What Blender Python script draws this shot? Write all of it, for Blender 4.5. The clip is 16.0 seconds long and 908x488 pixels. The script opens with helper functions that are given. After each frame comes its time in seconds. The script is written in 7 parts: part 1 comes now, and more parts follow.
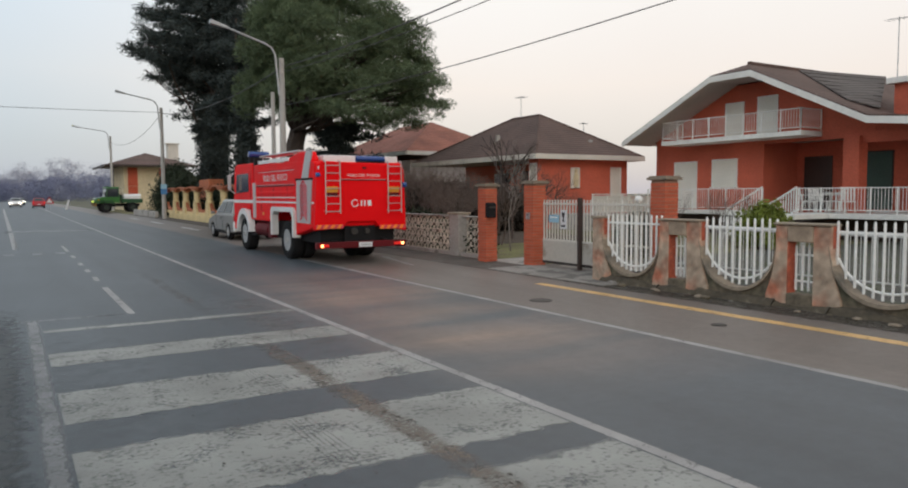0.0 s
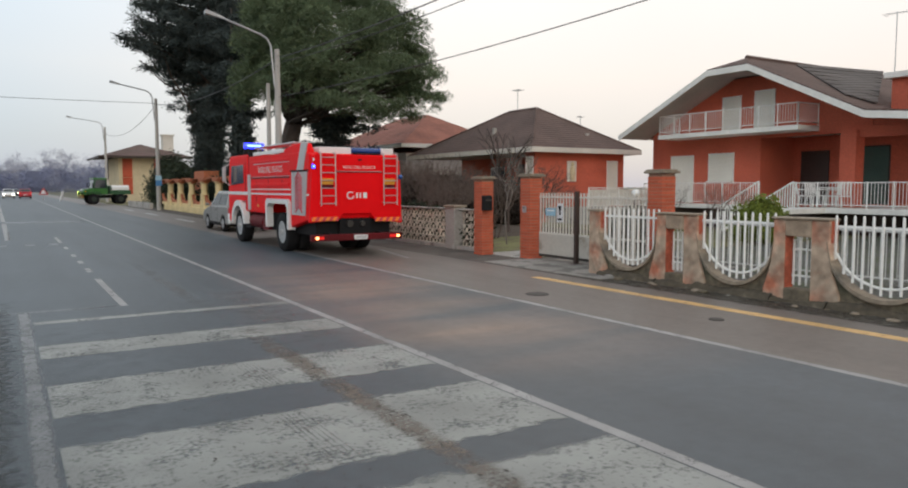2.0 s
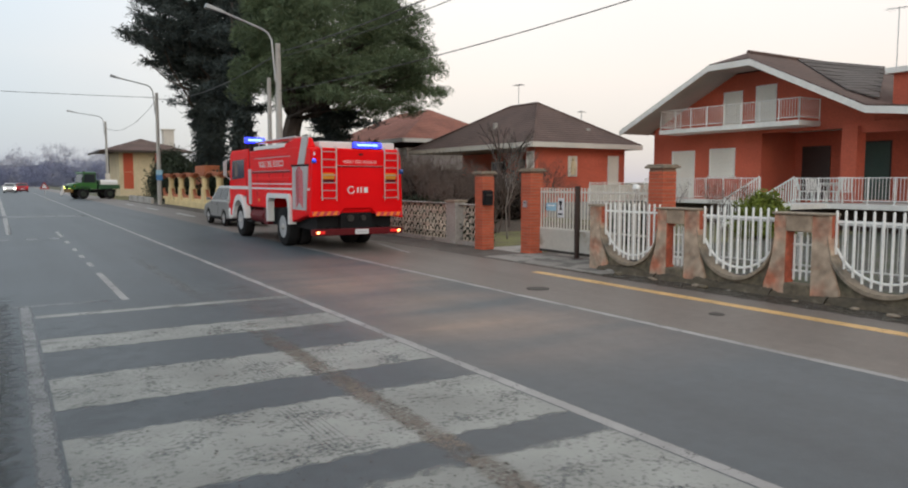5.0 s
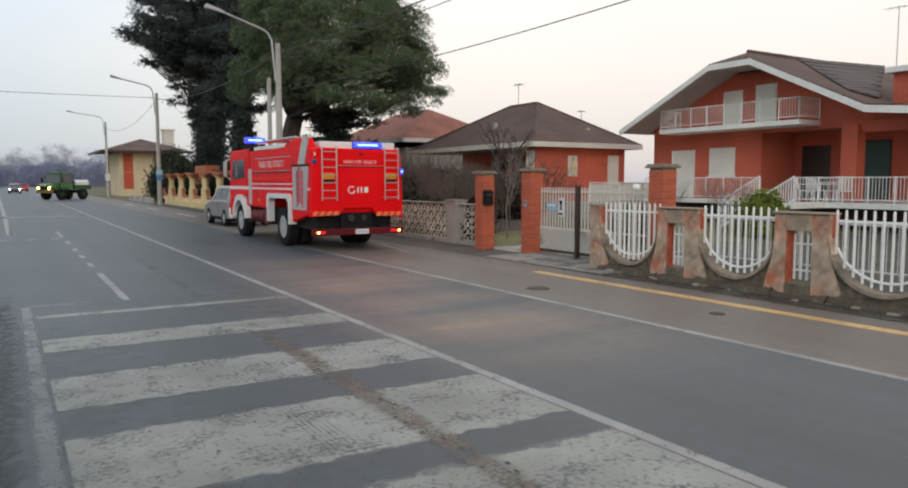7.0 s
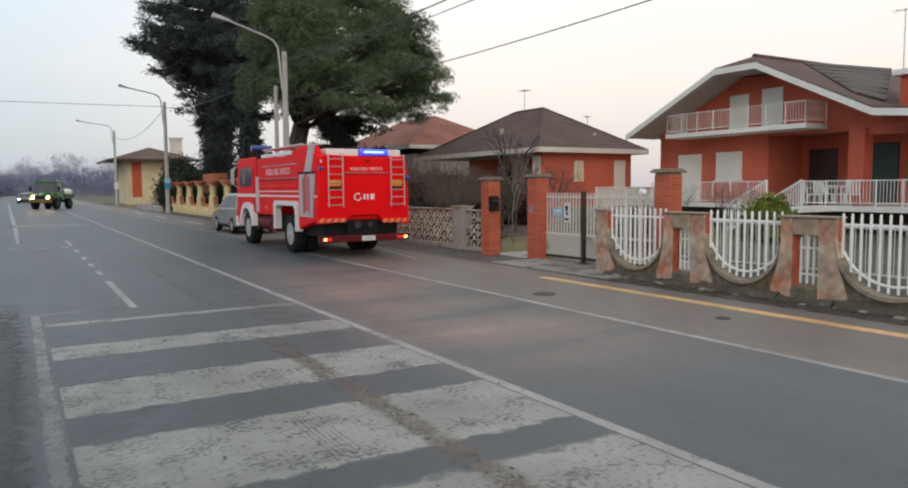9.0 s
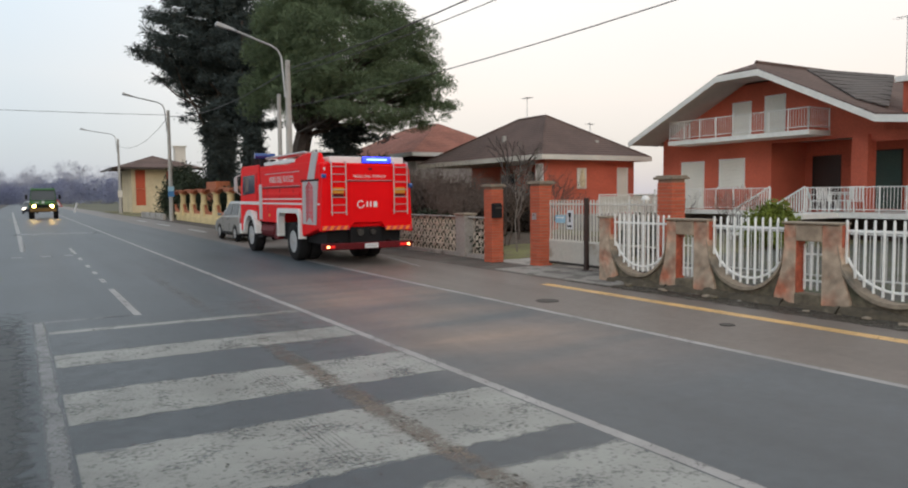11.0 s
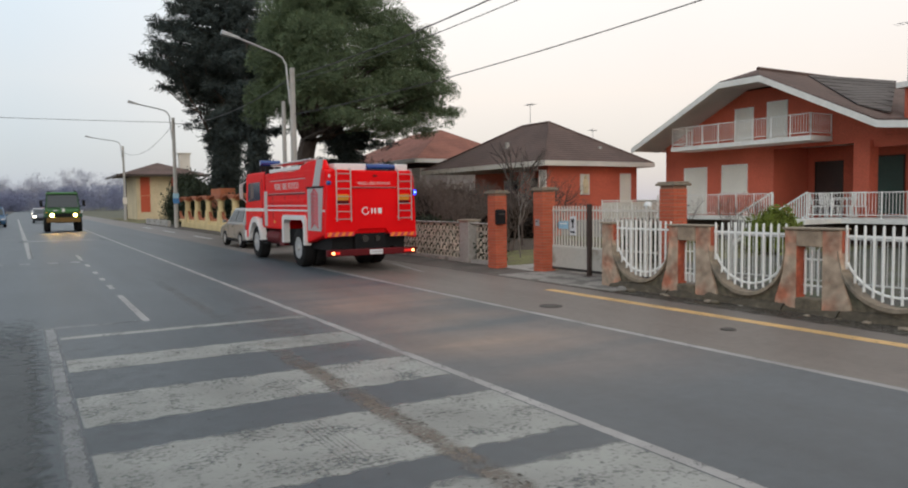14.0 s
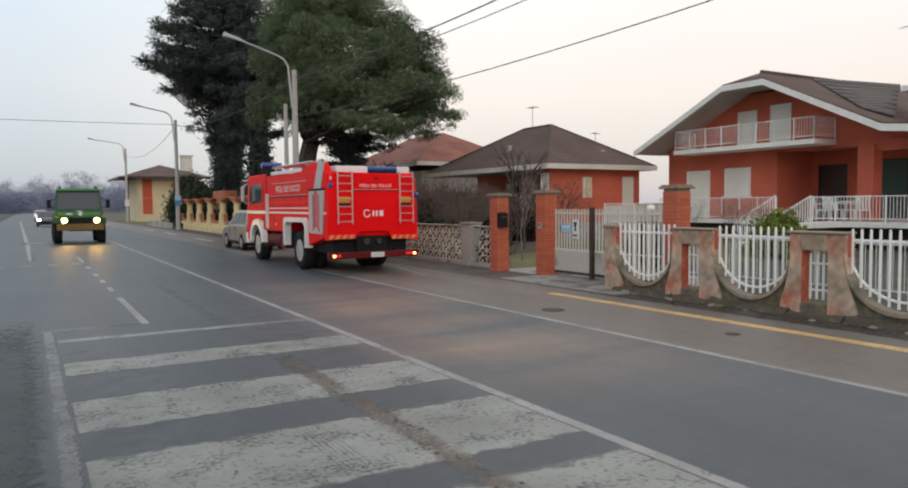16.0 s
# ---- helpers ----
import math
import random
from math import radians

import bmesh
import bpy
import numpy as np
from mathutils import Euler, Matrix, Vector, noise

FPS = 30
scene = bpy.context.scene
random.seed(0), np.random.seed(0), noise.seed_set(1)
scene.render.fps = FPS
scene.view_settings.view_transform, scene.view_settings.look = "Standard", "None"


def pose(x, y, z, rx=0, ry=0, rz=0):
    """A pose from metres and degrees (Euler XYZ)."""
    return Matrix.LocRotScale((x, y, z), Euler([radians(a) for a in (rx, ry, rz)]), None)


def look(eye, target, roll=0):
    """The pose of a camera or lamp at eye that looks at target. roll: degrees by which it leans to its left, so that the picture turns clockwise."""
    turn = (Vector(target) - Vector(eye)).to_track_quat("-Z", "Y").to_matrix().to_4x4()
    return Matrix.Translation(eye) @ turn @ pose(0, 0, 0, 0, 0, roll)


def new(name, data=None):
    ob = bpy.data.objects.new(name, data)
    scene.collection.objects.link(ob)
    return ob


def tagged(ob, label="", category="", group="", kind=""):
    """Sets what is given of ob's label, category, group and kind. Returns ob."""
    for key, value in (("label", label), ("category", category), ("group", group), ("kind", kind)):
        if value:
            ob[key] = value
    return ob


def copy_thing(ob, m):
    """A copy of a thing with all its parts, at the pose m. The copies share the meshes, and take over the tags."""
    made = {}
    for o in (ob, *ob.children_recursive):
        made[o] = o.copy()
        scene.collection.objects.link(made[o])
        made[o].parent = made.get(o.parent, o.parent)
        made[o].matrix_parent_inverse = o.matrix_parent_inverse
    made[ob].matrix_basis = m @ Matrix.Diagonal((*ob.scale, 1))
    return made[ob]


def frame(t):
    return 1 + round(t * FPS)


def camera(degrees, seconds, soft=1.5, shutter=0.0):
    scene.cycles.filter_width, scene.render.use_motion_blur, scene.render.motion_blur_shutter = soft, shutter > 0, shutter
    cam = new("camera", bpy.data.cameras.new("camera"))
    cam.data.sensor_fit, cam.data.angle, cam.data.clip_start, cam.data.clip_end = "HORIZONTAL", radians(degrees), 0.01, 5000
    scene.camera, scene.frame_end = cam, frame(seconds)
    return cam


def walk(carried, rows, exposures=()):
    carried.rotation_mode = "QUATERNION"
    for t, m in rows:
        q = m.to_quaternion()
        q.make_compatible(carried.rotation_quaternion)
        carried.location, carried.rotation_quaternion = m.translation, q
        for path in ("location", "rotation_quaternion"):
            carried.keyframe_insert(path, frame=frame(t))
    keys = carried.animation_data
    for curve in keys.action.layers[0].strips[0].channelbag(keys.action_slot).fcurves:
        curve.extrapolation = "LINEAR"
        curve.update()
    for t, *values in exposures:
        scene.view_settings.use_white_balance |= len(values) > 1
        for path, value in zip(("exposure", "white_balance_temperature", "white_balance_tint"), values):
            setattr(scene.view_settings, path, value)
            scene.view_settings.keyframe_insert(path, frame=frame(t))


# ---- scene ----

# ---------------------------------------------------------------- camera
# seconds, x, y, z, heading to the right of the road's line, tilt, lean
PATH = [
    (0, -0.003, 0.012, 1.745, 31.127, -3.904, -0.325),
    (0.5, 0.002, -0.001, 1.742, 31.118, -3.997, -0.323),
    (1, 0.050, 0.077, 1.731, 31.193, -4.180, -0.229),
    (1.5, 0.041, 0.087, 1.727, 31.384, -4.345, -0.068),
    (2, 0.040, 0.091, 1.733, 31.460, -4.440, -0.033),
    (2.5, 0.050, 0.089, 1.722, 31.436, -4.568, 0.020),
    (3, 0.034, 0.067, 1.727, 31.308, -4.637, 0.001),
    (3.5, 0.033, 0.071, 1.730, 31.339, -4.707, 0.011),
    (4, 0.039, 0.075, 1.726, 31.375, -4.747, 0.052),
    (6.5, 0.024, 0.083, 1.728, 31.438, -4.897, 0.025),
    (7, 0.023, 0.079, 1.728, 31.405, -4.846, -0.021),
    (7.5, 0.023, 0.078, 1.728, 31.369, -4.767, -0.022),
    (8, 0.018, 0.046, 1.731, 31.093, -4.636, -0.260),
    (8.5, 0.021, 0.035, 1.731, 30.899, -4.507, -0.389),
    (9, 0.031, 0.037, 1.734, 30.824, -4.381, -0.439),
    (11.5, 0.028, 0.037, 1.725, 30.541, -3.738, -0.610),
    (12, 0.015, 0.023, 1.733, 30.546, -3.727, -0.711),
    (12.5, -0.002, 0.007, 1.730, 30.492, -3.547, -0.662),
    (13, -0.001, 0.023, 1.731, 30.490, -3.486, -0.681),
    (13.5, -0.056, -0.057, 1.735, 30.445, -3.408, -0.675),
    (14, -0.053, -0.081, 1.736, 30.332, -3.312, -0.690),
    (14.5, -0.045, -0.081, 1.735, 30.258, -3.256, -0.675),
    (15, -0.053, -0.073, 1.733, 30.342, -3.150, -0.598),
    (15.5, -0.064, -0.082, 1.732, 30.300, -3.101, -0.621),
    (16, -0.003, -0.002, 1.731, 30.181, -3.081, -0.552),
]
cam = camera(63.64, 16.0, soft=2.0)


def held(x, y, z, heading, tilt, lean):
    return pose(x, y, z, 90 + tilt, 0, -heading) @ pose(0, 0, 0, 0, 0, lean)


walk(cam, [(t, held(*v)) for t, *v in PATH], [(0.0, -0.06), (0.5, -0.06), (1.0, -0.01), (1.8, 0.07), (4.0, 0.08), (12.0, 0.09), (13.0, 0.04), (16.0, 0.03)])

# ---------------------------------------------------------------- world and light
SUN_EL, SUN_ROT = radians(9), radians(200)
world = bpy.data.worlds.new("dusk_sky")
scene.world = world
world.use_nodes = True
wn, wl = world.node_tree.nodes, world.node_tree.links
wn.clear()
w_out = wn.new("ShaderNodeOutputWorld")
w_bg = wn.new("ShaderNodeBackground")
w_sky = wn.new("ShaderNodeTexSky")
w_sky.sky_type, w_sky.sun_disc = "NISHITA", False
w_sky.sun_elevation, w_sky.sun_rotation = SUN_EL, SUN_ROT
w_co = wn.new("ShaderNodeTexCoord")
w_sep = wn.new("ShaderNodeSeparateXYZ")
w_ramp = wn.new("ShaderNodeValToRGB")
w_noise = wn.new("ShaderNodeTexNoise")
w_noise.inputs["Scale"].default_value = 2.2
w_noise.inputs["Detail"].default_value = 4
w_add = wn.new("ShaderNodeMath")
w_add.operation = "MULTIPLY_ADD"
w_add.inputs[1].default_value = 0.10
w_off = wn.new("ShaderNodeMath")
w_off.operation = "SUBTRACT"
w_off.inputs[1].default_value = 0.05
for i, (pos, col) in enumerate([(0.0, (0.56, 0.54, 0.60)), (0.05, (0.68, 0.62, 0.62)), (0.14, (0.92, 0.80, 0.73)),
                                (0.26, (1.0, 0.94, 0.882)), (0.5, (0.955, 0.885, 0.825)), (1.0, (0.94, 0.88, 0.835))]):
    e = w_ramp.color_ramp.elements[i] if i < 2 else w_ramp.color_ramp.elements.new(pos)
    e.position, e.color = pos, (*col, 1)
# the smoky, bluer side of the sky lies over the far end of the road
w_side = wn.new("ShaderNodeMapRange")
w_side.inputs["From Min"].default_value, w_side.inputs["From Max"].default_value = 0.42, 0.0
w_blue = wn.new("ShaderNodeMix")
w_blue.data_type, w_blue.blend_type = "RGBA", "MULTIPLY"
w_blue.inputs["B"].default_value = (0.72, 0.86, 1.0, 1)
w_mix = wn.new("ShaderNodeMix")
w_mix.data_type, w_mix.blend_type = "RGBA", "ADD"
w_dim = wn.new("ShaderNodeVectorMath")
w_dim.operation = "SCALE"
w_dim.inputs["Scale"].default_value = 0.03
wl.new(w_co.outputs["Generated"], w_sep.inputs[0])
wl.new(w_co.outputs["Generated"], w_noise.inputs["Vector"])
wl.new(w_noise.outputs["Fac"], w_add.inputs[0])
wl.new(w_sep.outputs["Z"], w_add.inputs[2])
wl.new(w_add.outputs[0], w_off.inputs[0])
wl.new(w_off.outputs[0], w_ramp.inputs["Fac"])
wl.new(w_sep.outputs["X"], w_side.inputs["Value"])
wl.new(w_side.outputs["Result"], w_blue.inputs["Factor"])
wl.new(w_ramp.outputs["Color"], w_blue.inputs["A"])
wl.new(w_sky.outputs["Color"], w_dim.inputs[0])
w_mix.inputs["Factor"].default_value = 1.0
wl.new(w_blue.outputs["Result"], w_mix.inputs["A"])
wl.new(w_dim.outputs["Vector"], w_mix.inputs["B"])
wl.new(w_mix.outputs["Result"], w_bg.inputs["Color"])
w_bg.inputs["Strength"].default_value = 0.95
wl.new(w_bg.outputs[0], w_out.inputs["Surface"])

sun = new("sun", bpy.data.lights.new("sun", "SUN"))
sun.data.energy, sun.data.angle, sun.data.color = 0.5, radians(25), (1.0, 0.9, 0.82)
sun.matrix_basis = look((-30, -40, 30), (10, 20, 0))


# ---------------------------------------------------------------- materials
def nodes_of(name):
    m = bpy.data.materials.new(name)
    m.use_nodes = True
    n, l = m.node_tree.nodes, m.node_tree.links
    return m, n, l, n["Principled BSDF"]


def tone(n, l, coords, scale, detail, low, high):
    """A noise between two factors."""
    t = n.new("ShaderNodeTexNoise")
    t.inputs["Scale"].default_value, t.inputs["Detail"].default_value = scale, detail
    l.new(coords, t.inputs["Vector"])
    r = n.new("ShaderNodeMapRange")
    r.inputs["From Min"].default_value, r.inputs["From Max"].default_value = 0.3, 0.7
    r.inputs["To Min"].default_value, r.inputs["To Max"].default_value = low, high
    l.new(t.outputs["Fac"], r.inputs["Value"])
    return t, r.outputs["Result"]


def times(n, l, a, b):
    m = n.new("ShaderNodeMath")
    m.operation = "MULTIPLY"
    l.new(a, m.inputs[0])
    l.new(b, m.inputs[1])
    return m.outputs[0]


def mat(name, col, rough=0.6, metal=0.0, coarse=0.7, fine=14.0, var=0.15, bump=0.15, vary="", coat=0.0, stain=None, stain_at=0.55, stain_scale=1.3,
        emit=0.0, wave=0.0, wave_axis="Z", spec=0.5, stain_soft=0.18, each=0.28):
    """A surface with coarse and fine variation, bump, and, if given, stains of another colour."""
    m, n, l, p = nodes_of(name)
    co = n.new("ShaderNodeTexCoord").outputs["Object"]
    t1, f1 = tone(n, l, co, coarse, 5, 1 - var, 1 + var)
    t2, f2 = tone(n, l, co, fine, 6, 1 - var * 0.8, 1 + var * 0.8)
    f = times(n, l, f1, f2)
    if vary:
        src = n.new("ShaderNodeObjectInfo").outputs["Random"] if vary == "object" else n.new("ShaderNodeNewGeometry").outputs["Random Per Island"]
        r = n.new("ShaderNodeMapRange")
        r.inputs["To Min"].default_value, r.inputs["To Max"].default_value = 1 - each, 1 + each
        l.new(src, r.inputs["Value"])
        f = times(n, l, f, r.outputs["Result"])
    base = n.new("ShaderNodeRGB")
    base.outputs[0].default_value = (*col, 1)
    colour = base.outputs[0]
    if stain:
        t3, f3 = tone(n, l, co, stain_scale, 8, 0.0, 1.0)
        ramp = n.new("ShaderNodeMapRange")
        ramp.inputs["From Min"].default_value, ramp.inputs["From Max"].default_value = stain_at, stain_at + stain_soft
        l.new(f3, ramp.inputs["Value"])
        mx = n.new("ShaderNodeMix")
        mx.data_type = "RGBA"
        l.new(ramp.outputs["Result"], mx.inputs["Factor"])
        l.new(colour, mx.inputs["A"])
        mx.inputs["B"].default_value = (*stain, 1)
        colour = mx.outputs["Result"]
    sc = n.new("ShaderNodeVectorMath")
    sc.operation = "SCALE"
    l.new(colour, sc.inputs[0])
    l.new(f, sc.inputs["Scale"])
    l.new(sc.outputs["Vector"], p.inputs["Base Color"])
    p.inputs["Metallic"].default_value = metal
    p.inputs["Specular IOR Level"].default_value = spec
    p.inputs["Coat Weight"].default_value = coat
    p.inputs["Coat Roughness"].default_value = 0.15
    rr = n.new("ShaderNodeMapRange")
    rr.inputs["To Min"].default_value, rr.inputs["To Max"].default_value = max(0.02, rough - 0.1), min(1, rough + 0.1)
    l.new(t2.outputs["Fac"], rr.inputs["Value"])
    l.new(rr.outputs["Result"], p.inputs["Roughness"])
    if bump:
        b = n.new("ShaderNodeBump")
        b.inputs["Strength"].default_value, b.inputs["Distance"].default_value = bump, 0.02
        height = t2.outputs["Fac"]
        if wave:
            w = n.new("ShaderNodeTexWave")
            w.bands_direction = wave_axis
            w.inputs["Scale"].default_value = wave
            w.inputs["Distortion"].default_value = 0.4
            l.new(co, w.inputs["Vector"])
            ad = n.new("ShaderNodeMath")
            l.new(w.outputs["Fac"], ad.inputs[0])
            l.new(t2.outputs["Fac"], ad.inputs[1])
            height = ad.outputs[0]
            b.inputs["Distance"].default_value = 0.05
        l.new(height, b.inputs["Height"])
        l.new(b.outputs["Normal"], p.inputs["Normal"])
    if emit:
        p.inputs["Emission Color"].default_value = (*col, 1)
        p.inputs["Emission Strength"].default_value = emit
    return m


def worn_paint(name, paint, wear=0.45, scale=5.0, soft=0.5, rim=(0.02, 0.05), blotch=(0.68, 1.12), most=1.0, specks=0.0):
    """A film of paint or dirt, holed in flakes where the road shows through; its rim, a share of its width and length, is ragged."""
    m, n, l, p = nodes_of(name)
    tc = n.new("ShaderNodeTexCoord")
    co = tc.outputs["Object"]
    _, a = tone(n, l, co, scale, 10, 0.0, 1.0)
    _, b = tone(n, l, co, scale * 9, 6, 0.0, 1.0)
    _, c = tone(n, l, co, 1.1, 7, *blotch)
    _, d = tone(n, l, co, 0.8, 3, 0.93, 1.05)
    ad = n.new("ShaderNodeMath")
    l.new(a, ad.inputs[0])
    l.new(b, ad.inputs[1])
    r = n.new("ShaderNodeMapRange")
    r.inputs["From Min"].default_value, r.inputs["From Max"].default_value = wear, wear + soft
    r.inputs["To Min"].default_value = 0.0
    l.new(ad.outputs[0], r.inputs["Value"])
    cover = r.outputs["Result"]
    sep = n.new("ShaderNodeSeparateXYZ")
    l.new(tc.outputs["Generated"], sep.inputs[0])
    _, rag = tone(n, l, co, scale * 2.5, 6, 0.0, 1.0)
    for axis, share in zip("XY", rim):
        if not share:
            continue
        far = n.new("ShaderNodeMath")
        far.operation = "PINGPONG"
        far.inputs[1].default_value = 0.5
        l.new(sep.outputs[axis], far.inputs[0])
        push = n.new("ShaderNodeMath")
        push.operation = "MULTIPLY_ADD"
        push.inputs[1].default_value = -share
        l.new(rag, push.inputs[0])
        l.new(far.outputs[0], push.inputs[2])
        e = n.new("ShaderNodeMapRange")
        e.inputs["From Min"].default_value, e.inputs["From Max"].default_value = -share * 0.3, share * 0.5
        l.new(push.outputs[0], e.inputs["Value"])
        cover = times(n, l, cover, e.outputs["Result"])
    if specks:
        nz, _ = tone(n, l, co, 17, 2, 0.0, 1.0)
        hole = n.new("ShaderNodeMapRange")
        hole.inputs["From Min"].default_value, hole.inputs["From Max"].default_value = 0.69, 0.63
        hole.inputs["To Min"].default_value = 1.0 - specks
        l.new(nz.outputs["Fac"], hole.inputs["Value"])
        cover = times(n, l, cover, hole.outputs["Result"])
    top = n.new("ShaderNodeMath")
    top.operation = "MULTIPLY"
    top.inputs[1].default_value = most
    l.new(cover, top.inputs[0])
    l.new(top.outputs[0], p.inputs["Alpha"])
    sc = n.new("ShaderNodeVectorMath")
    sc.operation = "SCALE"
    sc.inputs[0].default_value = paint
    l.new(times(n, l, c, d), sc.inputs["Scale"])
    l.new(sc.outputs["Vector"], p.inputs["Base Color"])
    g, _ = tone(n, l, co, 60, 3, 0, 1)
    p.inputs["Roughness"].default_value = 0.5
    bp = n.new("ShaderNodeBump")
    bp.inputs["Strength"].default_value, bp.inputs["Distance"].default_value = 0.35, 0.006
    l.new(g.outputs["Fac"], bp.inputs["Height"])
    l.new(bp.outputs["Normal"], p.inputs["Normal"])
    return m


def asphalt(name, col, dust, dust_amount):
    """Asphalt: stone grain, tyre-polished lanes along y, oil spots, and drifts of brown dust lying across the lane."""
    m, n, l, p = nodes_of(name)
    co = n.new("ShaderNodeTexCoord").outputs["Object"]
    stretch = n.new("ShaderNodeMapping")
    stretch.inputs["Scale"].default_value = (0.9, 0.045, 1)
    l.new(co, stretch.inputs["Vector"])
    _, lanes = tone(n, l, stretch.outputs["Vector"], 1.6, 4, 0.86, 1.12)
    _, patch = tone(n, l, co, 0.35, 6, 0.88, 1.1)
    g, grain = tone(n, l, co, 60, 3, 0.72, 1.25)
    _, mid = tone(n, l, co, 7, 6, 0.9, 1.1)
    f = times(n, l, times(n, l, lanes, patch), times(n, l, grain, mid))
    across = n.new("ShaderNodeMapping")
    across.inputs["Scale"].default_value = (0.22, 0.75, 1)
    l.new(co, across.inputs["Vector"])
    _, d = tone(n, l, across.outputs["Vector"], 1.0, 3, 0.0, 1.0)
    sep = n.new("ShaderNodeSeparateXYZ")
    l.new(co, sep.inputs[0])
    spread = d
    for axis, a, b in (("X", 3.2, 4.4), ("X", 7.4, 6.2), ("Y", 4.5, 7.5), ("Y", 17.0, 12.0)):
        r = n.new("ShaderNodeMapRange")
        r.inputs["From Min"].default_value, r.inputs["From Max"].default_value = a, b
        l.new(sep.outputs[axis], r.inputs["Value"])
        spread = times(n, l, spread, r.outputs["Result"])
    am = n.new("ShaderNodeMath")
    am.operation = "MULTIPLY"
    am.inputs[1].default_value = dust_amount
    l.new(spread, am.inputs[0])
    mx = n.new("ShaderNodeMix")
    mx.data_type = "RGBA"
    mx.inputs["A"].default_value, mx.inputs["B"].default_value = (*col, 1), (*dust, 1)
    l.new(am.outputs[0], mx.inputs["Factor"])
    sc = n.new("ShaderNodeVectorMath")
    sc.operation = "SCALE"
    l.new(mx.outputs["Result"], sc.inputs[0])
    l.new(f, sc.inputs["Scale"])
    l.new(sc.outputs["Vector"], p.inputs["Base Color"])
    r = n.new("ShaderNodeMapRange")
    r.inputs["To Min"].default_value, r.inputs["To Max"].default_value = 0.34, 0.66
    l.new(g.outputs["Fac"], r.inputs["Value"])
    l.new(r.outputs["Result"], p.inputs["Roughness"])
    b = n.new("ShaderNodeBump")
    b.inputs["Strength"].default_value, b.inputs["Distance"].default_value = 0.35, 0.006
    l.new(g.outputs["Fac"], b.inputs["Height"])
    l.new(b.outputs["Normal"], p.inputs["Normal"])
    return m


def glass(name, tint=(0.03, 0.035, 0.04), rough=0.06):
    m, n, l, p = nodes_of(name)
    p.inputs["Base Color"].default_value = (*tint, 1)
    p.inputs["Roughness"].default_value = rough
    p.inputs["Specular IOR Level"].default_value = 0.8
    return m


def glow(name, col, strength, base=None):
    m, n, l, p = nodes_of(name)
    p.inputs["Base Color"].default_value = (*(base or col), 1)
    p.inputs["Roughness"].default_value = 0.25
    p.inputs["Emission Color"].default_value = (*col, 1)
    p.inputs["Emission Strength"].default_value = strength
    return m


ASPHALT = (0.066, 0.080, 0.091)
M_ROAD = asphalt("asphalt_road", ASPHALT, (0.27, 0.19, 0.145), 1.0)
M_SHOULDER = asphalt("asphalt_shoulder", (0.155, 0.129, 0.112), (0.2, 0.17, 0.15), 0.3)
M_WALKWAY = mat("dark_walkway", (0.096, 0.08, 0.067), 0.8, var=0.25, fine=30, bump=0.4, stain=(0.13, 0.12, 0.1), stain_at=0.6)
M_DIRT = mat("verge_dirt", (0.09, 0.082, 0.075), 0.9, var=0.35, fine=20, bump=0.5, stain=(0.05, 0.05, 0.048))
M_GRASS = mat("winter_grass", (0.15, 0.145, 0.055), 0.95, coarse=0.25, fine=9, var=0.35, bump=0.7, stain=(0.13, 0.105, 0.06), stain_at=0.5)
M_FIELD = mat("field", (0.10, 0.10, 0.065), 0.95, coarse=0.05, fine=1, var=0.3, bump=0.4)
M_WHITE_LINE = worn_paint("white_line", (0.33, 0.322, 0.315), 0.22, 5, 0.5, (0.1, 0.0))
M_FAINT_LINE = worn_paint("faint_line", (0.255, 0.262, 0.265), 0.15, 4, 0.9, (0.25, 0.0), most=0.85)
M_DASH = worn_paint("parking_dash", (0.5, 0.49, 0.47), 0.1, 5, 0.5, (0.1, 0.0))
M_FADED = worn_paint("faded_band", (0.25, 0.265, 0.275), -0.1, 2.5, 1.0, (0.08, 0.12), most=0.85)
M_BAND = worn_paint("white_band", (0.322, 0.328, 0.306), 0.05, 2.6, 0.9, (0.0, 0.06), (0.68, 1.16), most=0.9, specks=0.35)
M_YELLOW = worn_paint("yellow_line", (0.68, 0.42, 0.16), 0.2, 8, 0.5, (0.08, 0.0))
M_TRENCH = worn_paint("trench_repair", (0.19, 0.152, 0.12), 0.3, 3.0, 1.0, (0.3, 0.2), (0.75, 1.2), most=0.66)
M_SPILL = worn_paint("dusty_spill", (0.27, 0.205, 0.165), 0.5, 1.3, 1.2, (0.4, 0.25), most=0.3)
M_EDGE_FILM = worn_paint("road_edge_film", (0.026, 0.031, 0.032), -0.9, 3.2, 1.5, (0.06, 0.2), most=0.93)
M_LANE_FILM = worn_paint("lane_film", (0.05, 0.056, 0.058), -0.2, 1.4, 1.6, (0.45, 0.2), most=0.15)
M_SCRAP = mat("road_scrap", (0.075, 0.07, 0.064), 0.7, var=0.25, fine=30, bump=0.2, vary="island")
M_RUBBLE = mat("asphalt_crumb", (0.06, 0.055, 0.045), 0.9, var=0.3, fine=30, bump=0.3, vary="island")
M_FENCE_DIRT = worn_paint("fence_foot_dirt", (0.058, 0.050, 0.036), 0.35, 2.2, 0.8, (0.35, 0.0), most=0.9)
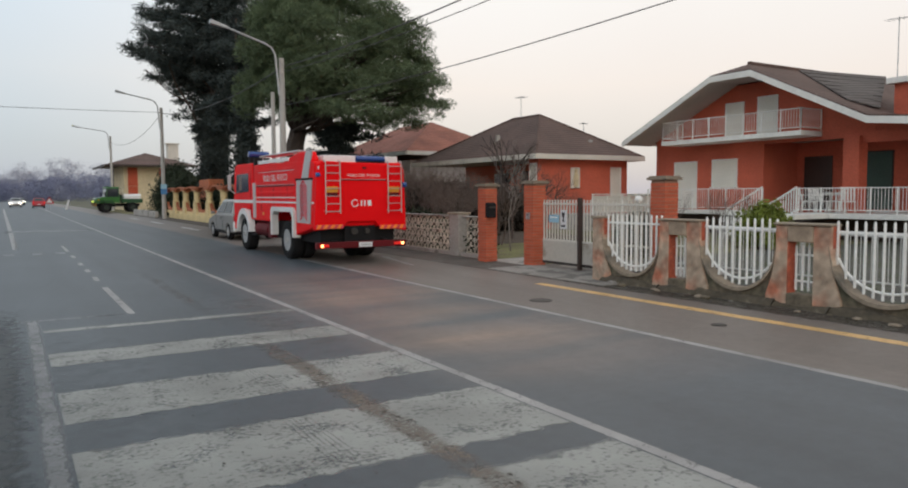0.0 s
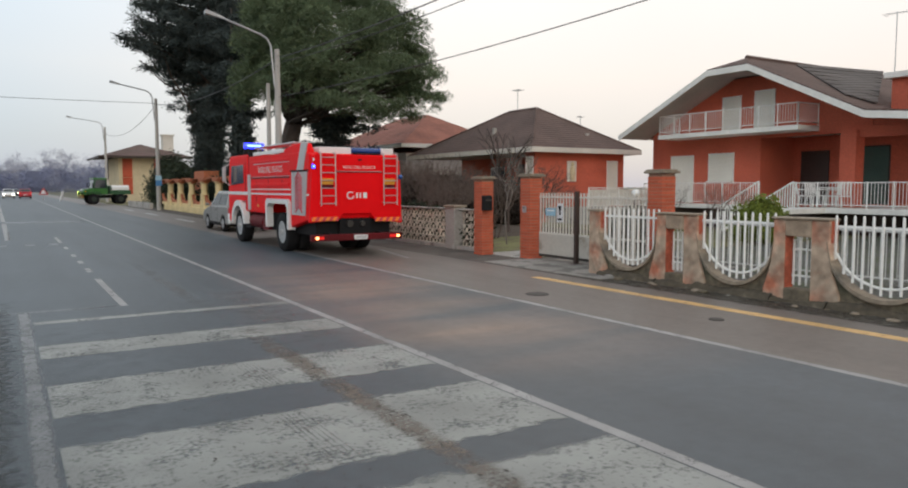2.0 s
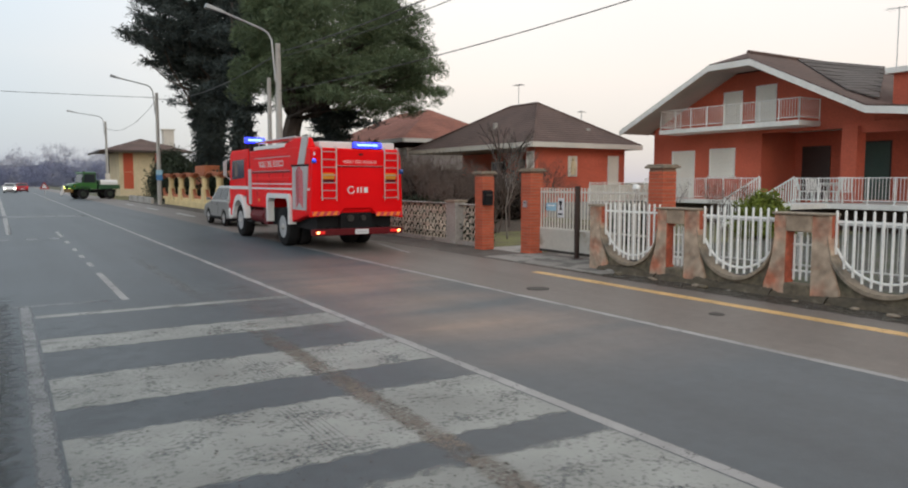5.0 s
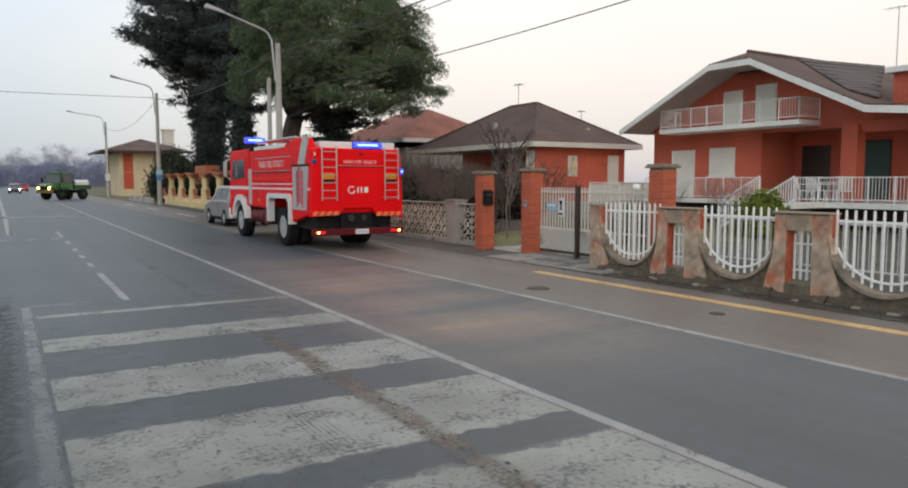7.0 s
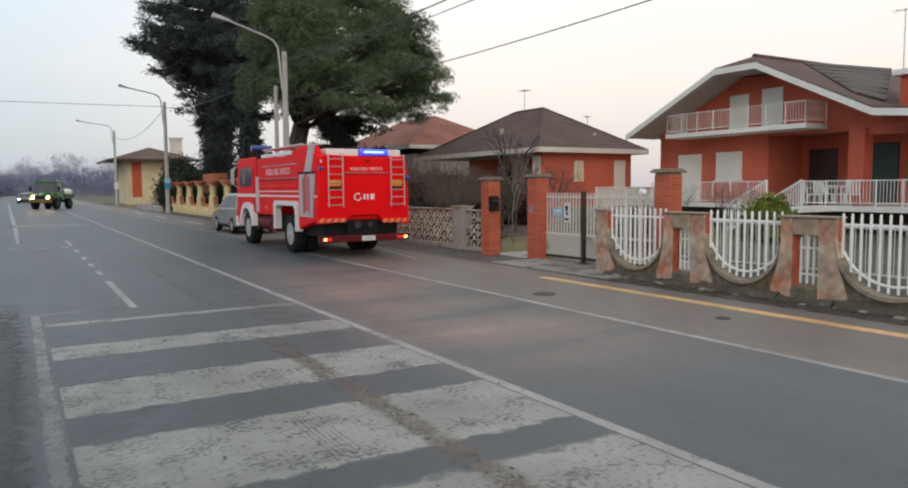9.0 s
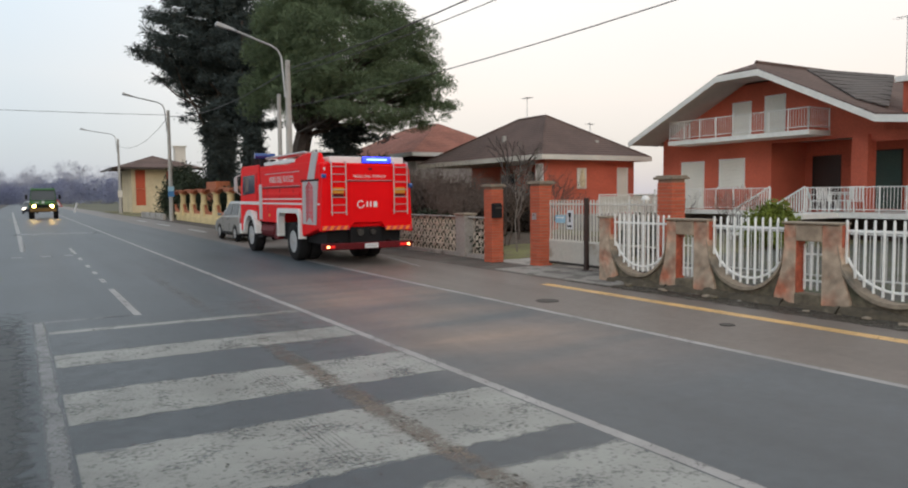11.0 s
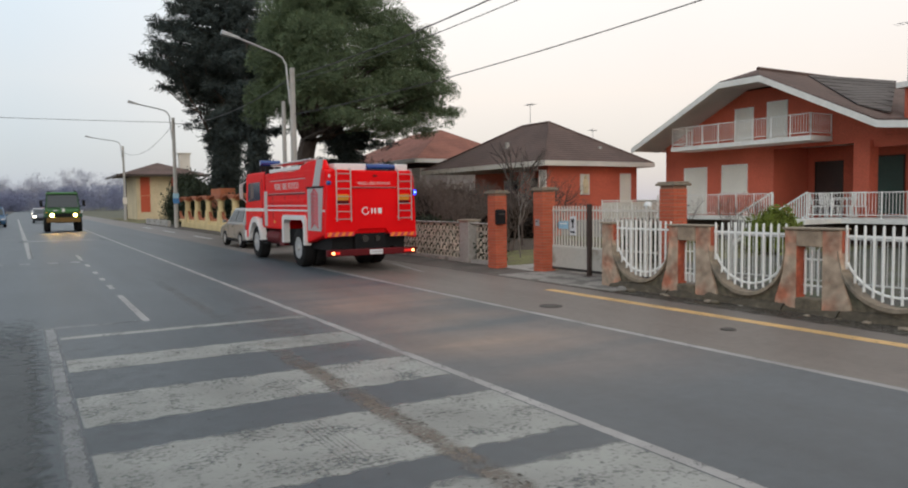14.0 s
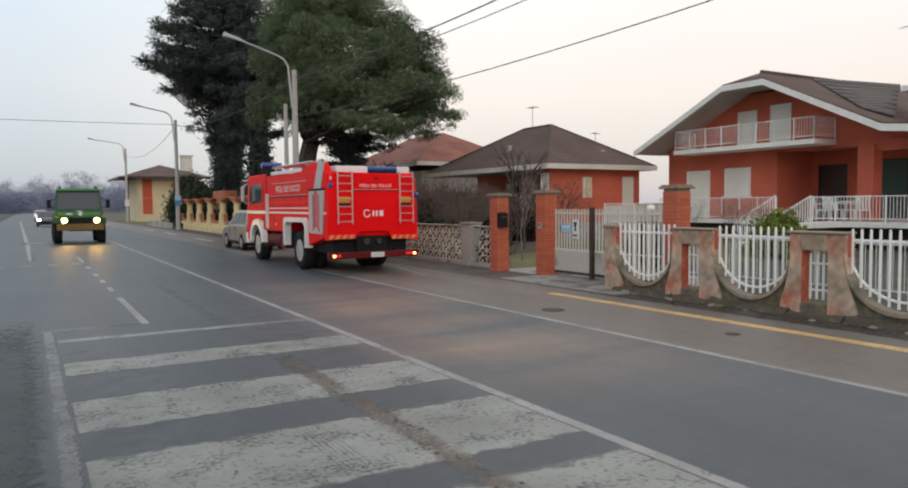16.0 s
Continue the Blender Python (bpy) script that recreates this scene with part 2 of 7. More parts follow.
M_TYRE_MARK = worn_paint("tyre_mark", (0.09, 0.09, 0.095), 0.4, 7, 1.2, (0.4, 0.15), most=0.55)
M_IRON = mat("cast_iron", (0.07, 0.065, 0.06), 0.6, 0.7)
M_YARD = mat("dark_yard_paving", (0.075, 0.073, 0.064), 0.9, var=0.3, fine=12, bump=0.4, stain=(0.06, 0.07, 0.035), stain_at=0.45, stain_soft=0.3)
M_LITTER = mat("leaf_litter", (0.085, 0.062, 0.045), 0.95, coarse=1.0, fine=16, var=0.4, bump=0.7)
M_INNER = mat("grey_painted_metal", (0.52, 0.52, 0.50), 0.6, var=0.1, bump=0.05)
M_CONC = mat("concrete", (0.38, 0.36, 0.33), 0.9, var=0.18, fine=18, bump=0.3, stain=(0.2, 0.19, 0.17), stain_at=0.62)
M_APRON = mat("dirty_concrete", (0.26, 0.24, 0.215), 0.9, var=0.25, fine=12, bump=0.3, stain=(0.14, 0.13, 0.115), stain_at=0.5)
M_POLE = mat("pole_concrete", (0.40, 0.385, 0.36), 0.85, var=0.12, fine=25, bump=0.2)
M_GALV = mat("galvanised", (0.42, 0.43, 0.44), 0.5, 0.6, var=0.1)
M_PLASTER = mat("weathered_render", (0.43, 0.33, 0.245), 0.95, coarse=2.4, fine=9, var=0.3, bump=0.9, stain=(0.40, 0.14, 0.08), stain_at=0.30, stain_scale=1.9, stain_soft=0.55)
M_LINTEL = mat("stained_lintel", (0.34, 0.26, 0.19), 0.95, coarse=2.4, fine=9, var=0.3, bump=0.7, stain=(0.17, 0.14, 0.11), stain_at=0.5, stain_soft=0.4)
M_BARE_BRICK = mat("exposed_red_brick", (0.40, 0.095, 0.05), 0.9, coarse=3, fine=14, var=0.3, bump=0.5, stain=(0.33, 0.2, 0.14), stain_at=0.6, stain_soft=0.3)
M_SCOOP = mat("mossy_concrete", (0.15, 0.122, 0.085), 0.95, coarse=1.6, fine=12, var=0.35, bump=0.7, stain=(0.075, 0.07, 0.045), stain_at=0.45, stain_soft=0.4)
M_PLINTH = mat("dark_mossy_plinth", (0.082, 0.066, 0.045), 0.95, coarse=1.2, fine=10, var=0.35, bump=0.7, stain=(0.2, 0.175, 0.135), stain_at=0.68, stain_soft=0.3)
M_COPING = mat("grey_coping", (0.29, 0.235, 0.175), 0.9, var=0.25, bump=0.5, stain=(0.13, 0.115, 0.095), stain_at=0.55, stain_soft=0.35)
M_WHITE_METAL = mat("white_painted_metal", (0.82, 0.82, 0.79), 0.45, var=0.07, bump=0.05, stain=(0.5, 0.46, 0.4), stain_at=0.8)
M_BRICK = mat("orange_brick", (0.50, 0.112, 0.055), 0.85, var=0.16, fine=22, bump=0.3, vary="object", each=0.13, stain=(0.52, 0.3, 0.22), stain_at=0.72)
M_MORTAR = mat("mortar", (0.34, 0.20, 0.14), 0.95, var=0.12, fine=30, bump=0.3)
M_HOUSE_BRICK = mat("red_brick_facade", (0.56, 0.128, 0.075), 0.88, coarse=0.5, fine=16, var=0.14, bump=0.35, wave=6.6, wave_axis="Z")
M_ROOF = mat("brown_roof_tile", (0.112, 0.07, 0.058), 0.85, coarse=0.6, fine=6, var=0.22, bump=0.6, wave=2.6, wave_axis="Z")
M_ROOF_DARK = mat("dark_roof_tile", (0.10, 0.085, 0.078), 0.85, coarse=0.6, fine=6, var=0.2, bump=0.6, wave=2.2, wave_axis="Z")
M_ROOF_RED = mat("red_roof_tile", (0.30, 0.115, 0.08), 0.85, coarse=0.6, fine=6, var=0.25, bump=0.6, wave=2.4, wave_axis="Z")
M_FASCIA = mat("white_fascia", (0.78, 0.77, 0.73), 0.7, var=0.08, fine=6, bump=0.1)
M_SOFFIT = mat("soffit", (0.45, 0.42, 0.40), 0.8, var=0.1)
M_SHUTTER = mat("cream_roller_shutter", (0.80, 0.78, 0.70), 0.6, var=0.06, bump=0.4, wave=9, wave_axis="Z")
M_DARK_WOOD = mat("dark_door_wood", (0.045, 0.028, 0.022), 0.5, var=0.2)
M_GREEN_SHUT = mat("dark_green_shutter", (0.06, 0.105, 0.09), 0.5, var=0.12, bump=0.4, wave=8, wave_axis="Z")
M_CREAM = mat("cream_render", (0.62, 0.52, 0.34), 0.85, var=0.1, fine=5)
M_YELLOW_STONE = mat("cream_yellow_cast_stone", (0.66, 0.52, 0.27), 0.85, var=0.14, fine=9, bump=0.25)
M_TERRACOTTA = mat("terracotta_infill", (0.40, 0.13, 0.06), 0.85, var=0.2, fine=9, bump=0.3)
M_RED_SHUT = mat("orange_red_shutter", (0.50, 0.085, 0.035), 0.6, var=0.1)
M_GREY_WALL = mat("grey_white_render", (0.64, 0.60, 0.53), 0.9, var=0.1)
M_BLOCK = mat("pale_breeze_block", (0.58, 0.53, 0.44), 0.92, fine=20, var=0.16, bump=0.4, vary="object")
M_BARK = mat("dark_bark", (0.06, 0.046, 0.038), 0.95, coarse=3, fine=18, var=0.3, bump=0.8)
M_TWIG = mat("brown_twig", (0.115, 0.085, 0.07), 0.95, var=0.2, bump=0.2)
M_PALE_TWIG = mat("pale_twig", (0.20, 0.17, 0.15), 0.9, var=0.2, bump=0.2)
M_NEEDLE = mat("pine_needle", (0.112, 0.15, 0.083), 0.8, coarse=0.5, fine=2, var=0.22, bump=0, vary="island", spec=0.15, each=0.14)
M_CEDAR = mat("cedar_needle", (0.056, 0.071, 0.068), 0.85, coarse=0.4, fine=3, var=0.3, bump=0, vary="island", spec=0.2)
M_HEDGE = mat("dark_hedge_leaf", (0.034, 0.046, 0.028), 0.8, coarse=0.6, fine=4, var=0.3, bump=0, vary="island", spec=0.2)
M_THICKET = mat("brown_thicket_twig", (0.05, 0.04, 0.034), 0.95, var=0.3, bump=0, vary="island", spec=0.1)
M_BUSH = mat("yellow_green_leaf", (0.17, 0.21, 0.035), 0.7, coarse=1, fine=5, var=0.3, bump=0, vary="island", spec=0.3)
# distance haze is painted into the next three colours
M_HAZED_WOOD_PALE = mat("farther_hazed_wood", (0.36, 0.37, 0.44), 1.0, coarse=0.02, fine=0.2, var=0.1, bump=0, spec=0.0)
M_HAZED_WOOD = mat("far_hazed_wood", (0.205, 0.225, 0.325), 1.0, coarse=0.02, fine=0.2, var=0.1, bump=0, spec=0.0)
M_HAZED_HILL = mat("hazed_hill", (0.20, 0.22, 0.27), 1.0, coarse=0.004, fine=0.05, var=0.08, bump=0, spec=0.0)
M_RED = mat("fire_red_paint", (0.80, 0.003, 0.006), 0.5, var=0.06, fine=2, bump=0.0, coat=0.0, spec=0.12)
M_DEEP_RED = mat("chassis_red", (0.11, 0.005, 0.008), 0.6, var=0.15, bump=0.1, spec=0.25)
M_TRUCK_WHITE = mat("white_vehicle_paint", (0.72, 0.72, 0.71), 0.4, var=0.05, bump=0.0, coat=0.3)
M_ALU = mat("brushed_aluminium", (0.50, 0.48, 0.48), 0.35, 0.9, var=0.08, fine=30, bump=0.05)
M_ALU_PAINT = mat("silver_grey_panel", (0.50, 0.49, 0.49), 0.45, 0.3, var=0.08)
M_HATCH = mat("red_reflective_hatch", (0.64, 0.05, 0.08), 0.4, var=0.1)
M_RUBBER = mat("black_rubber", (0.013, 0.013, 0.014), 0.9, var=0.2, bump=0.3, spec=0.2)
M_BLACK = mat("black_plastic", (0.012, 0.012, 0.013), 0.75, var=0.15, bump=0.1, spec=0.2)
M_GATE_BAR = mat("cream_gate_bar", (0.60, 0.57, 0.51), 0.5, var=0.08, bump=0.05)
M_GATE_SHEET = mat("beige_gate_sheet", (0.47, 0.44, 0.385), 0.6, var=0.08, bump=0.1, stain=(0.3, 0.26, 0.21), stain_at=0.75)
M_RIM = mat("steel_rim", (0.46, 0.46, 0.46), 0.4, 0.6, var=0.12)
M_RIM_DARK = mat("dark_rim", (0.02, 0.03, 0.022), 0.7, var=0.2, bump=0.1)
M_GLASS = glass("dark_glass")
M_CAR_GLASS = glass("car_side_glass", (0.01, 0.012, 0.014), 0.12)
M_CAR_GLASS.node_tree.nodes["Principled BSDF"].inputs["Specular IOR Level"].default_value = 0.15
M_WINDSHIELD = glass("windscreen_glass", (0.045, 0.05, 0.052), 0.05)
M_BLUE_LENS = glass("blue_lens", (0.012, 0.06, 0.25), 0.15)
M_BLUE_ON = glow("blue_flash", (0.02, 0.03, 1.0), 4.0, (0.01, 0.03, 0.3))
M_BLUE_CORE = glow("blue_white_flash", (0.22, 0.42, 1.0), 3.0)
M_TAIL = glow("tail_lamp", (1.0, 0.03, 0.02), 0.45, (0.5, 0.01, 0.01))
M_TAIL_CORE = glow("tail_lamp_bulb", (1.0, 0.45, 0.15), 5.0)
M_ORANGE_REF = mat("orange_reflector", (0.92, 0.24, 0.03), 0.4, var=0.1)
M_AMBER = mat("amber_marker", (0.70, 0.30, 0.02), 0.4, var=0.15)
M_PLATE = mat("plate_white", (0.65, 0.65, 0.66), 0.5, var=0.05)
M_HEAD = glow("headlamp", (1.0, 0.56, 0.15), 300.0, (0.8, 0.8, 0.7))
M_HEAD_GLOW_RING = glow("headlamp_glow_ring", (1.0, 0.62, 0.12), 1.5, (0.8, 0.7, 0.4))
M_HEAD_WHITE = glow("white_headlamp", (1.0, 0.88, 0.7), 10.0, (0.8, 0.8, 0.8))
M_GREEN = mat("bright_green_paint", (0.034, 0.15, 0.026), 0.45, var=0.08, bump=0.0, coat=0.3)
M_DARK_GREEN = mat("dark_green_paint", (0.02, 0.075, 0.03), 0.5, var=0.12, bump=0.0)
# dull olive bumper warmed to ochre: the headlamps' spill is in the colour
M_LAMPLIT_BUMPER = mat("lamplit_ochre_bumper", (0.17, 0.095, 0.02), 0.6, var=0.2, bump=0.1)
M_SILVER_CAR = mat("silver_beige_paint", (0.25, 0.235, 0.215), 0.35, 0.35, var=0.05, bump=0.0, coat=0.4)
M_RED_CAR = mat("red_car_paint", (0.40, 0.02, 0.03), 0.35, var=0.05, bump=0.0, coat=0.4)
M_DARK_CAR = mat("dark_grey_paint", (0.08, 0.085, 0.10), 0.35, 0.2, var=0.05, bump=0.0, coat=0.4)
M_BLUE_CAR = mat("blue_car_paint", (0.03, 0.10, 0.20), 0.35, 0.1, var=0.05, bump=0.0, coat=0.4)
M_GLOBE = glass("opal_globe", (0.75, 0.75, 0.73), 0.3)
M_SIGN_BLUE = mat("blue_sign", (0.06, 0.20, 0.42), 0.5, var=0.06)
M_SIGN_PALE = mat("pale_blue_sign", (0.30, 0.50, 0.62), 0.5, var=0.1)
M_WIRE = mat("cable", (0.06, 0.06, 0.065), 0.7, var=0.1, bump=0)


# ---------------------------------------------------------------- mesh helpers
def box(bm, x0, x1, y0, y1, z0, z1):
    """A box between two corners."""
    v = [bm.verts.new((x, y, z)) for x in (x0, x1) for y in (y0, y1) for z in (z0, z1)]
    for a in ((0, 1, 3, 2), (4, 6, 7, 5), (0, 4, 5, 1), (2, 3, 7, 6), (0, 2, 6, 4), (1, 5, 7, 3)):
        bm.faces.new([v[i] for i in a])
    return v


def hexa(bm, pts):
    """A solid from eight corners: four below, four above, in the same order round."""
    v = [bm.verts.new(p) for p in pts]
    for a in ((3, 2, 1, 0), (4, 5, 6, 7), (0, 1, 5, 4), (1, 2, 6, 5), (2, 3, 7, 6), (3, 0, 4, 7)):
        bm.faces.new([v[i] for i in a])
    return v


def prism(bm, outline, axis, a, b, b_outline=None):
    """An outline pushed along an axis from a to b. The outline's two values are the other two axes in order."""
    def at(p, d):
        return {"x": (d, p[0], p[1]), "y": (p[0], d, p[1]), "z": (p[0], p[1], d)}[axis]
    lo = [bm.verts.new(at(p, a)) for p in outline]
    hi = [bm.verts.new(at(p, b)) for p in (b_outline or outline)]
    k = len(outline)
    bm.faces.new(lo[::-1])
    bm.faces.new(hi)
    for i in range(k):
        j = (i + 1) % k
        bm.faces.new((lo[i], lo[j], hi[j], hi[i]))


def rod(bm, a, b, r0, r1=None, seg=8, caps=True):
    """A tapered round bar between two points."""
    a, b = Vector(a), Vector(b)
    r1 = r0 if r1 is None else r1
    q = (b - a).to_track_quat("Z", "Y")
    rings = []
    for c, r in ((a, r0), (b, r1)):
        rings.append([bm.verts.new(c + q @ Vector((r * math.cos(2 * math.pi * i / seg), r * math.sin(2 * math.pi * i / seg), 0))) for i in range(seg)])
    for i in range(seg):
        j = (i + 1) % seg
        bm.faces.new((rings[0][i], rings[0][j], rings[1][j], rings[1][i]))
    if caps:
        bm.faces.new(rings[0][::-1])
        bm.faces.new(rings[1])


def lathe(bm, cx, cy, profile, seg=16, axis="z"):
    """A turned form: profile of (radius, height)."""
    rings = []
    for r, z in profile:
        ring = []
        for i in range(seg):
            a = 2 * math.pi * i / seg
            u, w = r * math.cos(a), r * math.sin(a)
            ring.append(bm.verts.new({"z": (cx + u, cy + w, z), "x": (z, cx + u, cy + w)}[axis]))
        rings.append(ring)
    for p, q in zip(rings, rings[1:]):
        for i in range(seg):
            j = (i + 1) % seg
            bm.faces.new((p[i], p[j], q[j], q[i]))
    bm.faces.new(rings[0][::-1])
    bm.faces.new(rings[-1])


def tube(bm, pts, r, seg=6):
    """A round bar along a line of points, in one piece."""
    pts = [Vector(p) for p in pts]
    rings = []
    for i, p in enumerate(pts):
        d = (pts[min(i + 1, len(pts) - 1)] - pts[max(i - 1, 0)]).normalized()
        side = d.cross(Vector((0, 0, 1)))
        side = (side if side.length > 0.05 else d.cross(Vector((0, 1, 0)))).normalized()
        up = side.cross(d)
        rings.append([bm.verts.new(p + side * (r * math.cos(2 * math.pi * k / seg)) + up * (r * math.sin(2 * math.pi * k / seg))) for k in range(seg)])
    for a, b in zip(rings, rings[1:]):
        for k in range(seg):
            j = (k + 1) % seg
            bm.faces.new((a[k], a[j], b[j], b[k]))
    bm.faces.new(rings[0][::-1])
    bm.faces.new(rings[-1])


def thing(name, at=(0, 0, 0), label="", category="", group="", kind=""):
    ob = new(name)
    ob.empty_display_size = 0.2
    ob.location = at
    return tagged(ob, label, category, group, kind)


def origin(ob):
    v = Vector((0, 0, 0))
    while ob:
        v += ob.location
        ob = ob.parent
    return v


def finish(bm, bevel, smooth):
    bmesh.ops.recalc_face_normals(bm, faces=bm.faces)
    if bevel:
        bmesh.ops.bevel(bm, geom=[e for e in bm.edges], offset=bevel, segments=1, affect="EDGES", clamp_overlap=True)
    if smooth:
        for f in bm.faces:
            f.smooth = True


def part(name, bm, material, parent=None, label="", bevel=0.0, smooth=False, kind=""):
    """Links a bmesh, given in the place's own coordinates, as one mesh under a thing or a part."""
    finish(bm, bevel, smooth)
    if parent:
        bmesh.ops.translate(bm, vec=-origin(parent), verts=bm.verts)
    me = bpy.data.meshes.new(name)
    bm.to_mesh(me)
    bm.free()
    me.materials.append(material)
    ob = new(name, me)
    ob.parent = parent
    return tagged(ob, label, kind=kind)


def solid(name, bm, material, label, category, group="", kind="", bevel=0.0, smooth=False):
    """A top-level thing of a single mesh, with its origin at its base."""
    finish(bm, bevel, smooth)
    lo = Vector([min(v.co[i] for v in bm.verts) for i in range(3)])
    hi = Vector([max(v.co[i] for v in bm.verts) for i in range(3)])
    base = Vector(((lo.x + hi.x) / 2, (lo.y + hi.y) / 2, lo.z))
    if kind == "structure":
        base = Vector((0, 0, 0))
    bmesh.ops.translate(bm, vec=-base, verts=bm.verts)
    me = bpy.data.meshes.new(name)
    bm.to_mesh(me)
    bm.free()
    me.materials.append(material)
    ob = new(name, me)
    ob.location = base
    return tagged(ob, label, category, group, kind)


def fast_mesh(name, verts, faces, material, parent=None, label="", kind="", category=""):
    me = bpy.data.meshes.new(name)
    me.from_pydata([tuple(v) for v in verts], [], faces)
    me.materials.append(material)
    ob = new(name, me)
    ob.parent = parent
    return tagged(ob, label, category, kind=kind)


def B():
    return bmesh.new()


def boxpart(name, dims, material, parent, label="", bevel=0.0):
    bm = B()
    box(bm, *dims)
    return part(name, bm, material, parent, label, bevel)


def wording(name, text, size, material, parent, m, label=""):
    """Lettering as a thin mesh, centred, in the pose m of its thing."""
    cu = bpy.data.curves.new(name, "FONT")
    cu.body, cu.size, cu.extrude, cu.align_x, cu.align_y, cu.resolution_u = text, size, 0.002, "CENTER", "CENTER", 2
    tmp = bpy.data.objects.new(name, cu)
    me = bpy.data.meshes.new_from_object(tmp)
    bpy.data.objects.remove(tmp)
    me.materials.clear()
    me.materials.append(material)
    ob = new(name, me)
    ob.parent = parent
    ob.matrix_basis = m
    return tagged(ob, label)


# ---------------------------------------------------------------- ground and road
def sheet(name, x0, x1, y0, y1, z, material, label, category, thick=0.05):
    bm = B()
    box(bm, x0, x1, y0, y1, z - thick, z)
    return solid(name, bm, material, label, category, kind="structure")


sheet("ground", -900, 900, -300, 1500, -0.04, M_FIELD, "dull winter grassland reaching to the horizon", "ground", 1.0)
sheet("road", -3.2, 6.72, -30, 420, 0.0, M_ROAD, "worn grey asphalt road with dusty brown patches", "road", 0.06)
sheet("shoulder_parking", 6.72, 9.35, -30, 300, -0.003, M_SHOULDER, "paler asphalt parking lane beside the road", "road", 0.06)
sheet("verge_left", -8, -3.2, -30, 300, -0.01, M_DIRT, "dark dirty verge with gravel beside the road", "ground", 0.06)
sheet("pavement", 9.35, 10.9, -30, 90, 0.0, M_WALKWAY, "dark patched asphalt walkway along the fences", "pavement", 0.06)
sheet("entrance_slab", 10.7, 11.9, 14.5, 16.05, 0.014, M_CONC, "pale concrete slab in the garden entrance", "pavement", 0.05)
sheet("driveway", 9.5, 13.5, 10.3, 14.2, 0.012, M_APRON, "grey concrete driveway apron at the gate", "pavement", 0.05)
sheet("garden_lawn", 10.9, 34, 14.0, 60, -0.002, M_GRASS, "thin winter lawn behind the garden walls", "lawn", 0.05)
sheet("planting_bed", 11.02, 20.0, 21.0, 38, 0.003, M_LITTER, "dark planting bed with leaf litter behind the block wall", "ground", 0.05)
sheet("fence_foot_dirt", 9.25, 10.05, -4, 11.4, 0.004, M_FENCE_DIRT, "dark brown dirt along the foot of the fence", "ground", 0.02)
sheet("far_grass_verge", 9.4, 12.5, 78, 112, 0.01, M_GRASS, "yellowish grass verge at the far junction", "lawn", 0.05)
sheet("front_yard", 10.9, 40, -30, 14.0, 0.002, M_YARD, "dark grey yard before the brick house", "ground", 0.05)


def marking(name, x0, x1, y0, y1, material, label, z=0.0016):
    bm = B()
    bm.faces.new([bm.verts.new((x, y, z)) for x, y in ((x0, y0), (x1, y0), (x1, y1), (x0, y1))])
    return solid(name, bm, material, label, "road marking", kind="structure")


marking("left_edge_line", 0.09, 0.275, -12, 11.75, M_FAINT_LINE, "worn white edge line on asphalt")
bm = B()
prism(bm, [(-0.03, 28), (0.15, 28), (-0.36, 75), (-0.85, 120), (-1.05, 120), (-0.56, 75)], "z", 0.0006, 0.0016)
solid("far_edge_line", bm, M_WHITE_LINE, "white edge line running into the distance", "road marking", kind="structure")
marking("centre_line", 3.60, 3.73, -12, 140, M_WHITE_LINE, "solid white centre line, slightly worn")
marking("right_edge_line", 6.63, 6.76, -12, 19.5, M_WHITE_LINE, "white edge line along the parking lane", 0.0016)
marking("yellow_line", 8.60, 8.85, -12, 11.3, M_YELLOW, "worn yellow line in front of the fence", -0.0012)
for y0, y1 in ((10.62, 10.86), (8.42, 9.2), (6.2, 7.34), (4.2, 5.55), (1.9, 3.85), (-1.0, 1.2)):
    marking("rumble_band", 0.28, 3.59, y0, y1, M_BAND, "broad worn white band painted across the lane")
marking("cross_line", -0.35, 1.45, 11.66, 11.78, M_FAINT_LINE, "faint thin white line across the lane", 0.0023)
marking("cross_line_far", -0.4, 3.5, 40.6, 43.4, M_FADED, "faded white band across the far lane", 0.0026)
for y0, y1 in ((11.7, 15.4), (16.7, 17.5), (18.7, 19.4), (20.6, 21.4), (23.2, 24.2), (26.0, 29.0)):
    marking("lane_dash", 1.40, 1.53, y0, y1, M_WHITE_LINE, "short worn white lane dash")
for x0 in (-1.0, -0.3, 0.45, 1.05):
    marking("faded_block", x0, x0 + 0.35, 25.0, 25.9, M_FADED, "faded white block of an old crossing")
for y0, y1 in ((38.2, 42.5), (48.8, 53.1), (59, 63)):
    marking("parking_dash", 7.92, 8.2, y0, y1, M_DASH, "white dash of the parking lane", -0.0012)
bm = B()
prism(bm, [(8.36, 15.95), (8.48, 15.95), (9.03, 18.8), (8.91, 18.8)], "z", -0.0022, -0.0012)
solid("parking_corner", bm, M_WHITE_LINE, "short slanting parking bay line", "road marking", kind="structure")


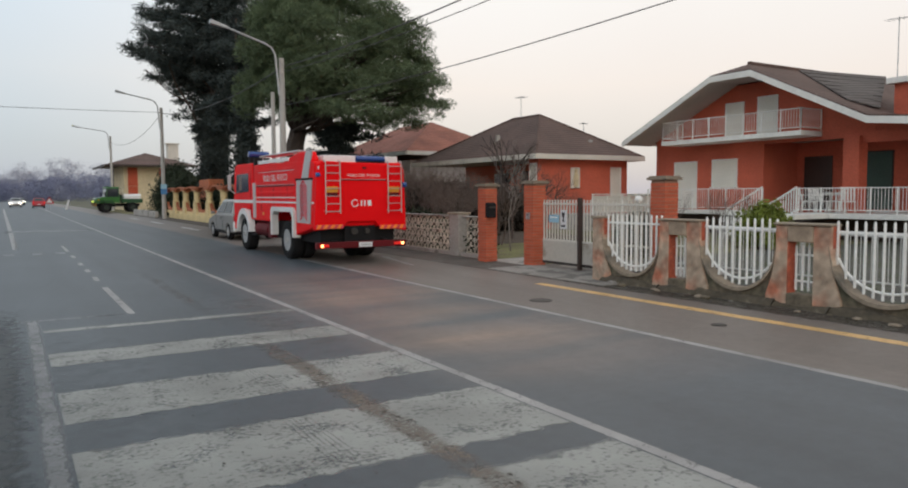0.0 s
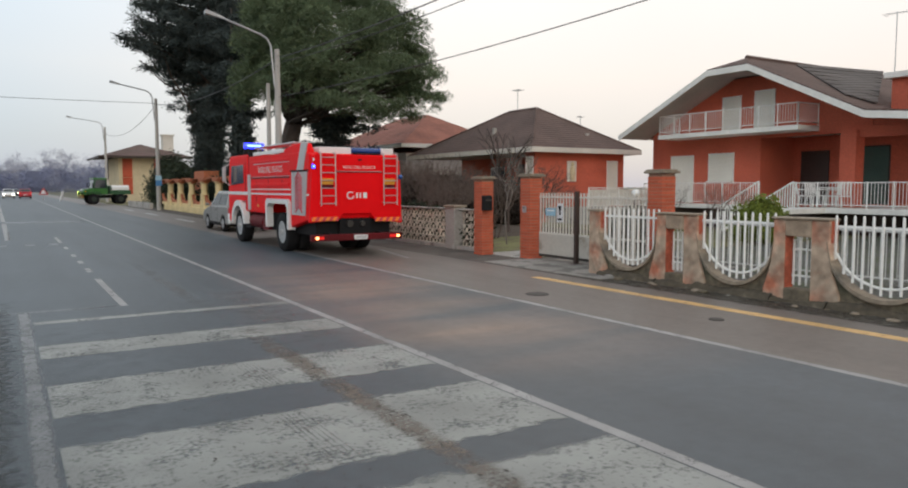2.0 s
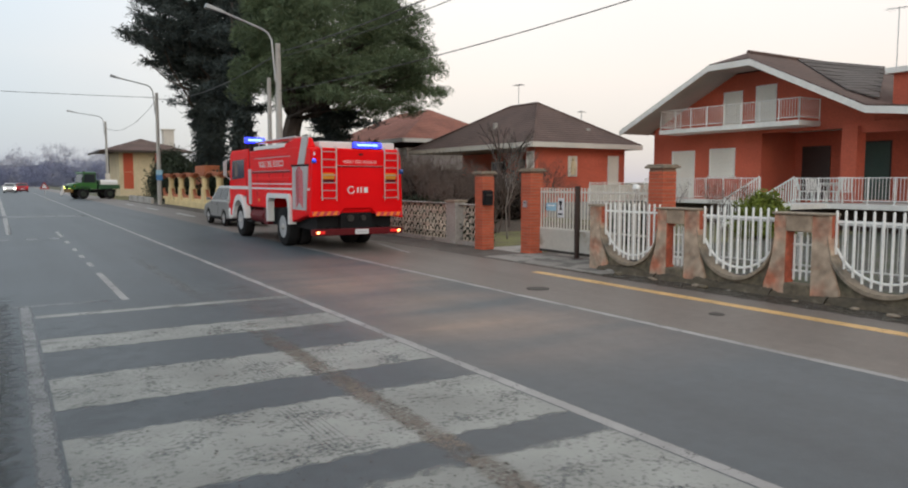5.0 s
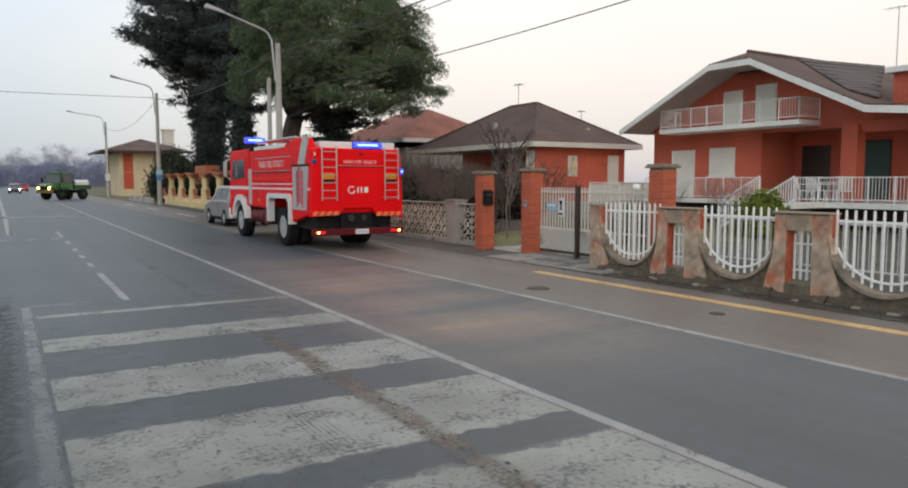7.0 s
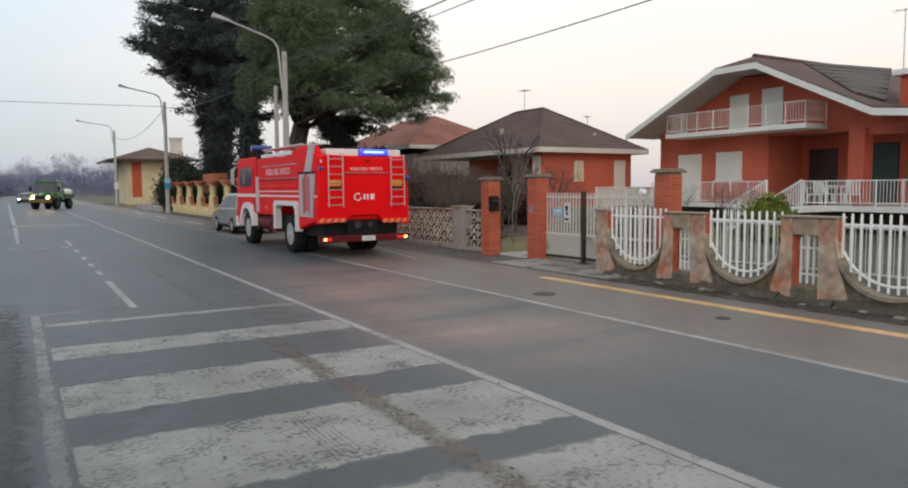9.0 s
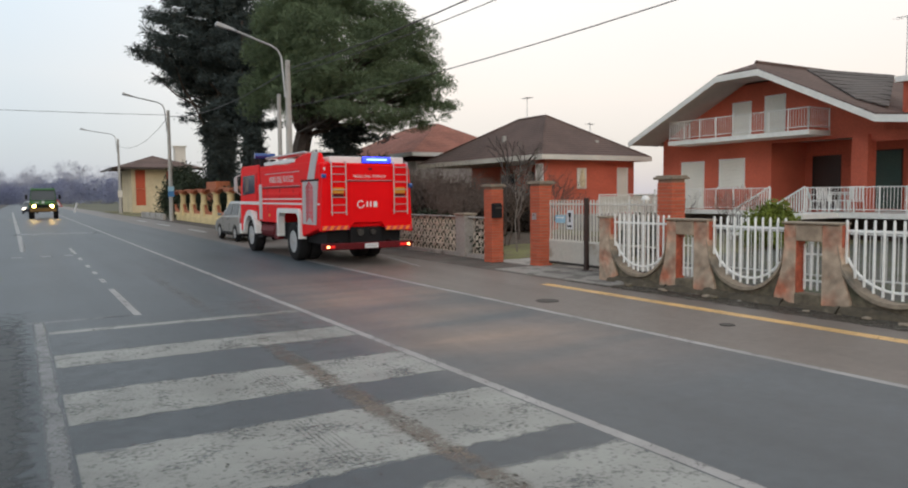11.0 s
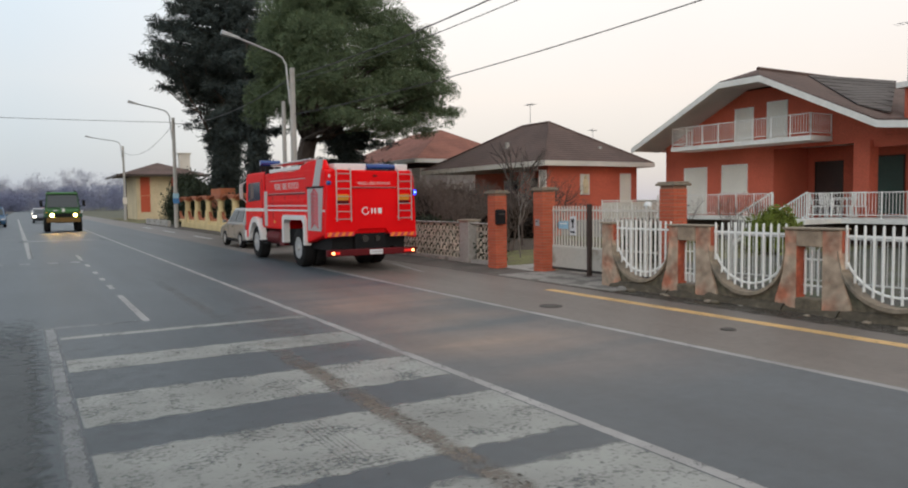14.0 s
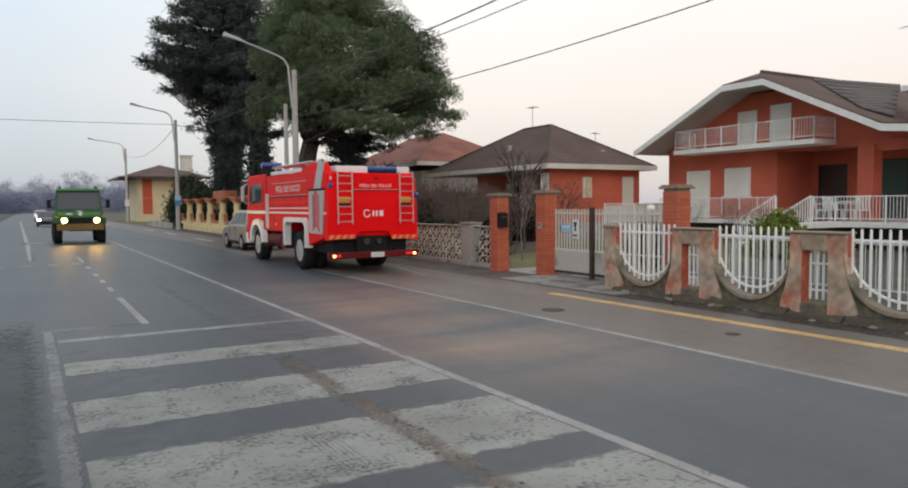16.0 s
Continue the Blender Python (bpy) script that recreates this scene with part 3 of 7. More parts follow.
def chips(name, centre, count, half, size, y0, y1, material, label, seed):
    """Many small flat uneven scraps along a strip."""
    rng = random.Random(seed)
    verts, faces = [], []
    for i in range(count):
        y = y0 + (y1 - y0) * rng.random() ** 1.25
        x = centre + rng.gauss(0, half * 0.5)
        s, k, turn = size * rng.uniform(0.4, 1.3), rng.choice((5, 6, 7)), rng.random() * 6
        z = 0.0045 + 0.00001 * (i % 90)
        b = len(verts)
        for j in range(k):
            a = turn + 2 * math.pi * j / k
            r = s * rng.uniform(0.6, 1.2)
            verts.append((x + 0.7 * r * math.cos(a), y + 1.5 * r * math.sin(a), z))
        faces.append(tuple(range(b, b + k)))
    fast_mesh(name, verts, faces, material, None, label, "stuff", "road repair")


marking("trench_filling", 2.31, 2.62, 0.5, 9.4, M_TRENCH, "dusty brown filling of a narrow trench along the lane", 0.0036)
marking("trench_trace", 2.31, 2.62, 9.3, 19.0, M_SPILL, "faint dusty trace of the trench", 0.0021)
marking("dust_spill", 2.5, 3.55, 7.4, 13.0, M_SPILL, "thin brown dust beside the trench", 0.0031)
# nearly opaque dark film left of the edge line
marking("edge_film", -3.15, 0.09, -3.0, 13.2, M_EDGE_FILM, "dark film along the road edge", 0.0036)
# faint film that darkens the left ends of the bands
marking("lane_film", -0.9, 1.5, -3.0, 10.5, M_LANE_FILM, "thin dark film along the lane edge", 0.0052)
chips("loose_grit", 1.45, 190, 0.6, 0.012, 2.0, 6.9, M_SCRAP, "small dark scraps of grit lying on the painted bands", 3)
chips("trench_rubble", 2.46, 170, 0.14, 0.017, 1.8, 7.6, M_RUBBLE, "dark broken asphalt crumbs along the trench", 8)
chips("dead_leaves", -0.6, 60, 0.8, 0.022, 1.5, 6.0, M_SCRAP, "dark grit and dead leaves at the road edge", 5)
for i in range(6):
    marking("tyre_mark", 1.88 + 0.036 * i, 1.898 + 0.036 * i, 6.22, 7.32, M_TYRE_MARK, "thin dark tyre scuff over the paint", 0.0026)
    marking("tyre_mark", 1.72 + 0.04 * i, 1.742 + 0.04 * i, 4.24, 5.52, M_TYRE_MARK, "thin dark tyre scuff over the paint", 0.0026)


def manhole(x, y, r):
    bm = B()
    lathe(bm, x, y, [(r, -0.02), (r, 0.004), (r * 0.92, 0.007), (r * 0.9, 0.004), (r * 0.1, 0.005)], 20)
    solid("manhole_cover", bm, M_IRON, "round dark cast-iron manhole cover in the asphalt", "manhole cover", kind="structure")


manhole(7.36, 9.46, 0.19)
manhole(7.94, 6.4, 0.10)


# ---------------------------------------------------------------- brick pieces and piers
def brick_mesh(lx, ly, lz):
    bm = B()
    box(bm, -lx / 2, lx / 2, -ly / 2, ly / 2, -lz / 2, lz / 2)
    finish(bm, 0.004, False)
    me = bpy.data.meshes.new("brick")
    bm.to_mesh(me)
    bm.free()
    me.materials.append(M_BRICK)
    return me


def gate_pier(x, y, w, top, label):
    t = thing("gate_pier", (x, y, 0), label, "gate pier", "brick gate piers")
    k = w / 2
    boxpart("pier_core", (x - k + 0.012, x + k - 0.012, y - k + 0.012, y + k - 0.012, 0, top), M_MORTAR, t)
    bm = B()
    box(bm, x - k - 0.06, x + k + 0.06, y - k - 0.06, y + k + 0.06, top, top + 0.05)
    box(bm, x - k - 0.03, x + k + 0.03, y - k - 0.03, y + k + 0.03, top + 0.05, top + 0.08)
    part("pier_cap", bm, M_COPING, t, "grey concrete cap", 0.01)
    return t


def lay_bricks(t, w, top, me):
    """Four bricks a course round the core, turned from course to course."""
    k, d, n = w / 2, 0.11, 0
    z = 0.035
    while z < top - 0.03:
        turn = n % 2
        for i in range(4):
            a = i * 90
            ob = new("brick", me)
            ob.parent = t
            s = (d / 2) * (1 if turn else -1)
            v = Matrix.Rotation(radians(a), 4, "Z") @ Vector((s, k - d / 2, 0))
            ob.location = (v.x, v.y, z)
            ob.rotation_euler = (0, 0, radians(a))
        z += 0.072
        n += 1


PIERS = [(gate_pier(10.55, 15.80, 0.36, 1.93, "orange brick gate pier carrying a black letter box"), 0.36, 1.93),
         (gate_pier(10.95, 14.32, 0.38, 1.98, "orange brick gate pier beside the white gate"), 0.38, 1.98),
         (gate_pier(11.12, 10.33, 0.38, 2.0, "orange brick gate pier behind the fence"), 0.38, 2.0)]

letter_box = thing("letter_box", (10.48, 15.55, 1.14), "black metal letter box fixed to a brick pier", "letter box")
bm = B()
prism(bm, [(15.47, 1.14), (15.622, 1.14), (15.622, 1.50), (15.54, 1.53), (15.47, 1.48)], "x", 10.36, 10.60)
part("body", bm, M_BLACK, letter_box, bevel=0.008)
boxpart("flap", (10.385, 10.575, 15.455, 15.472, 1.38, 1.43), M_IRON, letter_box)
panel = thing("doorbell_panel", (10.75, 14.32, 1.12), "pale plastic doorbell panel on a brick pier", "doorbell")
boxpart("plate", (10.735, 10.765, 14.26, 14.40, 1.12, 1.28), M_GALV, panel)
boxpart("button", (10.725, 10.737, 14.31, 14.35, 1.22, 1.25), M_BLACK, panel)


# ---------------------------------------------------------------- gate
def gate_leaf(name, y0, y1, label, sheet_from=None):
    """A sliding leaf: solid sheet below, upright bars above."""
    x = 11.0
    t = thing(name, (x, (y0 + y1) / 2, 0), label, "gate", "white driveway gate")
    bm = B()
    box(bm, x - 0.02, x + 0.02, y0 if sheet_from is None else sheet_from, y1, 0.14, 0.62)
    part("lower_sheet", bm, M_GATE_SHEET, t, "dull beige metal sheet")
    boxpart("rail", (x - 0.02, x + 0.02, y0, y1, 1.48, 1.52), M_GATE_BAR, t)
    boxpart("lower_rail", (x - 0.025, x + 0.025, y0, y1, 0.62, 0.66), M_GATE_BAR, t)
    boxpart("bottom_rail", (x - 0.025, x + 0.025, y0, y1, 0.08, 0.14), M_IRON, t, "dark rusty bottom rail")
    n = int((y1 - y0) / 0.105)
    me = None
    for i in range(n + 1):
        y = y0 + 0.03 + i * (y1 - y0 - 0.06) / n
        if me is None:
            bm = B()
            box(bm, x - 0.012, x + 0.012, y - 0.014, y + 0.014, 0.62 if sheet_from is None else 0.14, 1.60)
            first = part("bar", bm, M_GATE_BAR, t)
            me, ya = first.data, y
        else:
            ob = new("bar", me)
            ob.parent, ob.location = t, (0, y - ya, 0)
    return t


gate_a = gate_leaf("driveway_gate", 12.72, 14.04, "white barred metal gate leaf with a solid lower sheet")
gate_b = gate_leaf("driveway_gate", 10.56, 12.6, "longer white barred metal gate leaf beside the dark post", 11.55)
bm = B()
box(bm, 10.91, 11.0, 12.615, 12.695, 0, 1.64)
box(bm, 10.86, 11.06, 12.56, 12.75, 0, 0.02)
solid("gate_post", bm, M_DARK_WOOD, "blackish brown square steel post between the gate leaves", "gate post")
sign = thing("gate_sign", (10.96, 13.6, 1.1), "pale blue notice plate hung on the white gate", "sign")
boxpart("plate", (10.965, 10.975, 13.42, 13.78, 1.06, 1.24), M_SIGN_PALE, sign)
boxpart("writing_bar", (10.96, 10.966, 13.47, 13.73, 1.17, 1.20), M_WHITE_METAL, sign)
sign2 = thing("warning_sign", (10.96, 13.25, 1.1), "white notice plate with a dark animal shape on the gate", "sign")
boxpart("plate", (10.965, 10.975, 13.14, 13.36, 0.92, 1.36), M_PLATE, sign2)
bm = B()
prism(bm, [(13.20, 1.30), (13.31, 1.30), (13.29, 1.22), (13.265, 1.18), (13.28, 1.09), (13.21, 1.09), (13.235, 1.18), (13.215, 1.22)], "x", 10.958, 10.966)
part("picture", bm, M_BLACK, sign2)
boxpart("writing_bar", (10.96, 10.966, 13.18, 13.33, 0.97, 1.01), M_BLACK, sign2)


# ---------------------------------------------------------------- front fence with the scooped panels
FX0, FX1 = 10.02, 10.23


def scoop_z(y, ya, yb, rim=0.96, low=0.21):
    u = (2 * y - ya - yb) / (ya - yb)
    return rim - (rim - low) * math.sqrt(max(0.0, 1 - u * u)) if abs(u) < 1 else rim


def rough_plinth(t, ya, yb, high):
    """A crumbled mossy footing of uneven height and reach."""
    rng = random.Random(int(ya * 100))
    n = max(8, round((ya - yb) / 0.045))
    waves = [(rng.uniform(3, 8), rng.uniform(0, 6)) for i in range(3)]
    rows = []
    for i in range(n + 1):
        y = yb + (ya - yb) * i / n
        w = sum(math.sin(y * a + b) for a, b in waves) / 3
        h, o = high * (0.9 + 0.4 * w + rng.uniform(-0.12, 0.12)), 0.10 + 0.07 * w + rng.uniform(-0.015, 0.015)
        rows.append([(FX0 - o, y, 0.0), (FX0 - o * 0.8, y, h * 0.35), (FX0 - o * 0.45, y, h * 0.75), (FX0 + 0.02, y, h), (FX1, y, h), (FX1, y, 0.0)])
    verts = [v for r in rows for v in r]
    faces = [tuple(i * 6 + k for k in (j, j + 1)) + tuple((i + 1) * 6 + k for k in (j + 1, j)) for i in range(n) for j in range(5)]
    faces += [(0, 1, 2, 3, 4, 5), tuple(n * 6 + k for k in (5, 4, 3, 2, 1, 0))]
    ob = fast_mesh("footing", [(x - 10.16, y - t.location.y, z) for x, y, z in verts], faces, M_PLINTH, t, "crumbled dark mossy footing")
    for f in ob.data.polygons:
        f.use_smooth = True


def scoop_panel(ya, yb):
    """A low wall cut out in a half round, with white bars hanging in it."""
    mid = (ya + yb) / 2
    t = thing("scooped_fence_panel", (10.16, mid, 0), "fence panel of white bars over a half-round mossy concrete rim", "fence", "scooped fence panels")
    n = 22
    ys = [ya + (yb - ya) * i / n for i in range(n + 1)]
    outline = [(yb, 0.0), (ya, 0.0)] + [(y, scoop_z(y, ya, yb)) for y in ys]
    bm = B()
    prism(bm, [(y, z) for y, z in outline], "x", FX0 + 0.05, FX1 - 0.03)
    part("concrete_rim", bm, M_SCOOP, t)
    bm = B()
    for a, b in zip(ys, ys[1:]):
        za, zb = scoop_z(a, ya, yb), scoop_z(b, ya, yb)
        hexa(bm, [(FX0 - 0.01, a, za - 0.055), (FX1, a, za - 0.055), (FX1, b, zb - 0.055), (FX0 - 0.01, b, zb - 0.055),
                  (FX0 - 0.01, a, za + 0.004), (FX1, a, za + 0.004), (FX1, b, zb + 0.004), (FX0 - 0.01, b, zb + 0.004)])
    part("rim_edge", bm, M_COPING, t, "paler worn concrete edge")
    rough_plinth(t, ya, yb, 0.12)
    bm = B()
    inner = [y for y in ys if abs(2 * y - ya - yb) < (ya - yb) * 0.97]
    tube(bm, [(10.15, y, scoop_z(y, ya, yb) + 0.14) for y in inner], 0.02)
    part("curved_rail", bm, M_WHITE_METAL, t)
    boxpart("top_rail", (10.135, 10.165, yb - 0.06, ya + 0.06, 1.15, 1.19), M_WHITE_METAL, t)
    k = max(8, round((ya - yb) / 0.132))
    for i in range(k):
        y = yb + (i + 0.5) * (ya - yb) / k
        bm = B()
        zb = scoop_z(y, ya, yb) + 0.04
        box(bm, 10.12, 10.148, y - 0.0135, y + 0.0135, zb, 1.31)
        prism(bm, [(y - 0.0135, 1.31), (y + 0.0135, 1.31), (y, 1.335)], "x", 10.12, 10.148)
        part("bar", bm, M_WHITE_METAL, t)
    return t


def flared(bm, ya, yb, sa, sb):
    """A pier whose foot spreads into the half round beside it: sa, sb how far on either side."""
    prof = [(0.0, 1.0), (0.17, 1.0), (0.3, 0.72), (0.45, 0.42), (0.62, 0.2), (0.8, 0.06), (0.96, 0.0), (1.25, 0.0)]
    left = [(ya + sa * f, z) for z, f in prof]
    right = [(yb - sb * f, z) for z, f in prof]
    prism(bm, left + right[::-1], "x", FX0, FX1 + 0.02)


def pillar_pair(ya, yb, oa, ob_):
    """Two flared piers with a lintel and a small barred opening between them."""
    t = thing("fence_pillar", (10.16, (ya + yb) / 2, 0), "crumbling rendered double pillar with exposed red brick and a barred slot", "fence pillar", "fence pillars")
    bm = B()
    flared(bm, ya, oa, 0.16, 0.0)
    part("pier", bm, M_PLASTER, t, bevel=0.012)
    bm = B()
    flared(bm, ob_, yb, 0.0, 0.16)
    part("pier", bm, M_PLASTER, t, bevel=0.012)
    boxpart("lintel", (FX0 - 0.005, FX1 + 0.025, ob_, oa, 1.0, 1.25), M_LINTEL, t, "grey stained concrete lintel", 0.012)
    boxpart("coping", (FX0 - 0.04, FX1 + 0.035, yb - 0.015, ya + 0.02, 1.25, 1.285), M_COPING, t, "grey coping slab", 0.012)
    boxpart("bare_brick", (FX0 + 0.04, FX1 - 0.01, yb - 0.005, yb + 0.02, 0.93, 1.245), M_BARE_BRICK, t, "red brick where the render has fallen")
    boxpart("sill", (FX0 - 0.01, FX1 + 0.02, ob_, oa, 0.0, 0.22), M_SCOOP, t, "stained concrete sill", 0.012)
    boxpart("red_reveal", (FX0 + 0.012, FX1, oa - 0.014, oa + 0.004, 0.22, 1.0), M_BARE_BRICK, t, "red brick reveal")
    rough_plinth(t, ya + 0.02, yb - 0.02, 0.09)
    for z in (0.40, 0.80):
        boxpart("cross_bar", (10.190, 10.208, ob_ - 0.02, oa + 0.02, z - 0.014, z + 0.014), M_WHITE_METAL, t)
    for i in range(4):
        y = ob_ + (i + 0.5) * (oa - ob_) / 4
        boxpart("bar", (10.168, 10.192, y - 0.013, y + 0.013, 0.26, 0.95), M_WHITE_METAL, t)
    return t


end_pier = thing("fence_end_pier", (10.16, 11.0, 0), "crumbling orange rendered end pier of the fence", "fence pillar", "fence pillars")
bm = B()
flared(bm, 11.2, 10.9, 0.0, 0.2)
part("pier", bm, M_PLASTER, end_pier, bevel=0.012)
boxpart("bare_brick", (FX0 + 0.04, FX1 - 0.02, 10.895, 10.92, 0.93, 1.245), M_BARE_BRICK, end_pier, "red brick where the render has fallen")
boxpart("coping", (FX0 - 0.03, FX1 + 0.04, 10.87, 11.23, 1.25, 1.29), M_COPING, end_pier, "grey coping slab", 0.01)
scoop_panel(10.92, 9.40)
pillar_pair(9.42, 8.50, 9.20, 8.80)
scoop_panel(8.52, 7.04)
pillar_pair(7.06, 6.16, 6.86, 6.44)
scoop_panel(6.20, 4.62)
pillar_pair(4.62, 3.70, 4.40, 3.98)
scoop_panel(3.72, 2.2)
pillar_pair(2.2, 1.3, 2.0, 1.55)


def rubble(seed, ya, yb, n):
    rng = random.Random(seed)
    for i in range(n):
        y, s = rng.uniform(yb, ya), rng.uniform(0.03, 0.085)
        bm = B()
        bmesh.ops.create_icosphere(bm, subdivisions=2, radius=s)
        long, low = rng.uniform(0.9, 1.7), rng.uniform(0.35, 0.6)
        for v in bm.verts:
            v.co *= rng.uniform(0.86, 1.1)
            v.co.y *= long
            v.co.z *= low
        bmesh.ops.translate(bm, vec=(rng.uniform(9.72, 9.9), y, s * 0.2), verts=bm.verts)
        solid("broken_stone", bm, rng.choice((M_SCOOP, M_APRON, M_COPING)), "broken lump of pale concrete at the fence foot", "stone", "loose stones")


rubble(4, 10.8, 4.6, 14)


# ---------------------------------------------------------------- breeze-block wall
def block_mesh():
    """A pierced block: a frame with a stepped bar across it."""
    bm = B()
    w, h, d, e = 0.40, 0.20, 0.038, 0.022
    for a, b, c, f in ((-w / 2, w / 2, -h / 2, -h / 2 + e), (-w / 2, w / 2, h / 2 - e, h / 2), (-w / 2, -w / 2 + e, -h / 2 + e, h / 2 - e),
                       (w / 2 - e, w / 2, -h / 2 + e, h / 2 - e), (-0.04, 0.04, -h / 2 + e, 0.02), (-w / 2 + e, -0.10, 0.01, h / 2 - e), (0.10, w / 2 - e, 0.01, h / 2 - e)):
        box(bm, -d / 2, d / 2, a + 0.002, b - 0.002, c + 0.002, f - 0.002)
    finish(bm, 0, False)
    me = bpy.data.meshes.new("pierced_block")
    bm.to_mesh(me)
    bm.free()
    me.materials.append(M_BLOCK)
    return me


block_wall = thing("block_wall", (10.9, 24, 0), "pale pierced breeze-block garden wall on a low concrete footing", "wall")
boxpart("footing", (10.78, 11.02, 16.05, 33.0, 0, 0.10), M_CONC, block_wall)
boxpart("coping", (10.8, 11.0, 18.0, 33.0, 1.105, 1.14), M_CONC, block_wall, "", 0.006)
boxpart("coping", (10.8, 11.0, 16.05, 17.5, 1.105, 1.13), M_CONC, block_wall, "", 0.006)
wall_post = thing("wall_post", (10.88, 17.75, 0), "square grey concrete post in the block wall", "wall post")
boxpart("shaft", (10.70, 11.06, 17.5, 18.0, 0, 1.17), M_CONC, wall_post, "", 0.01)
boxpart("cap", (10.66, 11.10, 17.46, 18.04, 1.17, 1.23), M_COPING, wall_post, "flat concrete cap", 0.01)


# ---------------------------------------------------------------- houses
def window_part(name, parent, wall, plane, a0, a1, z0, z1, material, frame_mat, out=-1, reveal=0.06, sill=True):
    """A closed shutter or pane in a frame; wall 'x': in a wall facing along x at plane, a along y. wall 'y': the other way."""
    def dims(p0, p1, q0, q1, c0, c1):
        p0, p1 = sorted((p0, p1))
        return (p0, p1, q0, q1, c0, c1) if wall == "x" else (q0, q1, p0, p1, c0, c1)
    w = boxpart(name, dims(plane + out * 0.012, plane + 0.03 * -out, a0, a1, z0, z1), material, parent)
    f = 0.05
    bm = B()
    for q0, q1, c0, c1 in ((a0 - f, a0, z0, z1 + f), (a1, a1 + f, z0, z1 + f), (a0, a1, z1, z1 + f)):
        box(bm, *dims(plane + out * 0.04, plane + 0.03 * -out, q0, q1, c0, c1))
    part("window_frame", bm, frame_mat, w)
    if sill:
        boxpart("window_sill", dims(plane + out * 0.09, plane + 0.03 * -out, a0 - 0.1, a1 + 0.1, z0 - 0.06, z0 - 0.004), frame_mat, w)
    return w


def railing(name, parent, x, y0, y1, z, height, label, along="y", step=0.115, heavy=0.9, paint=None):
    """A metal railing: two rails, posts and thin bars, each bar a piece of its own."""
    paint = paint or M_WHITE_METAL

    def at(c, h):
        return (x, c, h) if along == "y" else (c, x, h)
    bm = B()
    for h in (0.12, height):
        rod(bm, at(y0, z + h), at(y1, z + h), 0.020, 0.020, 6)
    k = max(1, round(abs(y1 - y0) / heavy))
    for i in range(k + 1):
        c = y0 + (y1 - y0) * i / k
        rod(bm, at(c, z), at(c, z + height + 0.03), 0.023, 0.023, 6)
    r = part(name, bm, paint, parent, label)
    n = round(abs(y1 - y0) / step)
    me, first = None, 0
    for i in range(n):
        c = y0 + (y1 - y0) * (i + 0.5) / n
        if me is None:
            bm = B()
            rod(bm, at(c, z + 0.12), at(c, z + height), 0.010, 0.010, 5, False)
            me, first = part("bar", bm, paint, r).data, c
        else:
            ob = new("bar", me)
            ob.parent = r
            ob.location = (0, c - first, 0) if along == "y" else (c - first, 0, 0)
    return r


# --- brick house with the clipped gable
H1 = thing("brick_house", (31, 19, 0), "two-storey red brick house with balconies and a clipped brown gable", "house")
WX = 26.8
bm = B()
box(bm, WX, WX + 0.3, 19.5, 25.4, 0.0, 3.75)
part("ground_floor_wall", bm, M_HOUSE_BRICK, H1)
bm = B()
box(bm, WX + 2.3, WX + 2.6, 8.0, 19.5, 0.0, 4.0)
box(bm, WX + 0.3, WX + 2.3, 19.5, 19.8, 0.0, 4.0)
part("porch_wall", bm, M_HOUSE_BRICK, H1)
bm = B()
box(bm, WX + 0.3, 38, 25.1, 25.4, 0.0, 4.6)
part("side_wall", bm, M_HOUSE_BRICK, H1)
bm = B()
prism(bm, [(25.4, 3.75), (25.4, 4.30), (20.9, 6.30), (18.75, 6.30), (14.9, 4.42), (14.9, 3.75)], "x", WX, WX + 0.3)
part("gable_wall", bm, M_HOUSE_BRICK, H1)
bm = B()
prism(bm, [(14.9, 3.96), (14.9, 4.36), (14.2, 4.27), (10.8, 3.93), (10.8, 3.87)], "x", WX + 0.02, WX + 0.28)
part("eaves_wall", bm, M_HOUSE_BRICK, H1)
for y0, y1 in ((15.35, 15.95), (9.0, 9.6)):
    boxpart("porch_pillar", (WX - 0.25, WX + 0.3, y0, y1, 0.0, 3.8), M_HOUSE_BRICK, H1)
boxpart("porch_beam", (WX - 0.05, WX + 0.3, 8.0, 15.35, 3.55, 3.94), M_HOUSE_BRICK, H1)
boxpart("porch_ceiling", (WX + 0.3, WX + 2.3, 8.0, 19.5, 3.85, 3.95), M_SOFFIT, H1)
bm = B()
box(bm, WX + 0.3, 38, 8, 25.1, 3.97, 4.05)
part("floor_slab", bm, M_SOFFIT, H1)
# roof: two slopes with a small clipped end, in plates with thickness
RF = 24.95


def plate(bm, quad, thick):
    hexa(bm, [(x, y, z - thick) for x, y, z in quad] + list(quad))


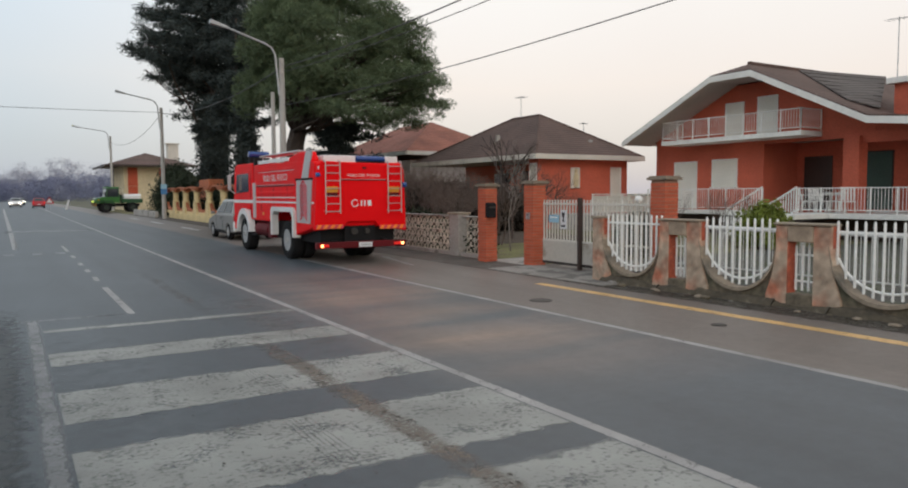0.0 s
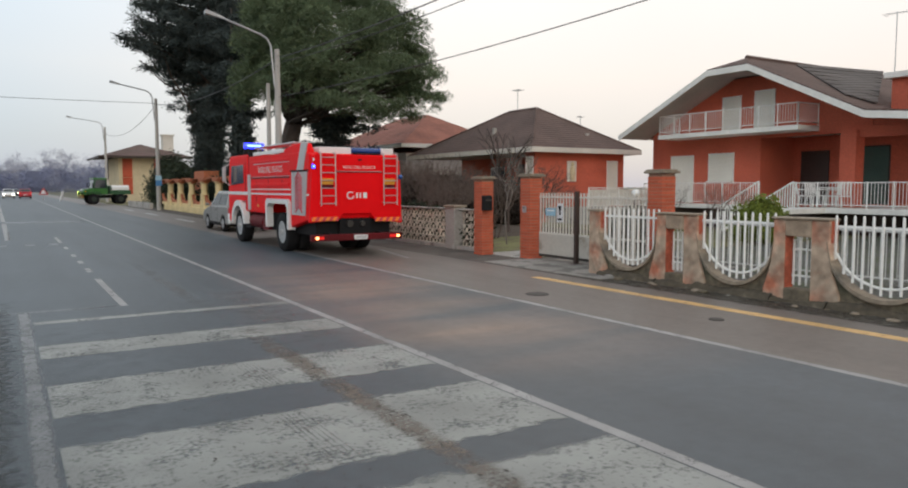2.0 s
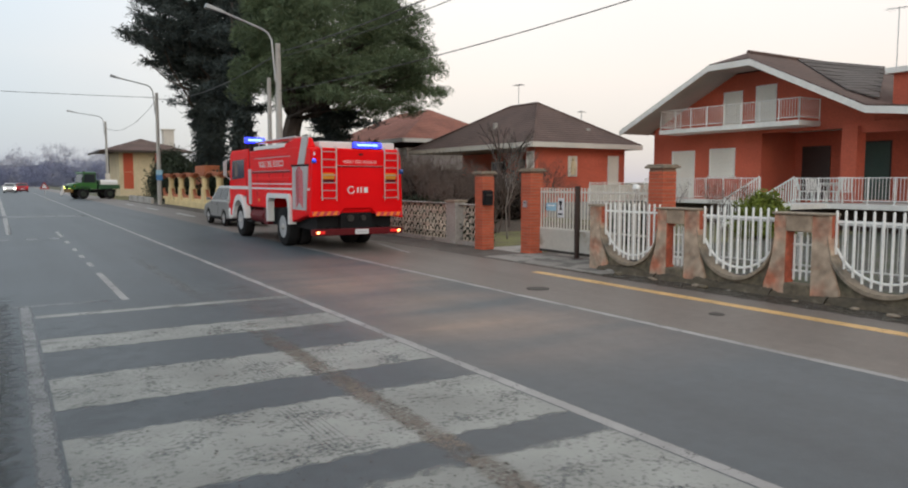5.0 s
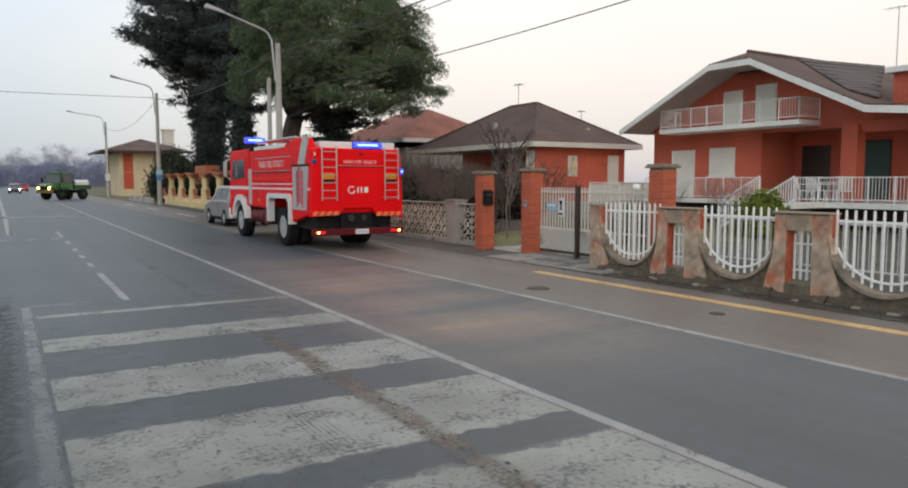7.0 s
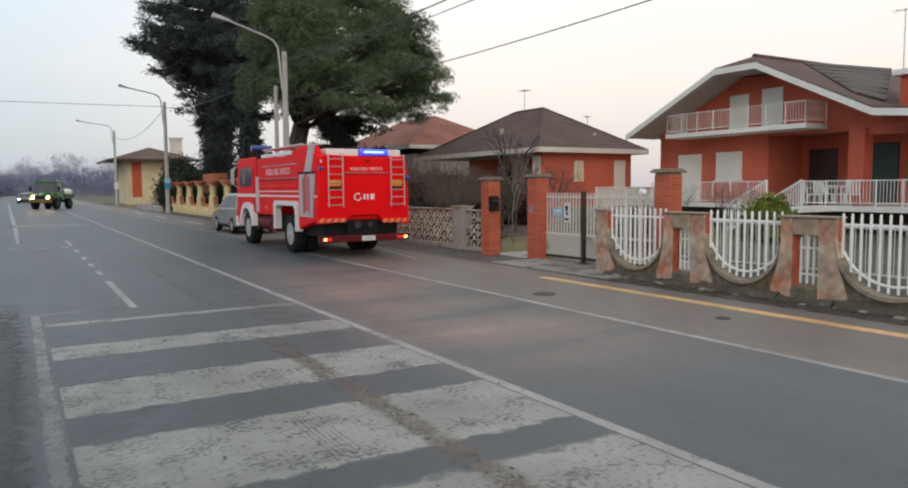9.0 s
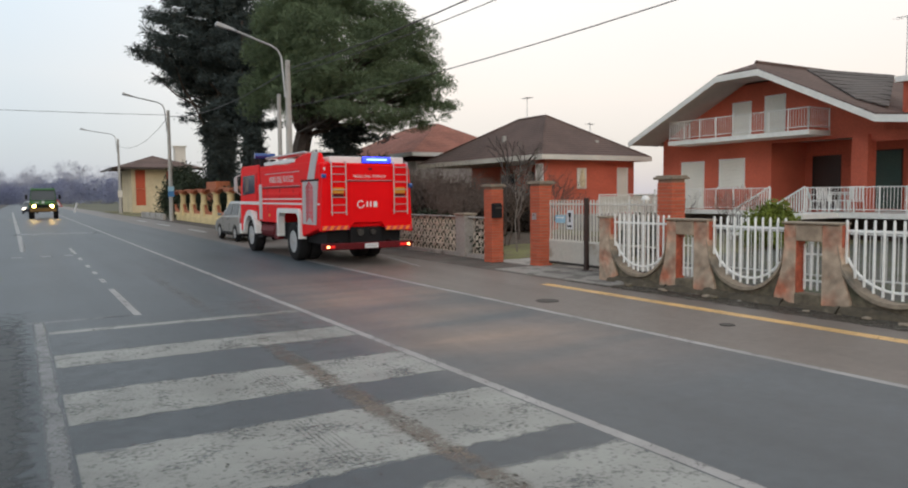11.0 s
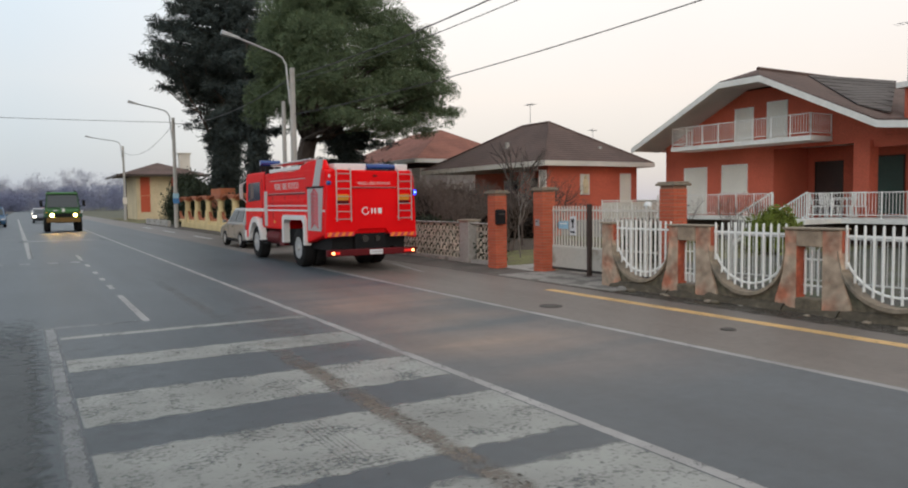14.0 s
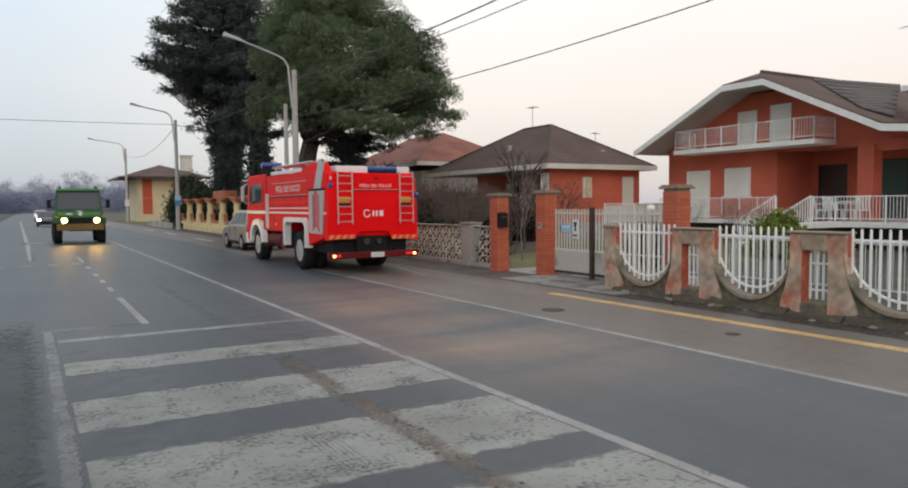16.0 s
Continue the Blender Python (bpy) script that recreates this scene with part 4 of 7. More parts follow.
bm = B()
plate(bm, [(RF, 25.75, 4.22), (RF, 20.75, 6.56), (RF + 1.2, 19.8, 7.0), (39, 25.75, 4.22)], 0.1)
plate(bm, [(RF + 1.2, 19.8, 7.0), (39, 19.8, 7.0), (39, 22.8, 5.6), (39, 25.75, 4.22)], 0.1)
plate(bm, [(RF, 14.2, 4.38), (39, 14.2, 4.38), (RF + 1.2, 19.8, 7.0), (RF, 18.85, 6.56)], 0.1)
plate(bm, [(39, 14.2, 4.38), (39, 17, 5.7), (39, 19.8, 7.0), (RF + 1.2, 19.8, 7.0)], 0.1)
plate(bm, [(RF, 20.75, 6.56), (RF, 18.85, 6.56), (RF + 1.2, 19.8, 7.0), (RF + 1.2, 19.85, 7.0)], 0.1)
plate(bm, [(RF, 14.2, 4.38), (RF, 8.0, 3.75), (39, 8.0, 3.75), (39, 14.2, 4.38)], 0.1)
part("roof", bm, M_ROOF, H1)
bm = B()
pr = [(25.80, 4.06), (20.78, 6.42), (18.82, 6.42), (14.2, 4.22), (8.0, 3.58)]
for (ya, za), (yb, zb) in zip(pr, pr[1:]):
    hexa(bm, [(RF - 0.05, ya, za - 0.14), (RF, ya, za - 0.14), (RF, yb, zb - 0.14), (RF - 0.05, yb, zb - 0.14),
              (RF - 0.05, ya, za + 0.10), (RF, ya, za + 0.10), (RF, yb, zb + 0.10), (RF - 0.05, yb, zb + 0.10)])
part("fascia", bm, M_FASCIA, H1, "white roof edge board")
bm = B()
for (ya, za), (yb, zb) in zip(pr, pr[1:]):
    hexa(bm, [(RF, ya, za - 0.06), (WX, ya, za - 0.06), (WX, yb, zb - 0.06), (RF, yb, zb - 0.06),
              (RF, ya, za - 0.03), (WX, ya, za - 0.03), (WX, yb, zb - 0.03), (RF, yb, zb - 0.03)])
part("soffit", bm, M_SOFFIT, H1)
bm = B()
rod(bm, (RF + 1.2, 19.8, 7.02), (39, 19.8, 7.02), 0.1, 0.1, 8)
part("ridge_cap", bm, M_ROOF, H1)
bm = B()
box(bm, RF - 0.02, 39, 25.74, 25.86, 4.02, 4.14)
part("gutter", bm, M_FASCIA, H1)
# rear wing with the darker roof
bm = B()
plate(bm, [(26.2, 15.65, 5.13), (26.7, 14.72, 4.76), (31.0, 16.9, 6.47), (29.4, 19.8, 7.05)], 0.05)
for i in range(1, 7):
    u = i / 7
    rod(bm, (26.2 + (29.4 - 26.2) * u, 15.65 + 4.15 * u, 5.14 + 1.92 * u), (26.7 + 4.3 * u, 14.72 + 2.18 * u, 4.77 + 1.71 * u), 0.035, 0.035, 5)
part("wing_roof", bm, M_ROOF_DARK, H1, "dark tiled rear roof")
bm = B()
box(bm, 27.4, 33, 9.0, 14.62, 4.0, 5.62)
part("wing_wall", bm, M_HOUSE_BRICK, H1)
bm = B()
box(bm, 27.15, 33.2, 8.8, 14.8, 5.62, 5.82)
part("wing_fascia", bm, M_FASCIA, H1)
# balcony
bal = boxpart("balcony_slab", (25.45, WX, 16.95, 23.85, 3.88, 4.07), M_FASCIA, H1, "white balcony slab", 0.01)
railing("balcony_rail", bal, 25.5, 17.0, 23.8, 4.07, 0.83, "white balcony railing")
railing("balcony_rail", bal, 17.0, 25.5, WX, 4.07, 0.83, "", "x")
railing("balcony_rail", bal, 23.8, 25.5, WX, 4.07, 0.83, "", "x")
window_part("balcony_door", H1, "x", WX, 20.53, 21.38, 4.08, 5.55, M_SHUTTER, M_FASCIA, sill=False)
window_part("balcony_door", H1, "x", WX, 18.92, 19.78, 4.08, 5.66, M_SHUTTER, M_FASCIA, sill=False)
window_part("terrace_door", H1, "x", WX, 22.97, 24.2, 1.02, 3.12, M_SHUTTER, M_FASCIA, sill=False)
window_part("window", H1, "x", WX, 20.81, 22.05, 2.0, 3.16, M_SHUTTER, M_FASCIA)
window_part("front_door", H1, "x", WX + 2.3, 17.95, 19.1, 1.0, 3.2, M_DARK_WOOD, M_DARK_WOOD, sill=False)
window_part("side_shutter", H1, "x", WX + 2.3, 15.5, 16.7, 1.05, 3.3, M_GREEN_SHUT, M_DARK_WOOD, sill=False)
# terraces at the raised ground floor
ta = boxpart("terrace_slab", (25.3, WX, 18.4, 24.6, 0.84, 1.0), M_FASCIA, H1, "white terrace slab", 0.01)
railing("terrace_rail", ta, 25.35, 18.45, 24.55, 1.0, 0.9, "white terrace railing")
tb = boxpart("terrace_slab", (24.9, WX + 2.3, 6.0, 16.7, 0.80, 0.98), M_FASCIA, H1, "white terrace slab", 0.01)
railing("terrace_rail", tb, 24.95, 6.0, 16.65, 0.98, 0.9, "white terrace railing")
# near-black colour stands in for the shade below the terrace slabs
bm = B()
box(bm, 26.0, WX + 2.3, 6.2, 24.4, 0.0, 0.8)
part("basement_wall", bm, M_DARK_WOOD, H1, "recessed basement wall painted near-black for the shade under the terraces")
stair = thing("entrance_stair", (23.9, 17.5, 0), "concrete entrance stair with white sloping side panels", "stair")
for i in range(5):
    boxpart("step", (22.95, 24.85, 16.75 + 0.32 * i, 17.07 + 0.32 * i, 0, 0.82 - 0.165 * i), M_CONC, stair, "", 0.008)
boxpart("landing", (22.9, 24.9, 15.4, 16.75, 0.8, 0.98), M_FASCIA, stair, "white landing slab", 0.008)
for x in (22.88, 24.9):
    bm = B()
    rod(bm, (x, 16.7, 1.92), (x, 18.4, 0.98), 0.03, 0.03, 6)
    rod(bm, (x, 16.7, 1.08), (x, 18.4, 0.14), 0.022, 0.022, 6)
    rod(bm, (x, 18.4, 0.0), (x, 18.4, 1.0), 0.028, 0.028, 6)
    rod(bm, (x, 16.7, 0.9), (x, 16.7, 1.95), 0.028, 0.028, 6)
    rail = part("stair_rail", bm, M_WHITE_METAL, stair, "white sloping stair rail")
    me = None
    for i in range(15):
        y = 16.8 + 0.106 * i
        z = 1.08 - (y - 16.7) * 0.553
        if me is None:
            bm = B()
            box(bm, x - 0.009, x + 0.009, y - 0.02, y + 0.02, z, z + 0.84)
            me, ya, za = part("baluster", bm, M_WHITE_METAL, rail).data, y, z
        else:
            ob = new("baluster", me)
            ob.parent, ob.location = rail, (0, y - ya, z - za)
    bm = B()
    hexa(bm, [(x - 0.06, 16.75, 0.74), (x + 0.06, 16.75, 0.74), (x + 0.06, 18.35, 0.0), (x - 0.06, 18.35, 0.0),
              (x - 0.06, 16.75, 0.98), (x + 0.06, 16.75, 0.98), (x + 0.06, 18.35, 0.1), (x - 0.06, 18.35, 0.1)])
    part("stringer", bm, M_FASCIA, stair, "white sloping stringer")


def garden_chair(label):
    t = thing("garden_chair", (0, 0, 0), label, "chair", "terrace chairs")
    bm = B()
    box(bm, -0.25, 0.25, -0.24, 0.24, 0.40, 0.44)
    part("seat", bm, M_WHITE_METAL, t, bevel=0.01)
    bm = B()
    box(bm, -0.25, 0.25, 0.30, 0.36, 0.88, 0.93)
    back = part("backrest", bm, M_WHITE_METAL, t)
    for i in range(5):
        x = -0.2 + 0.1 * i
        bm = B()
        hexa(bm, [(x - 0.03, 0.22, 0.46), (x + 0.03, 0.22, 0.46), (x + 0.03, 0.25, 0.46), (x - 0.03, 0.25, 0.46),
                  (x - 0.03, 0.32, 0.9), (x + 0.03, 0.32, 0.9), (x + 0.03, 0.35, 0.9), (x - 0.03, 0.35, 0.9)])
        part("slat", bm, M_WHITE_METAL, back)
    for x in (-0.22, 0.22):
        for y in (-0.2, 0.2):
            bm = B()
            rod(bm, (x, y, 0.41), (x * 1.1, y * 1.15, 0), 0.022, 0.018, 6)
            part("leg", bm, M_WHITE_METAL, t)
        bm = B()
        box(bm, x - 0.025, x + 0.025, -0.24, 0.3, 0.64, 0.67)
        part("armrest", bm, M_WHITE_METAL, t)
    return t


chair = garden_chair("white plastic garden chair on the terrace")
chair.matrix_basis = pose(25.5, 16.6, 0.98, 0, 0, 40)
for x, y, r in ((26.0, 15.9, 200), (25.5, 15.1, 120), (26.3, 16.7, -20)):
    copy_thing(chair, pose(x, y, 0.98, 0, 0, r))
tbl = thing("garden_table", (25.9, 15.7, 0.98), "white plastic garden table on the terrace", "table")
bm = B()
lathe(bm, 25.7, 15.75, [(0.42, 1.68), (0.44, 1.70), (0.42, 1.72)], 16)
part("tabletop", bm, M_WHITE_METAL, tbl)
for dx, dy in ((-0.25, -0.25), (0.25, -0.25), (-0.25, 0.25), (0.25, 0.25)):
    bm = B()
    rod(bm, (25.7 + dx, 15.75 + dy, 1.69), (25.7 + dx * 1.2, 15.75 + dy * 1.2, 0.98), 0.025, 0.02, 6)
    part("leg", bm, M_WHITE_METAL, tbl)


def antenna(x, y, z0, z1, span, label):
    t = thing("roof_aerial", (x, y, z0), label, "aerial", "roof aerials")
    bm = B()
    rod(bm, (x, y, z0), (x, y, z1), 0.022, 0.018, 6)
    part("mast", bm, M_GALV, t)
    bm = B()
    rod(bm, (x, y - span, z1 - 0.1), (x, y + span, z1 - 0.02), 0.014, 0.014, 5)
    for i in range(6):
        c = y - span + 2 * span * i / 5
        rod(bm, (x - 0.25, c, z1 - 0.08), (x + 0.25, c, z1 - 0.08), 0.009, 0.009, 4)
    part("elements", bm, M_GALV, t)


antenna(32.8, 17.4, 6.5, 9.2, 0.5, "thin metal television aerial on the brick house")

# --- low house with the hipped roof
H2 = thing("hipped_house", (25, 33.5, 0), "single-storey brick house with a brown hipped roof", "house")
bm = B()
box(bm, 24.0, 28.0, 28.6, 29.4, 0.0, 3.45)
box(bm, 25.3, 28.0, 29.4, 40.4, 0.0, 3.45)
box(bm, 22.1, 24.0, 28.6, 29.4, 0.0, 3.45)
part("wall", bm, M_HOUSE_BRICK, H2)
bm = B()
e = (21.46, 28.62, 28.0, 40.6)
r0, r1, rz, ez = (25.04, 32.3), (25.04, 34.8), 6.05, 3.62
c = [(e[0], e[2], ez), (e[1], e[2], ez), (e[1], e[3], ez), (e[0], e[3], ez)]
v = [bm.verts.new(p) for p in c] + [bm.verts.new((*r0, rz)), bm.verts.new((*r1, rz))]
for f in ((0, 1, 4), (1, 2, 5, 4), (2, 3, 5), (3, 0, 4, 5), (3, 2, 1, 0)):
    bm.faces.new([v[i] for i in f])
part("roof", bm, M_ROOF, H2)
bm = B()
for a, b in ((c[0], (*r0, rz)), (c[1], (*r0, rz)), (c[2], (*r1, rz)), (c[3], (*r1, rz)), ((*r0, rz), (*r1, rz))):
    rod(bm, a, b, 0.07, 0.07, 6)
part("ridge_tiles", bm, M_ROOF, H2)
bm = B()
box(bm, e[0] - 0.03, e[1] + 0.03, e[2] - 0.05, e[2] + 0.05, 3.42, 3.66)
box(bm, e[0] - 0.05, e[0] + 0.05, e[2] + 0.05, e[3], 3.42, 3.66)
box(bm, e[1] - 0.05, e[1] + 0.05, e[2] + 0.05, e[3], 3.42, 3.66)
part("eaves_board", bm, M_GREY_WALL, H2, "dirty white eaves board with gutter")
boxpart("soffit", (e[0] + 0.05, e[1] - 0.05, e[2] + 0.05, e[3] - 0.05, 3.45, 3.5), M_SOFFIT, H2)
window_part("window", H2, "y", 28.6, 26.85, 27.5, 1.6, 3.05, M_SHUTTER, M_FASCIA)
window_part("corner_window", H2, "x", 22.1, 28.75, 29.25, 1.4, 3.2, M_GREY_WALL, M_FASCIA)
window_part("corner_window", H2, "x", 25.3, 30.1, 31.4, 1.1, 3.0, M_GLASS, M_GREY_WALL)
window_part("door", H2, "x", 25.3, 33.0, 34.2, 0.6, 3.0, M_DARK_WOOD, M_DARK_WOOD, sill=False)
window_part("window", H2, "x", 25.3, 35.6, 37.0, 1.3, 2.9, M_GLASS, M_GREY_WALL)
niche = boxpart("wall_plaque", (24.1, 24.7, 28.52, 28.6, 2.0, 3.05), M_GREY_WALL, H2, "pale stone plaque on the brick wall", 0.02)
bm = B()
lathe(bm, 24.4, 28.5, [(0.12, 2.08), (0.16, 2.4), (0.13, 2.7), (0.07, 2.78), (0.1, 2.9), (0.03, 3.0)], 10)
part("relief", bm, M_CREAM, niche)
boxpart("roof_vent", (22.9, 23.1, 33.3, 33.45, 4.55, 4.95), M_CONC, H2)
boxpart("roof_vent", (26.1, 26.3, 29.4, 29.5, 4.3, 4.55), M_CONC, H2)
antenna(26.5, 36.0, 5.2, 7.6, 0.35, "thin metal television aerial on the hipped roof")
antenna(27.5, 31.5, 4.0, 5.7, 0.12, "slim aerial mast behind the hipped roof")
# low white railing by its side terrace
side_rail = thing("side_terrace", (24.5, 25.4, 0), "low concrete side terrace with pale pink and white railing", "terrace")
boxpart("slab", (22.9, 26.7, 25.6, 28.6, 0.0, 0.75), M_CONC, side_rail)
railing("rail", side_rail, 25.65, 22.95, 26.7, 0.75, 0.95, "white railing", "x", 0.09)
boxpart("infill_sheet", (22.95, 26.7, 25.68, 25.7, 0.86, 1.62), M_GREY_WALL, side_rail, "pale pinkish infill sheet")

# --- red-roofed house further back
H3 = thing("red_roofed_house", (25, 48, 0), "pale rendered house with a red tiled hipped roof", "house")
boxpart("wall", (22.6, 30.5, 43.0, 56, 0, 4.0), M_SOFFIT, H3)
bm = B()
e = (21.8, 31.2, 42.0, 57.0)
ez, rz = 4.5, 7.0
c = [(e[0], e[2], ez), (e[1], e[2], ez), (e[1], e[3], ez), (e[0], e[3], ez)]
v = [bm.verts.new(p) for p in c] + [bm.verts.new((26.5, 47, rz)), bm.verts.new((26.5, 52, rz))]
for f in ((0, 1, 4), (1, 2, 5, 4), (2, 3, 5), (3, 0, 4, 5), (3, 2, 1, 0)):
    bm.faces.new([v[i] for i in f])
part("roof", bm, M_ROOF_RED, H3)
bm = B()
box(bm, e[0] - 0.05, e[0] + 0.05, e[2], e[3], 4.3, 4.55)
box(bm, e[0] + 0.05, e[1], e[2] - 0.05, e[2] + 0.05, 4.3, 4.55)
part("eaves_board", bm, M_FASCIA, H3)
for y in (44.5, 48.5, 52.5):
    window_part("window", H3, "x", 22.6, y, y + 1.2, 1.6, 3.1, M_GLASS, M_FASCIA)

# --- cream house at the bend
H4 = thing("cream_house", (15.5, 103, 0), "cream two-storey house with orange-red shutters and a wide brown roof", "house")
boxpart("wall", (11.8, 18.5, 97, 108, 0, 5.4), M_CREAM, H4)
bm = B()
e = (9.6, 20.2, 95.3, 109.6)
ez, rz = 5.45, 7.2
c = [(e[0], e[2], ez), (e[1], e[2], ez), (e[1], e[3], ez), (e[0], e[3], ez)]
v = [bm.verts.new(p) for p in c] + [bm.verts.new((14.9, 101, rz)), bm.verts.new((14.9, 104, rz))]
for f in ((0, 1, 4), (1, 2, 5, 4), (2, 3, 5), (3, 0, 4, 5), (3, 2, 1, 0)):
    bm.faces.new([v[i] for i in f])
part("roof", bm, M_ROOF, H4)
bm = B()
box(bm, e[0], e[1], e[2] - 0.06, e[2] + 0.06, 5.25, 5.5)
box(bm, e[0] - 0.06, e[0] + 0.06, e[2] + 0.06, e[3], 5.25, 5.5)
part("eaves_board", bm, M_DARK_WOOD, H4)
bm = B()
box(bm, 17.4, 18.7, 99.5, 100.8, 5.6, 8.3)
box(bm, 17.25, 18.85, 99.35, 100.95, 8.3, 8.45)
part("chimney", bm, M_GREY_WALL, H4, "pale square chimney")
for x in (12.32, 15.9):
    window_part("shutter", H4, "y", 97, x, x + 1.0, 3.0, 5.15, M_RED_SHUT, M_RED_SHUT)
    window_part("shutter", H4, "y", 97, x, x + 1.0, 0.9, 2.85, M_RED_SHUT, M_RED_SHUT, sill=False)
boxpart("corner_strip", (11.74, 11.82, 106.6, 108.03, 0, 5.3), M_DARK_WOOD, H4)


# ---------------------------------------------------------------- ornate cream fence
def ornate_bay(label):
    """One bay: a waisted column with brick cap, an arch to the next and a hanging terracotta panel."""
    t = thing("ornate_fence_bay", (0, 0, 0), label, "fence", "ornate cream fence bays")

    def bay_part(name, bm, material, parent, label="", bevel=0.0):
        bmesh.ops.scale(bm, vec=(1, 1.73, 1), verts=bm.verts)
        return part(name, bm, material, parent, label, bevel)

    bm = B()
    box(bm, -0.22, 0.22, -1.07, 1.07, 0.0, 0.42)
    bay_part("base", bm, M_YELLOW_STONE, t, bevel=0.02)
    bm = B()
    prism(bm, [(-0.38, 0.42), (0.38, 0.42), (0.30, 0.62), (0.22, 0.95), (0.19, 1.25), (-0.19, 1.25), (-0.22, 0.95), (-0.30, 0.62)], "x", -0.2, 0.2)
    bay_part("column_foot", bm, M_YELLOW_STONE, t, bevel=0.015)
    bm = B()
    lathe(bm, 0, 0, [(0.24, 1.25), (0.26, 1.32), (0.19, 1.38), (0.2, 1.7), (0.2, 1.95), (0.26, 2.0), (0.28, 2.08)], 12)
    bay_part("column_shaft", bm, M_YELLOW_STONE, t)
    bm = B()
    box(bm, -0.28, 0.28, -0.34, 0.34, 2.08, 2.18)
    box(bm, -0.24, 0.24, -0.45, 0.45, 2.18, 2.32)
    bay_part("brick_cap", bm, M_TERRACOTTA, t, "red brick cap", 0.012)
    bm = B()
    arc = [(1.07 + 0.74 * math.cos(a), 2.0 + 0.30 * math.sin(a)) for a in [math.pi * i / 10 for i in range(11)]]
    for (ya, za), (yb, zb) in zip(arc, arc[1:]):
        hexa(bm, [(-0.14, ya, za), (0.14, ya, za), (0.14, yb, zb), (-0.14, yb, zb), (-0.14, ya, za + 0.08), (0.14, ya, za + 0.08), (0.14, yb, zb + 0.08), (-0.14, yb, zb + 0.08)])
    bay_part("arch", bm, M_TERRACOTTA, t, "red brick arch")
    bm = B()
    prism(bm, [(0.40, 0.62), (1.74, 0.62), (1.87, 0.95), (1.92, 1.25)] + [(1.07 + 0.84 * math.cos(a), 1.25 - 0.5 * math.sin(a)) for a in [math.pi * i / 8 for i in range(1, 8)]] + [(0.22, 1.25), (0.27, 0.95)], "x", -0.09, 0.09)
    bay_part("hanging_panel", bm, M_TERRACOTTA, t, "terracotta swag panel")
    bm = B()
    box(bm, -0.12, 0.12, 0.3, 1.84, 0.42, 0.62)
    bay_part("low_infill", bm, M_YELLOW_STONE, t)
    return t


bay = ornate_bay("cream cast-stone fence bay with red brick arch and swag")
bay.matrix_basis = pose(10.9, 40.9, 0)
for i in range(1, 6):
    copy_thing(bay, pose(10.9, 40.9 + 3.72 * i, 0))
bm = B()
box(bm, 11.6, 12.6, 51.5, 54.5, 0, 2.85)
solid("brick_meter_hut", bm, M_TERRACOTTA, "small red brick hut behind the cream fence", "hut", bevel=0.02)
bm = B()
box(bm, 9.75, 10.0, 62.0, 74, 0, 0.5)
solid("low_wall", bm, M_CONC, "low grey concrete wall beyond the cream fence", "wall", bevel=0.02)


# ---------------------------------------------------------------- poles, lamps and wires
def street_lamp(x, y, top, label, reach=2.6, rise=1.0, plate=False):
    t = thing("street_lamp", (x, y, 0), label, "street lamp", "street lamps")
    bm = B()
    rod(bm, (x, y, 0), (x, y, top), 0.17, 0.11, 12)
    part("pole", bm, M_POLE, t, smooth=False)
    bm = B()
    tube(bm, [(x - 0.12, y, top - 1.6), (x - 0.2, y, top - 0.6), (x - 0.26, y, top + 0.1), (x - 0.42, y, top + 0.4), (x - 0.7, y, top + 0.55), (x - reach, y, top + rise + 0.35)], 0.045, 8)
    part("arm", bm, M_GALV, t, "thin galvanised lamp arm")
    bm = B()
    a, b = Vector((x - reach + 0.1, y, top + rise + 0.33)), Vector((x - reach - 0.62, y, top + rise + 0.50))
    d = (b - a).normalized()
    s = Vector((0, 1, 0))
    u = Vector((-d.z, 0, d.x)) if d.x > 0 else Vector((d.z, 0, -d.x))
    pts = []
    for c, w, h in ((a, 0.06, 0.05), (b, 0.13, 0.09)):
        pts.append([c + s * w - u * h, c - s * w - u * h, c - s * w + u * h, c + s * w + u * h])
    hexa(bm, pts[0] + pts[1])
    head = part("lamp_head", bm, M_GALV, t, "pale flat lamp head", 0.012)
    bm = B()
    rod(bm, (x, y - 0.2, top - 0.25), (x, y + 0.2, top - 0.25), 0.05, 0.05, 6)
    rod(bm, (x, y - 0.2, top - 0.7), (x, y + 0.2, top - 0.7), 0.05, 0.05, 6)
    part("insulators", bm, M_CONC, t)
    return t


street_lamp(10.2, 31.2, 7.62, "tall concrete pole with a curved street lamp arm", 2.35, 0.72)
street_lamp(9.93, 59.0, 8.35, "concrete pole with a street lamp and a blue sign", 2.5, 0.55)
street_lamp(10.2, 94.4, 8.72, "far concrete pole with a street lamp", 3.3, 0.55)
fs = thing("pole_notice", (10.2, 94.2, 2.0), "small white notice board on the far concrete pole", "sign")
boxpart("plate", (9.95, 10.45, 94.17, 94.21, 1.9, 2.7), M_GREY_WALL, fs)
bm = B()
rod(bm, (10.35, 33.0, 0), (10.35, 33.0, 6.4), 0.12, 0.09, 10)
solid("service_pole", bm, M_POLE, "slim concrete service pole beside the street lamp", "pole")
ps = thing("pole_sign", (9.75, 59, 2.2), "small blue and white sign on the concrete pole", "sign")
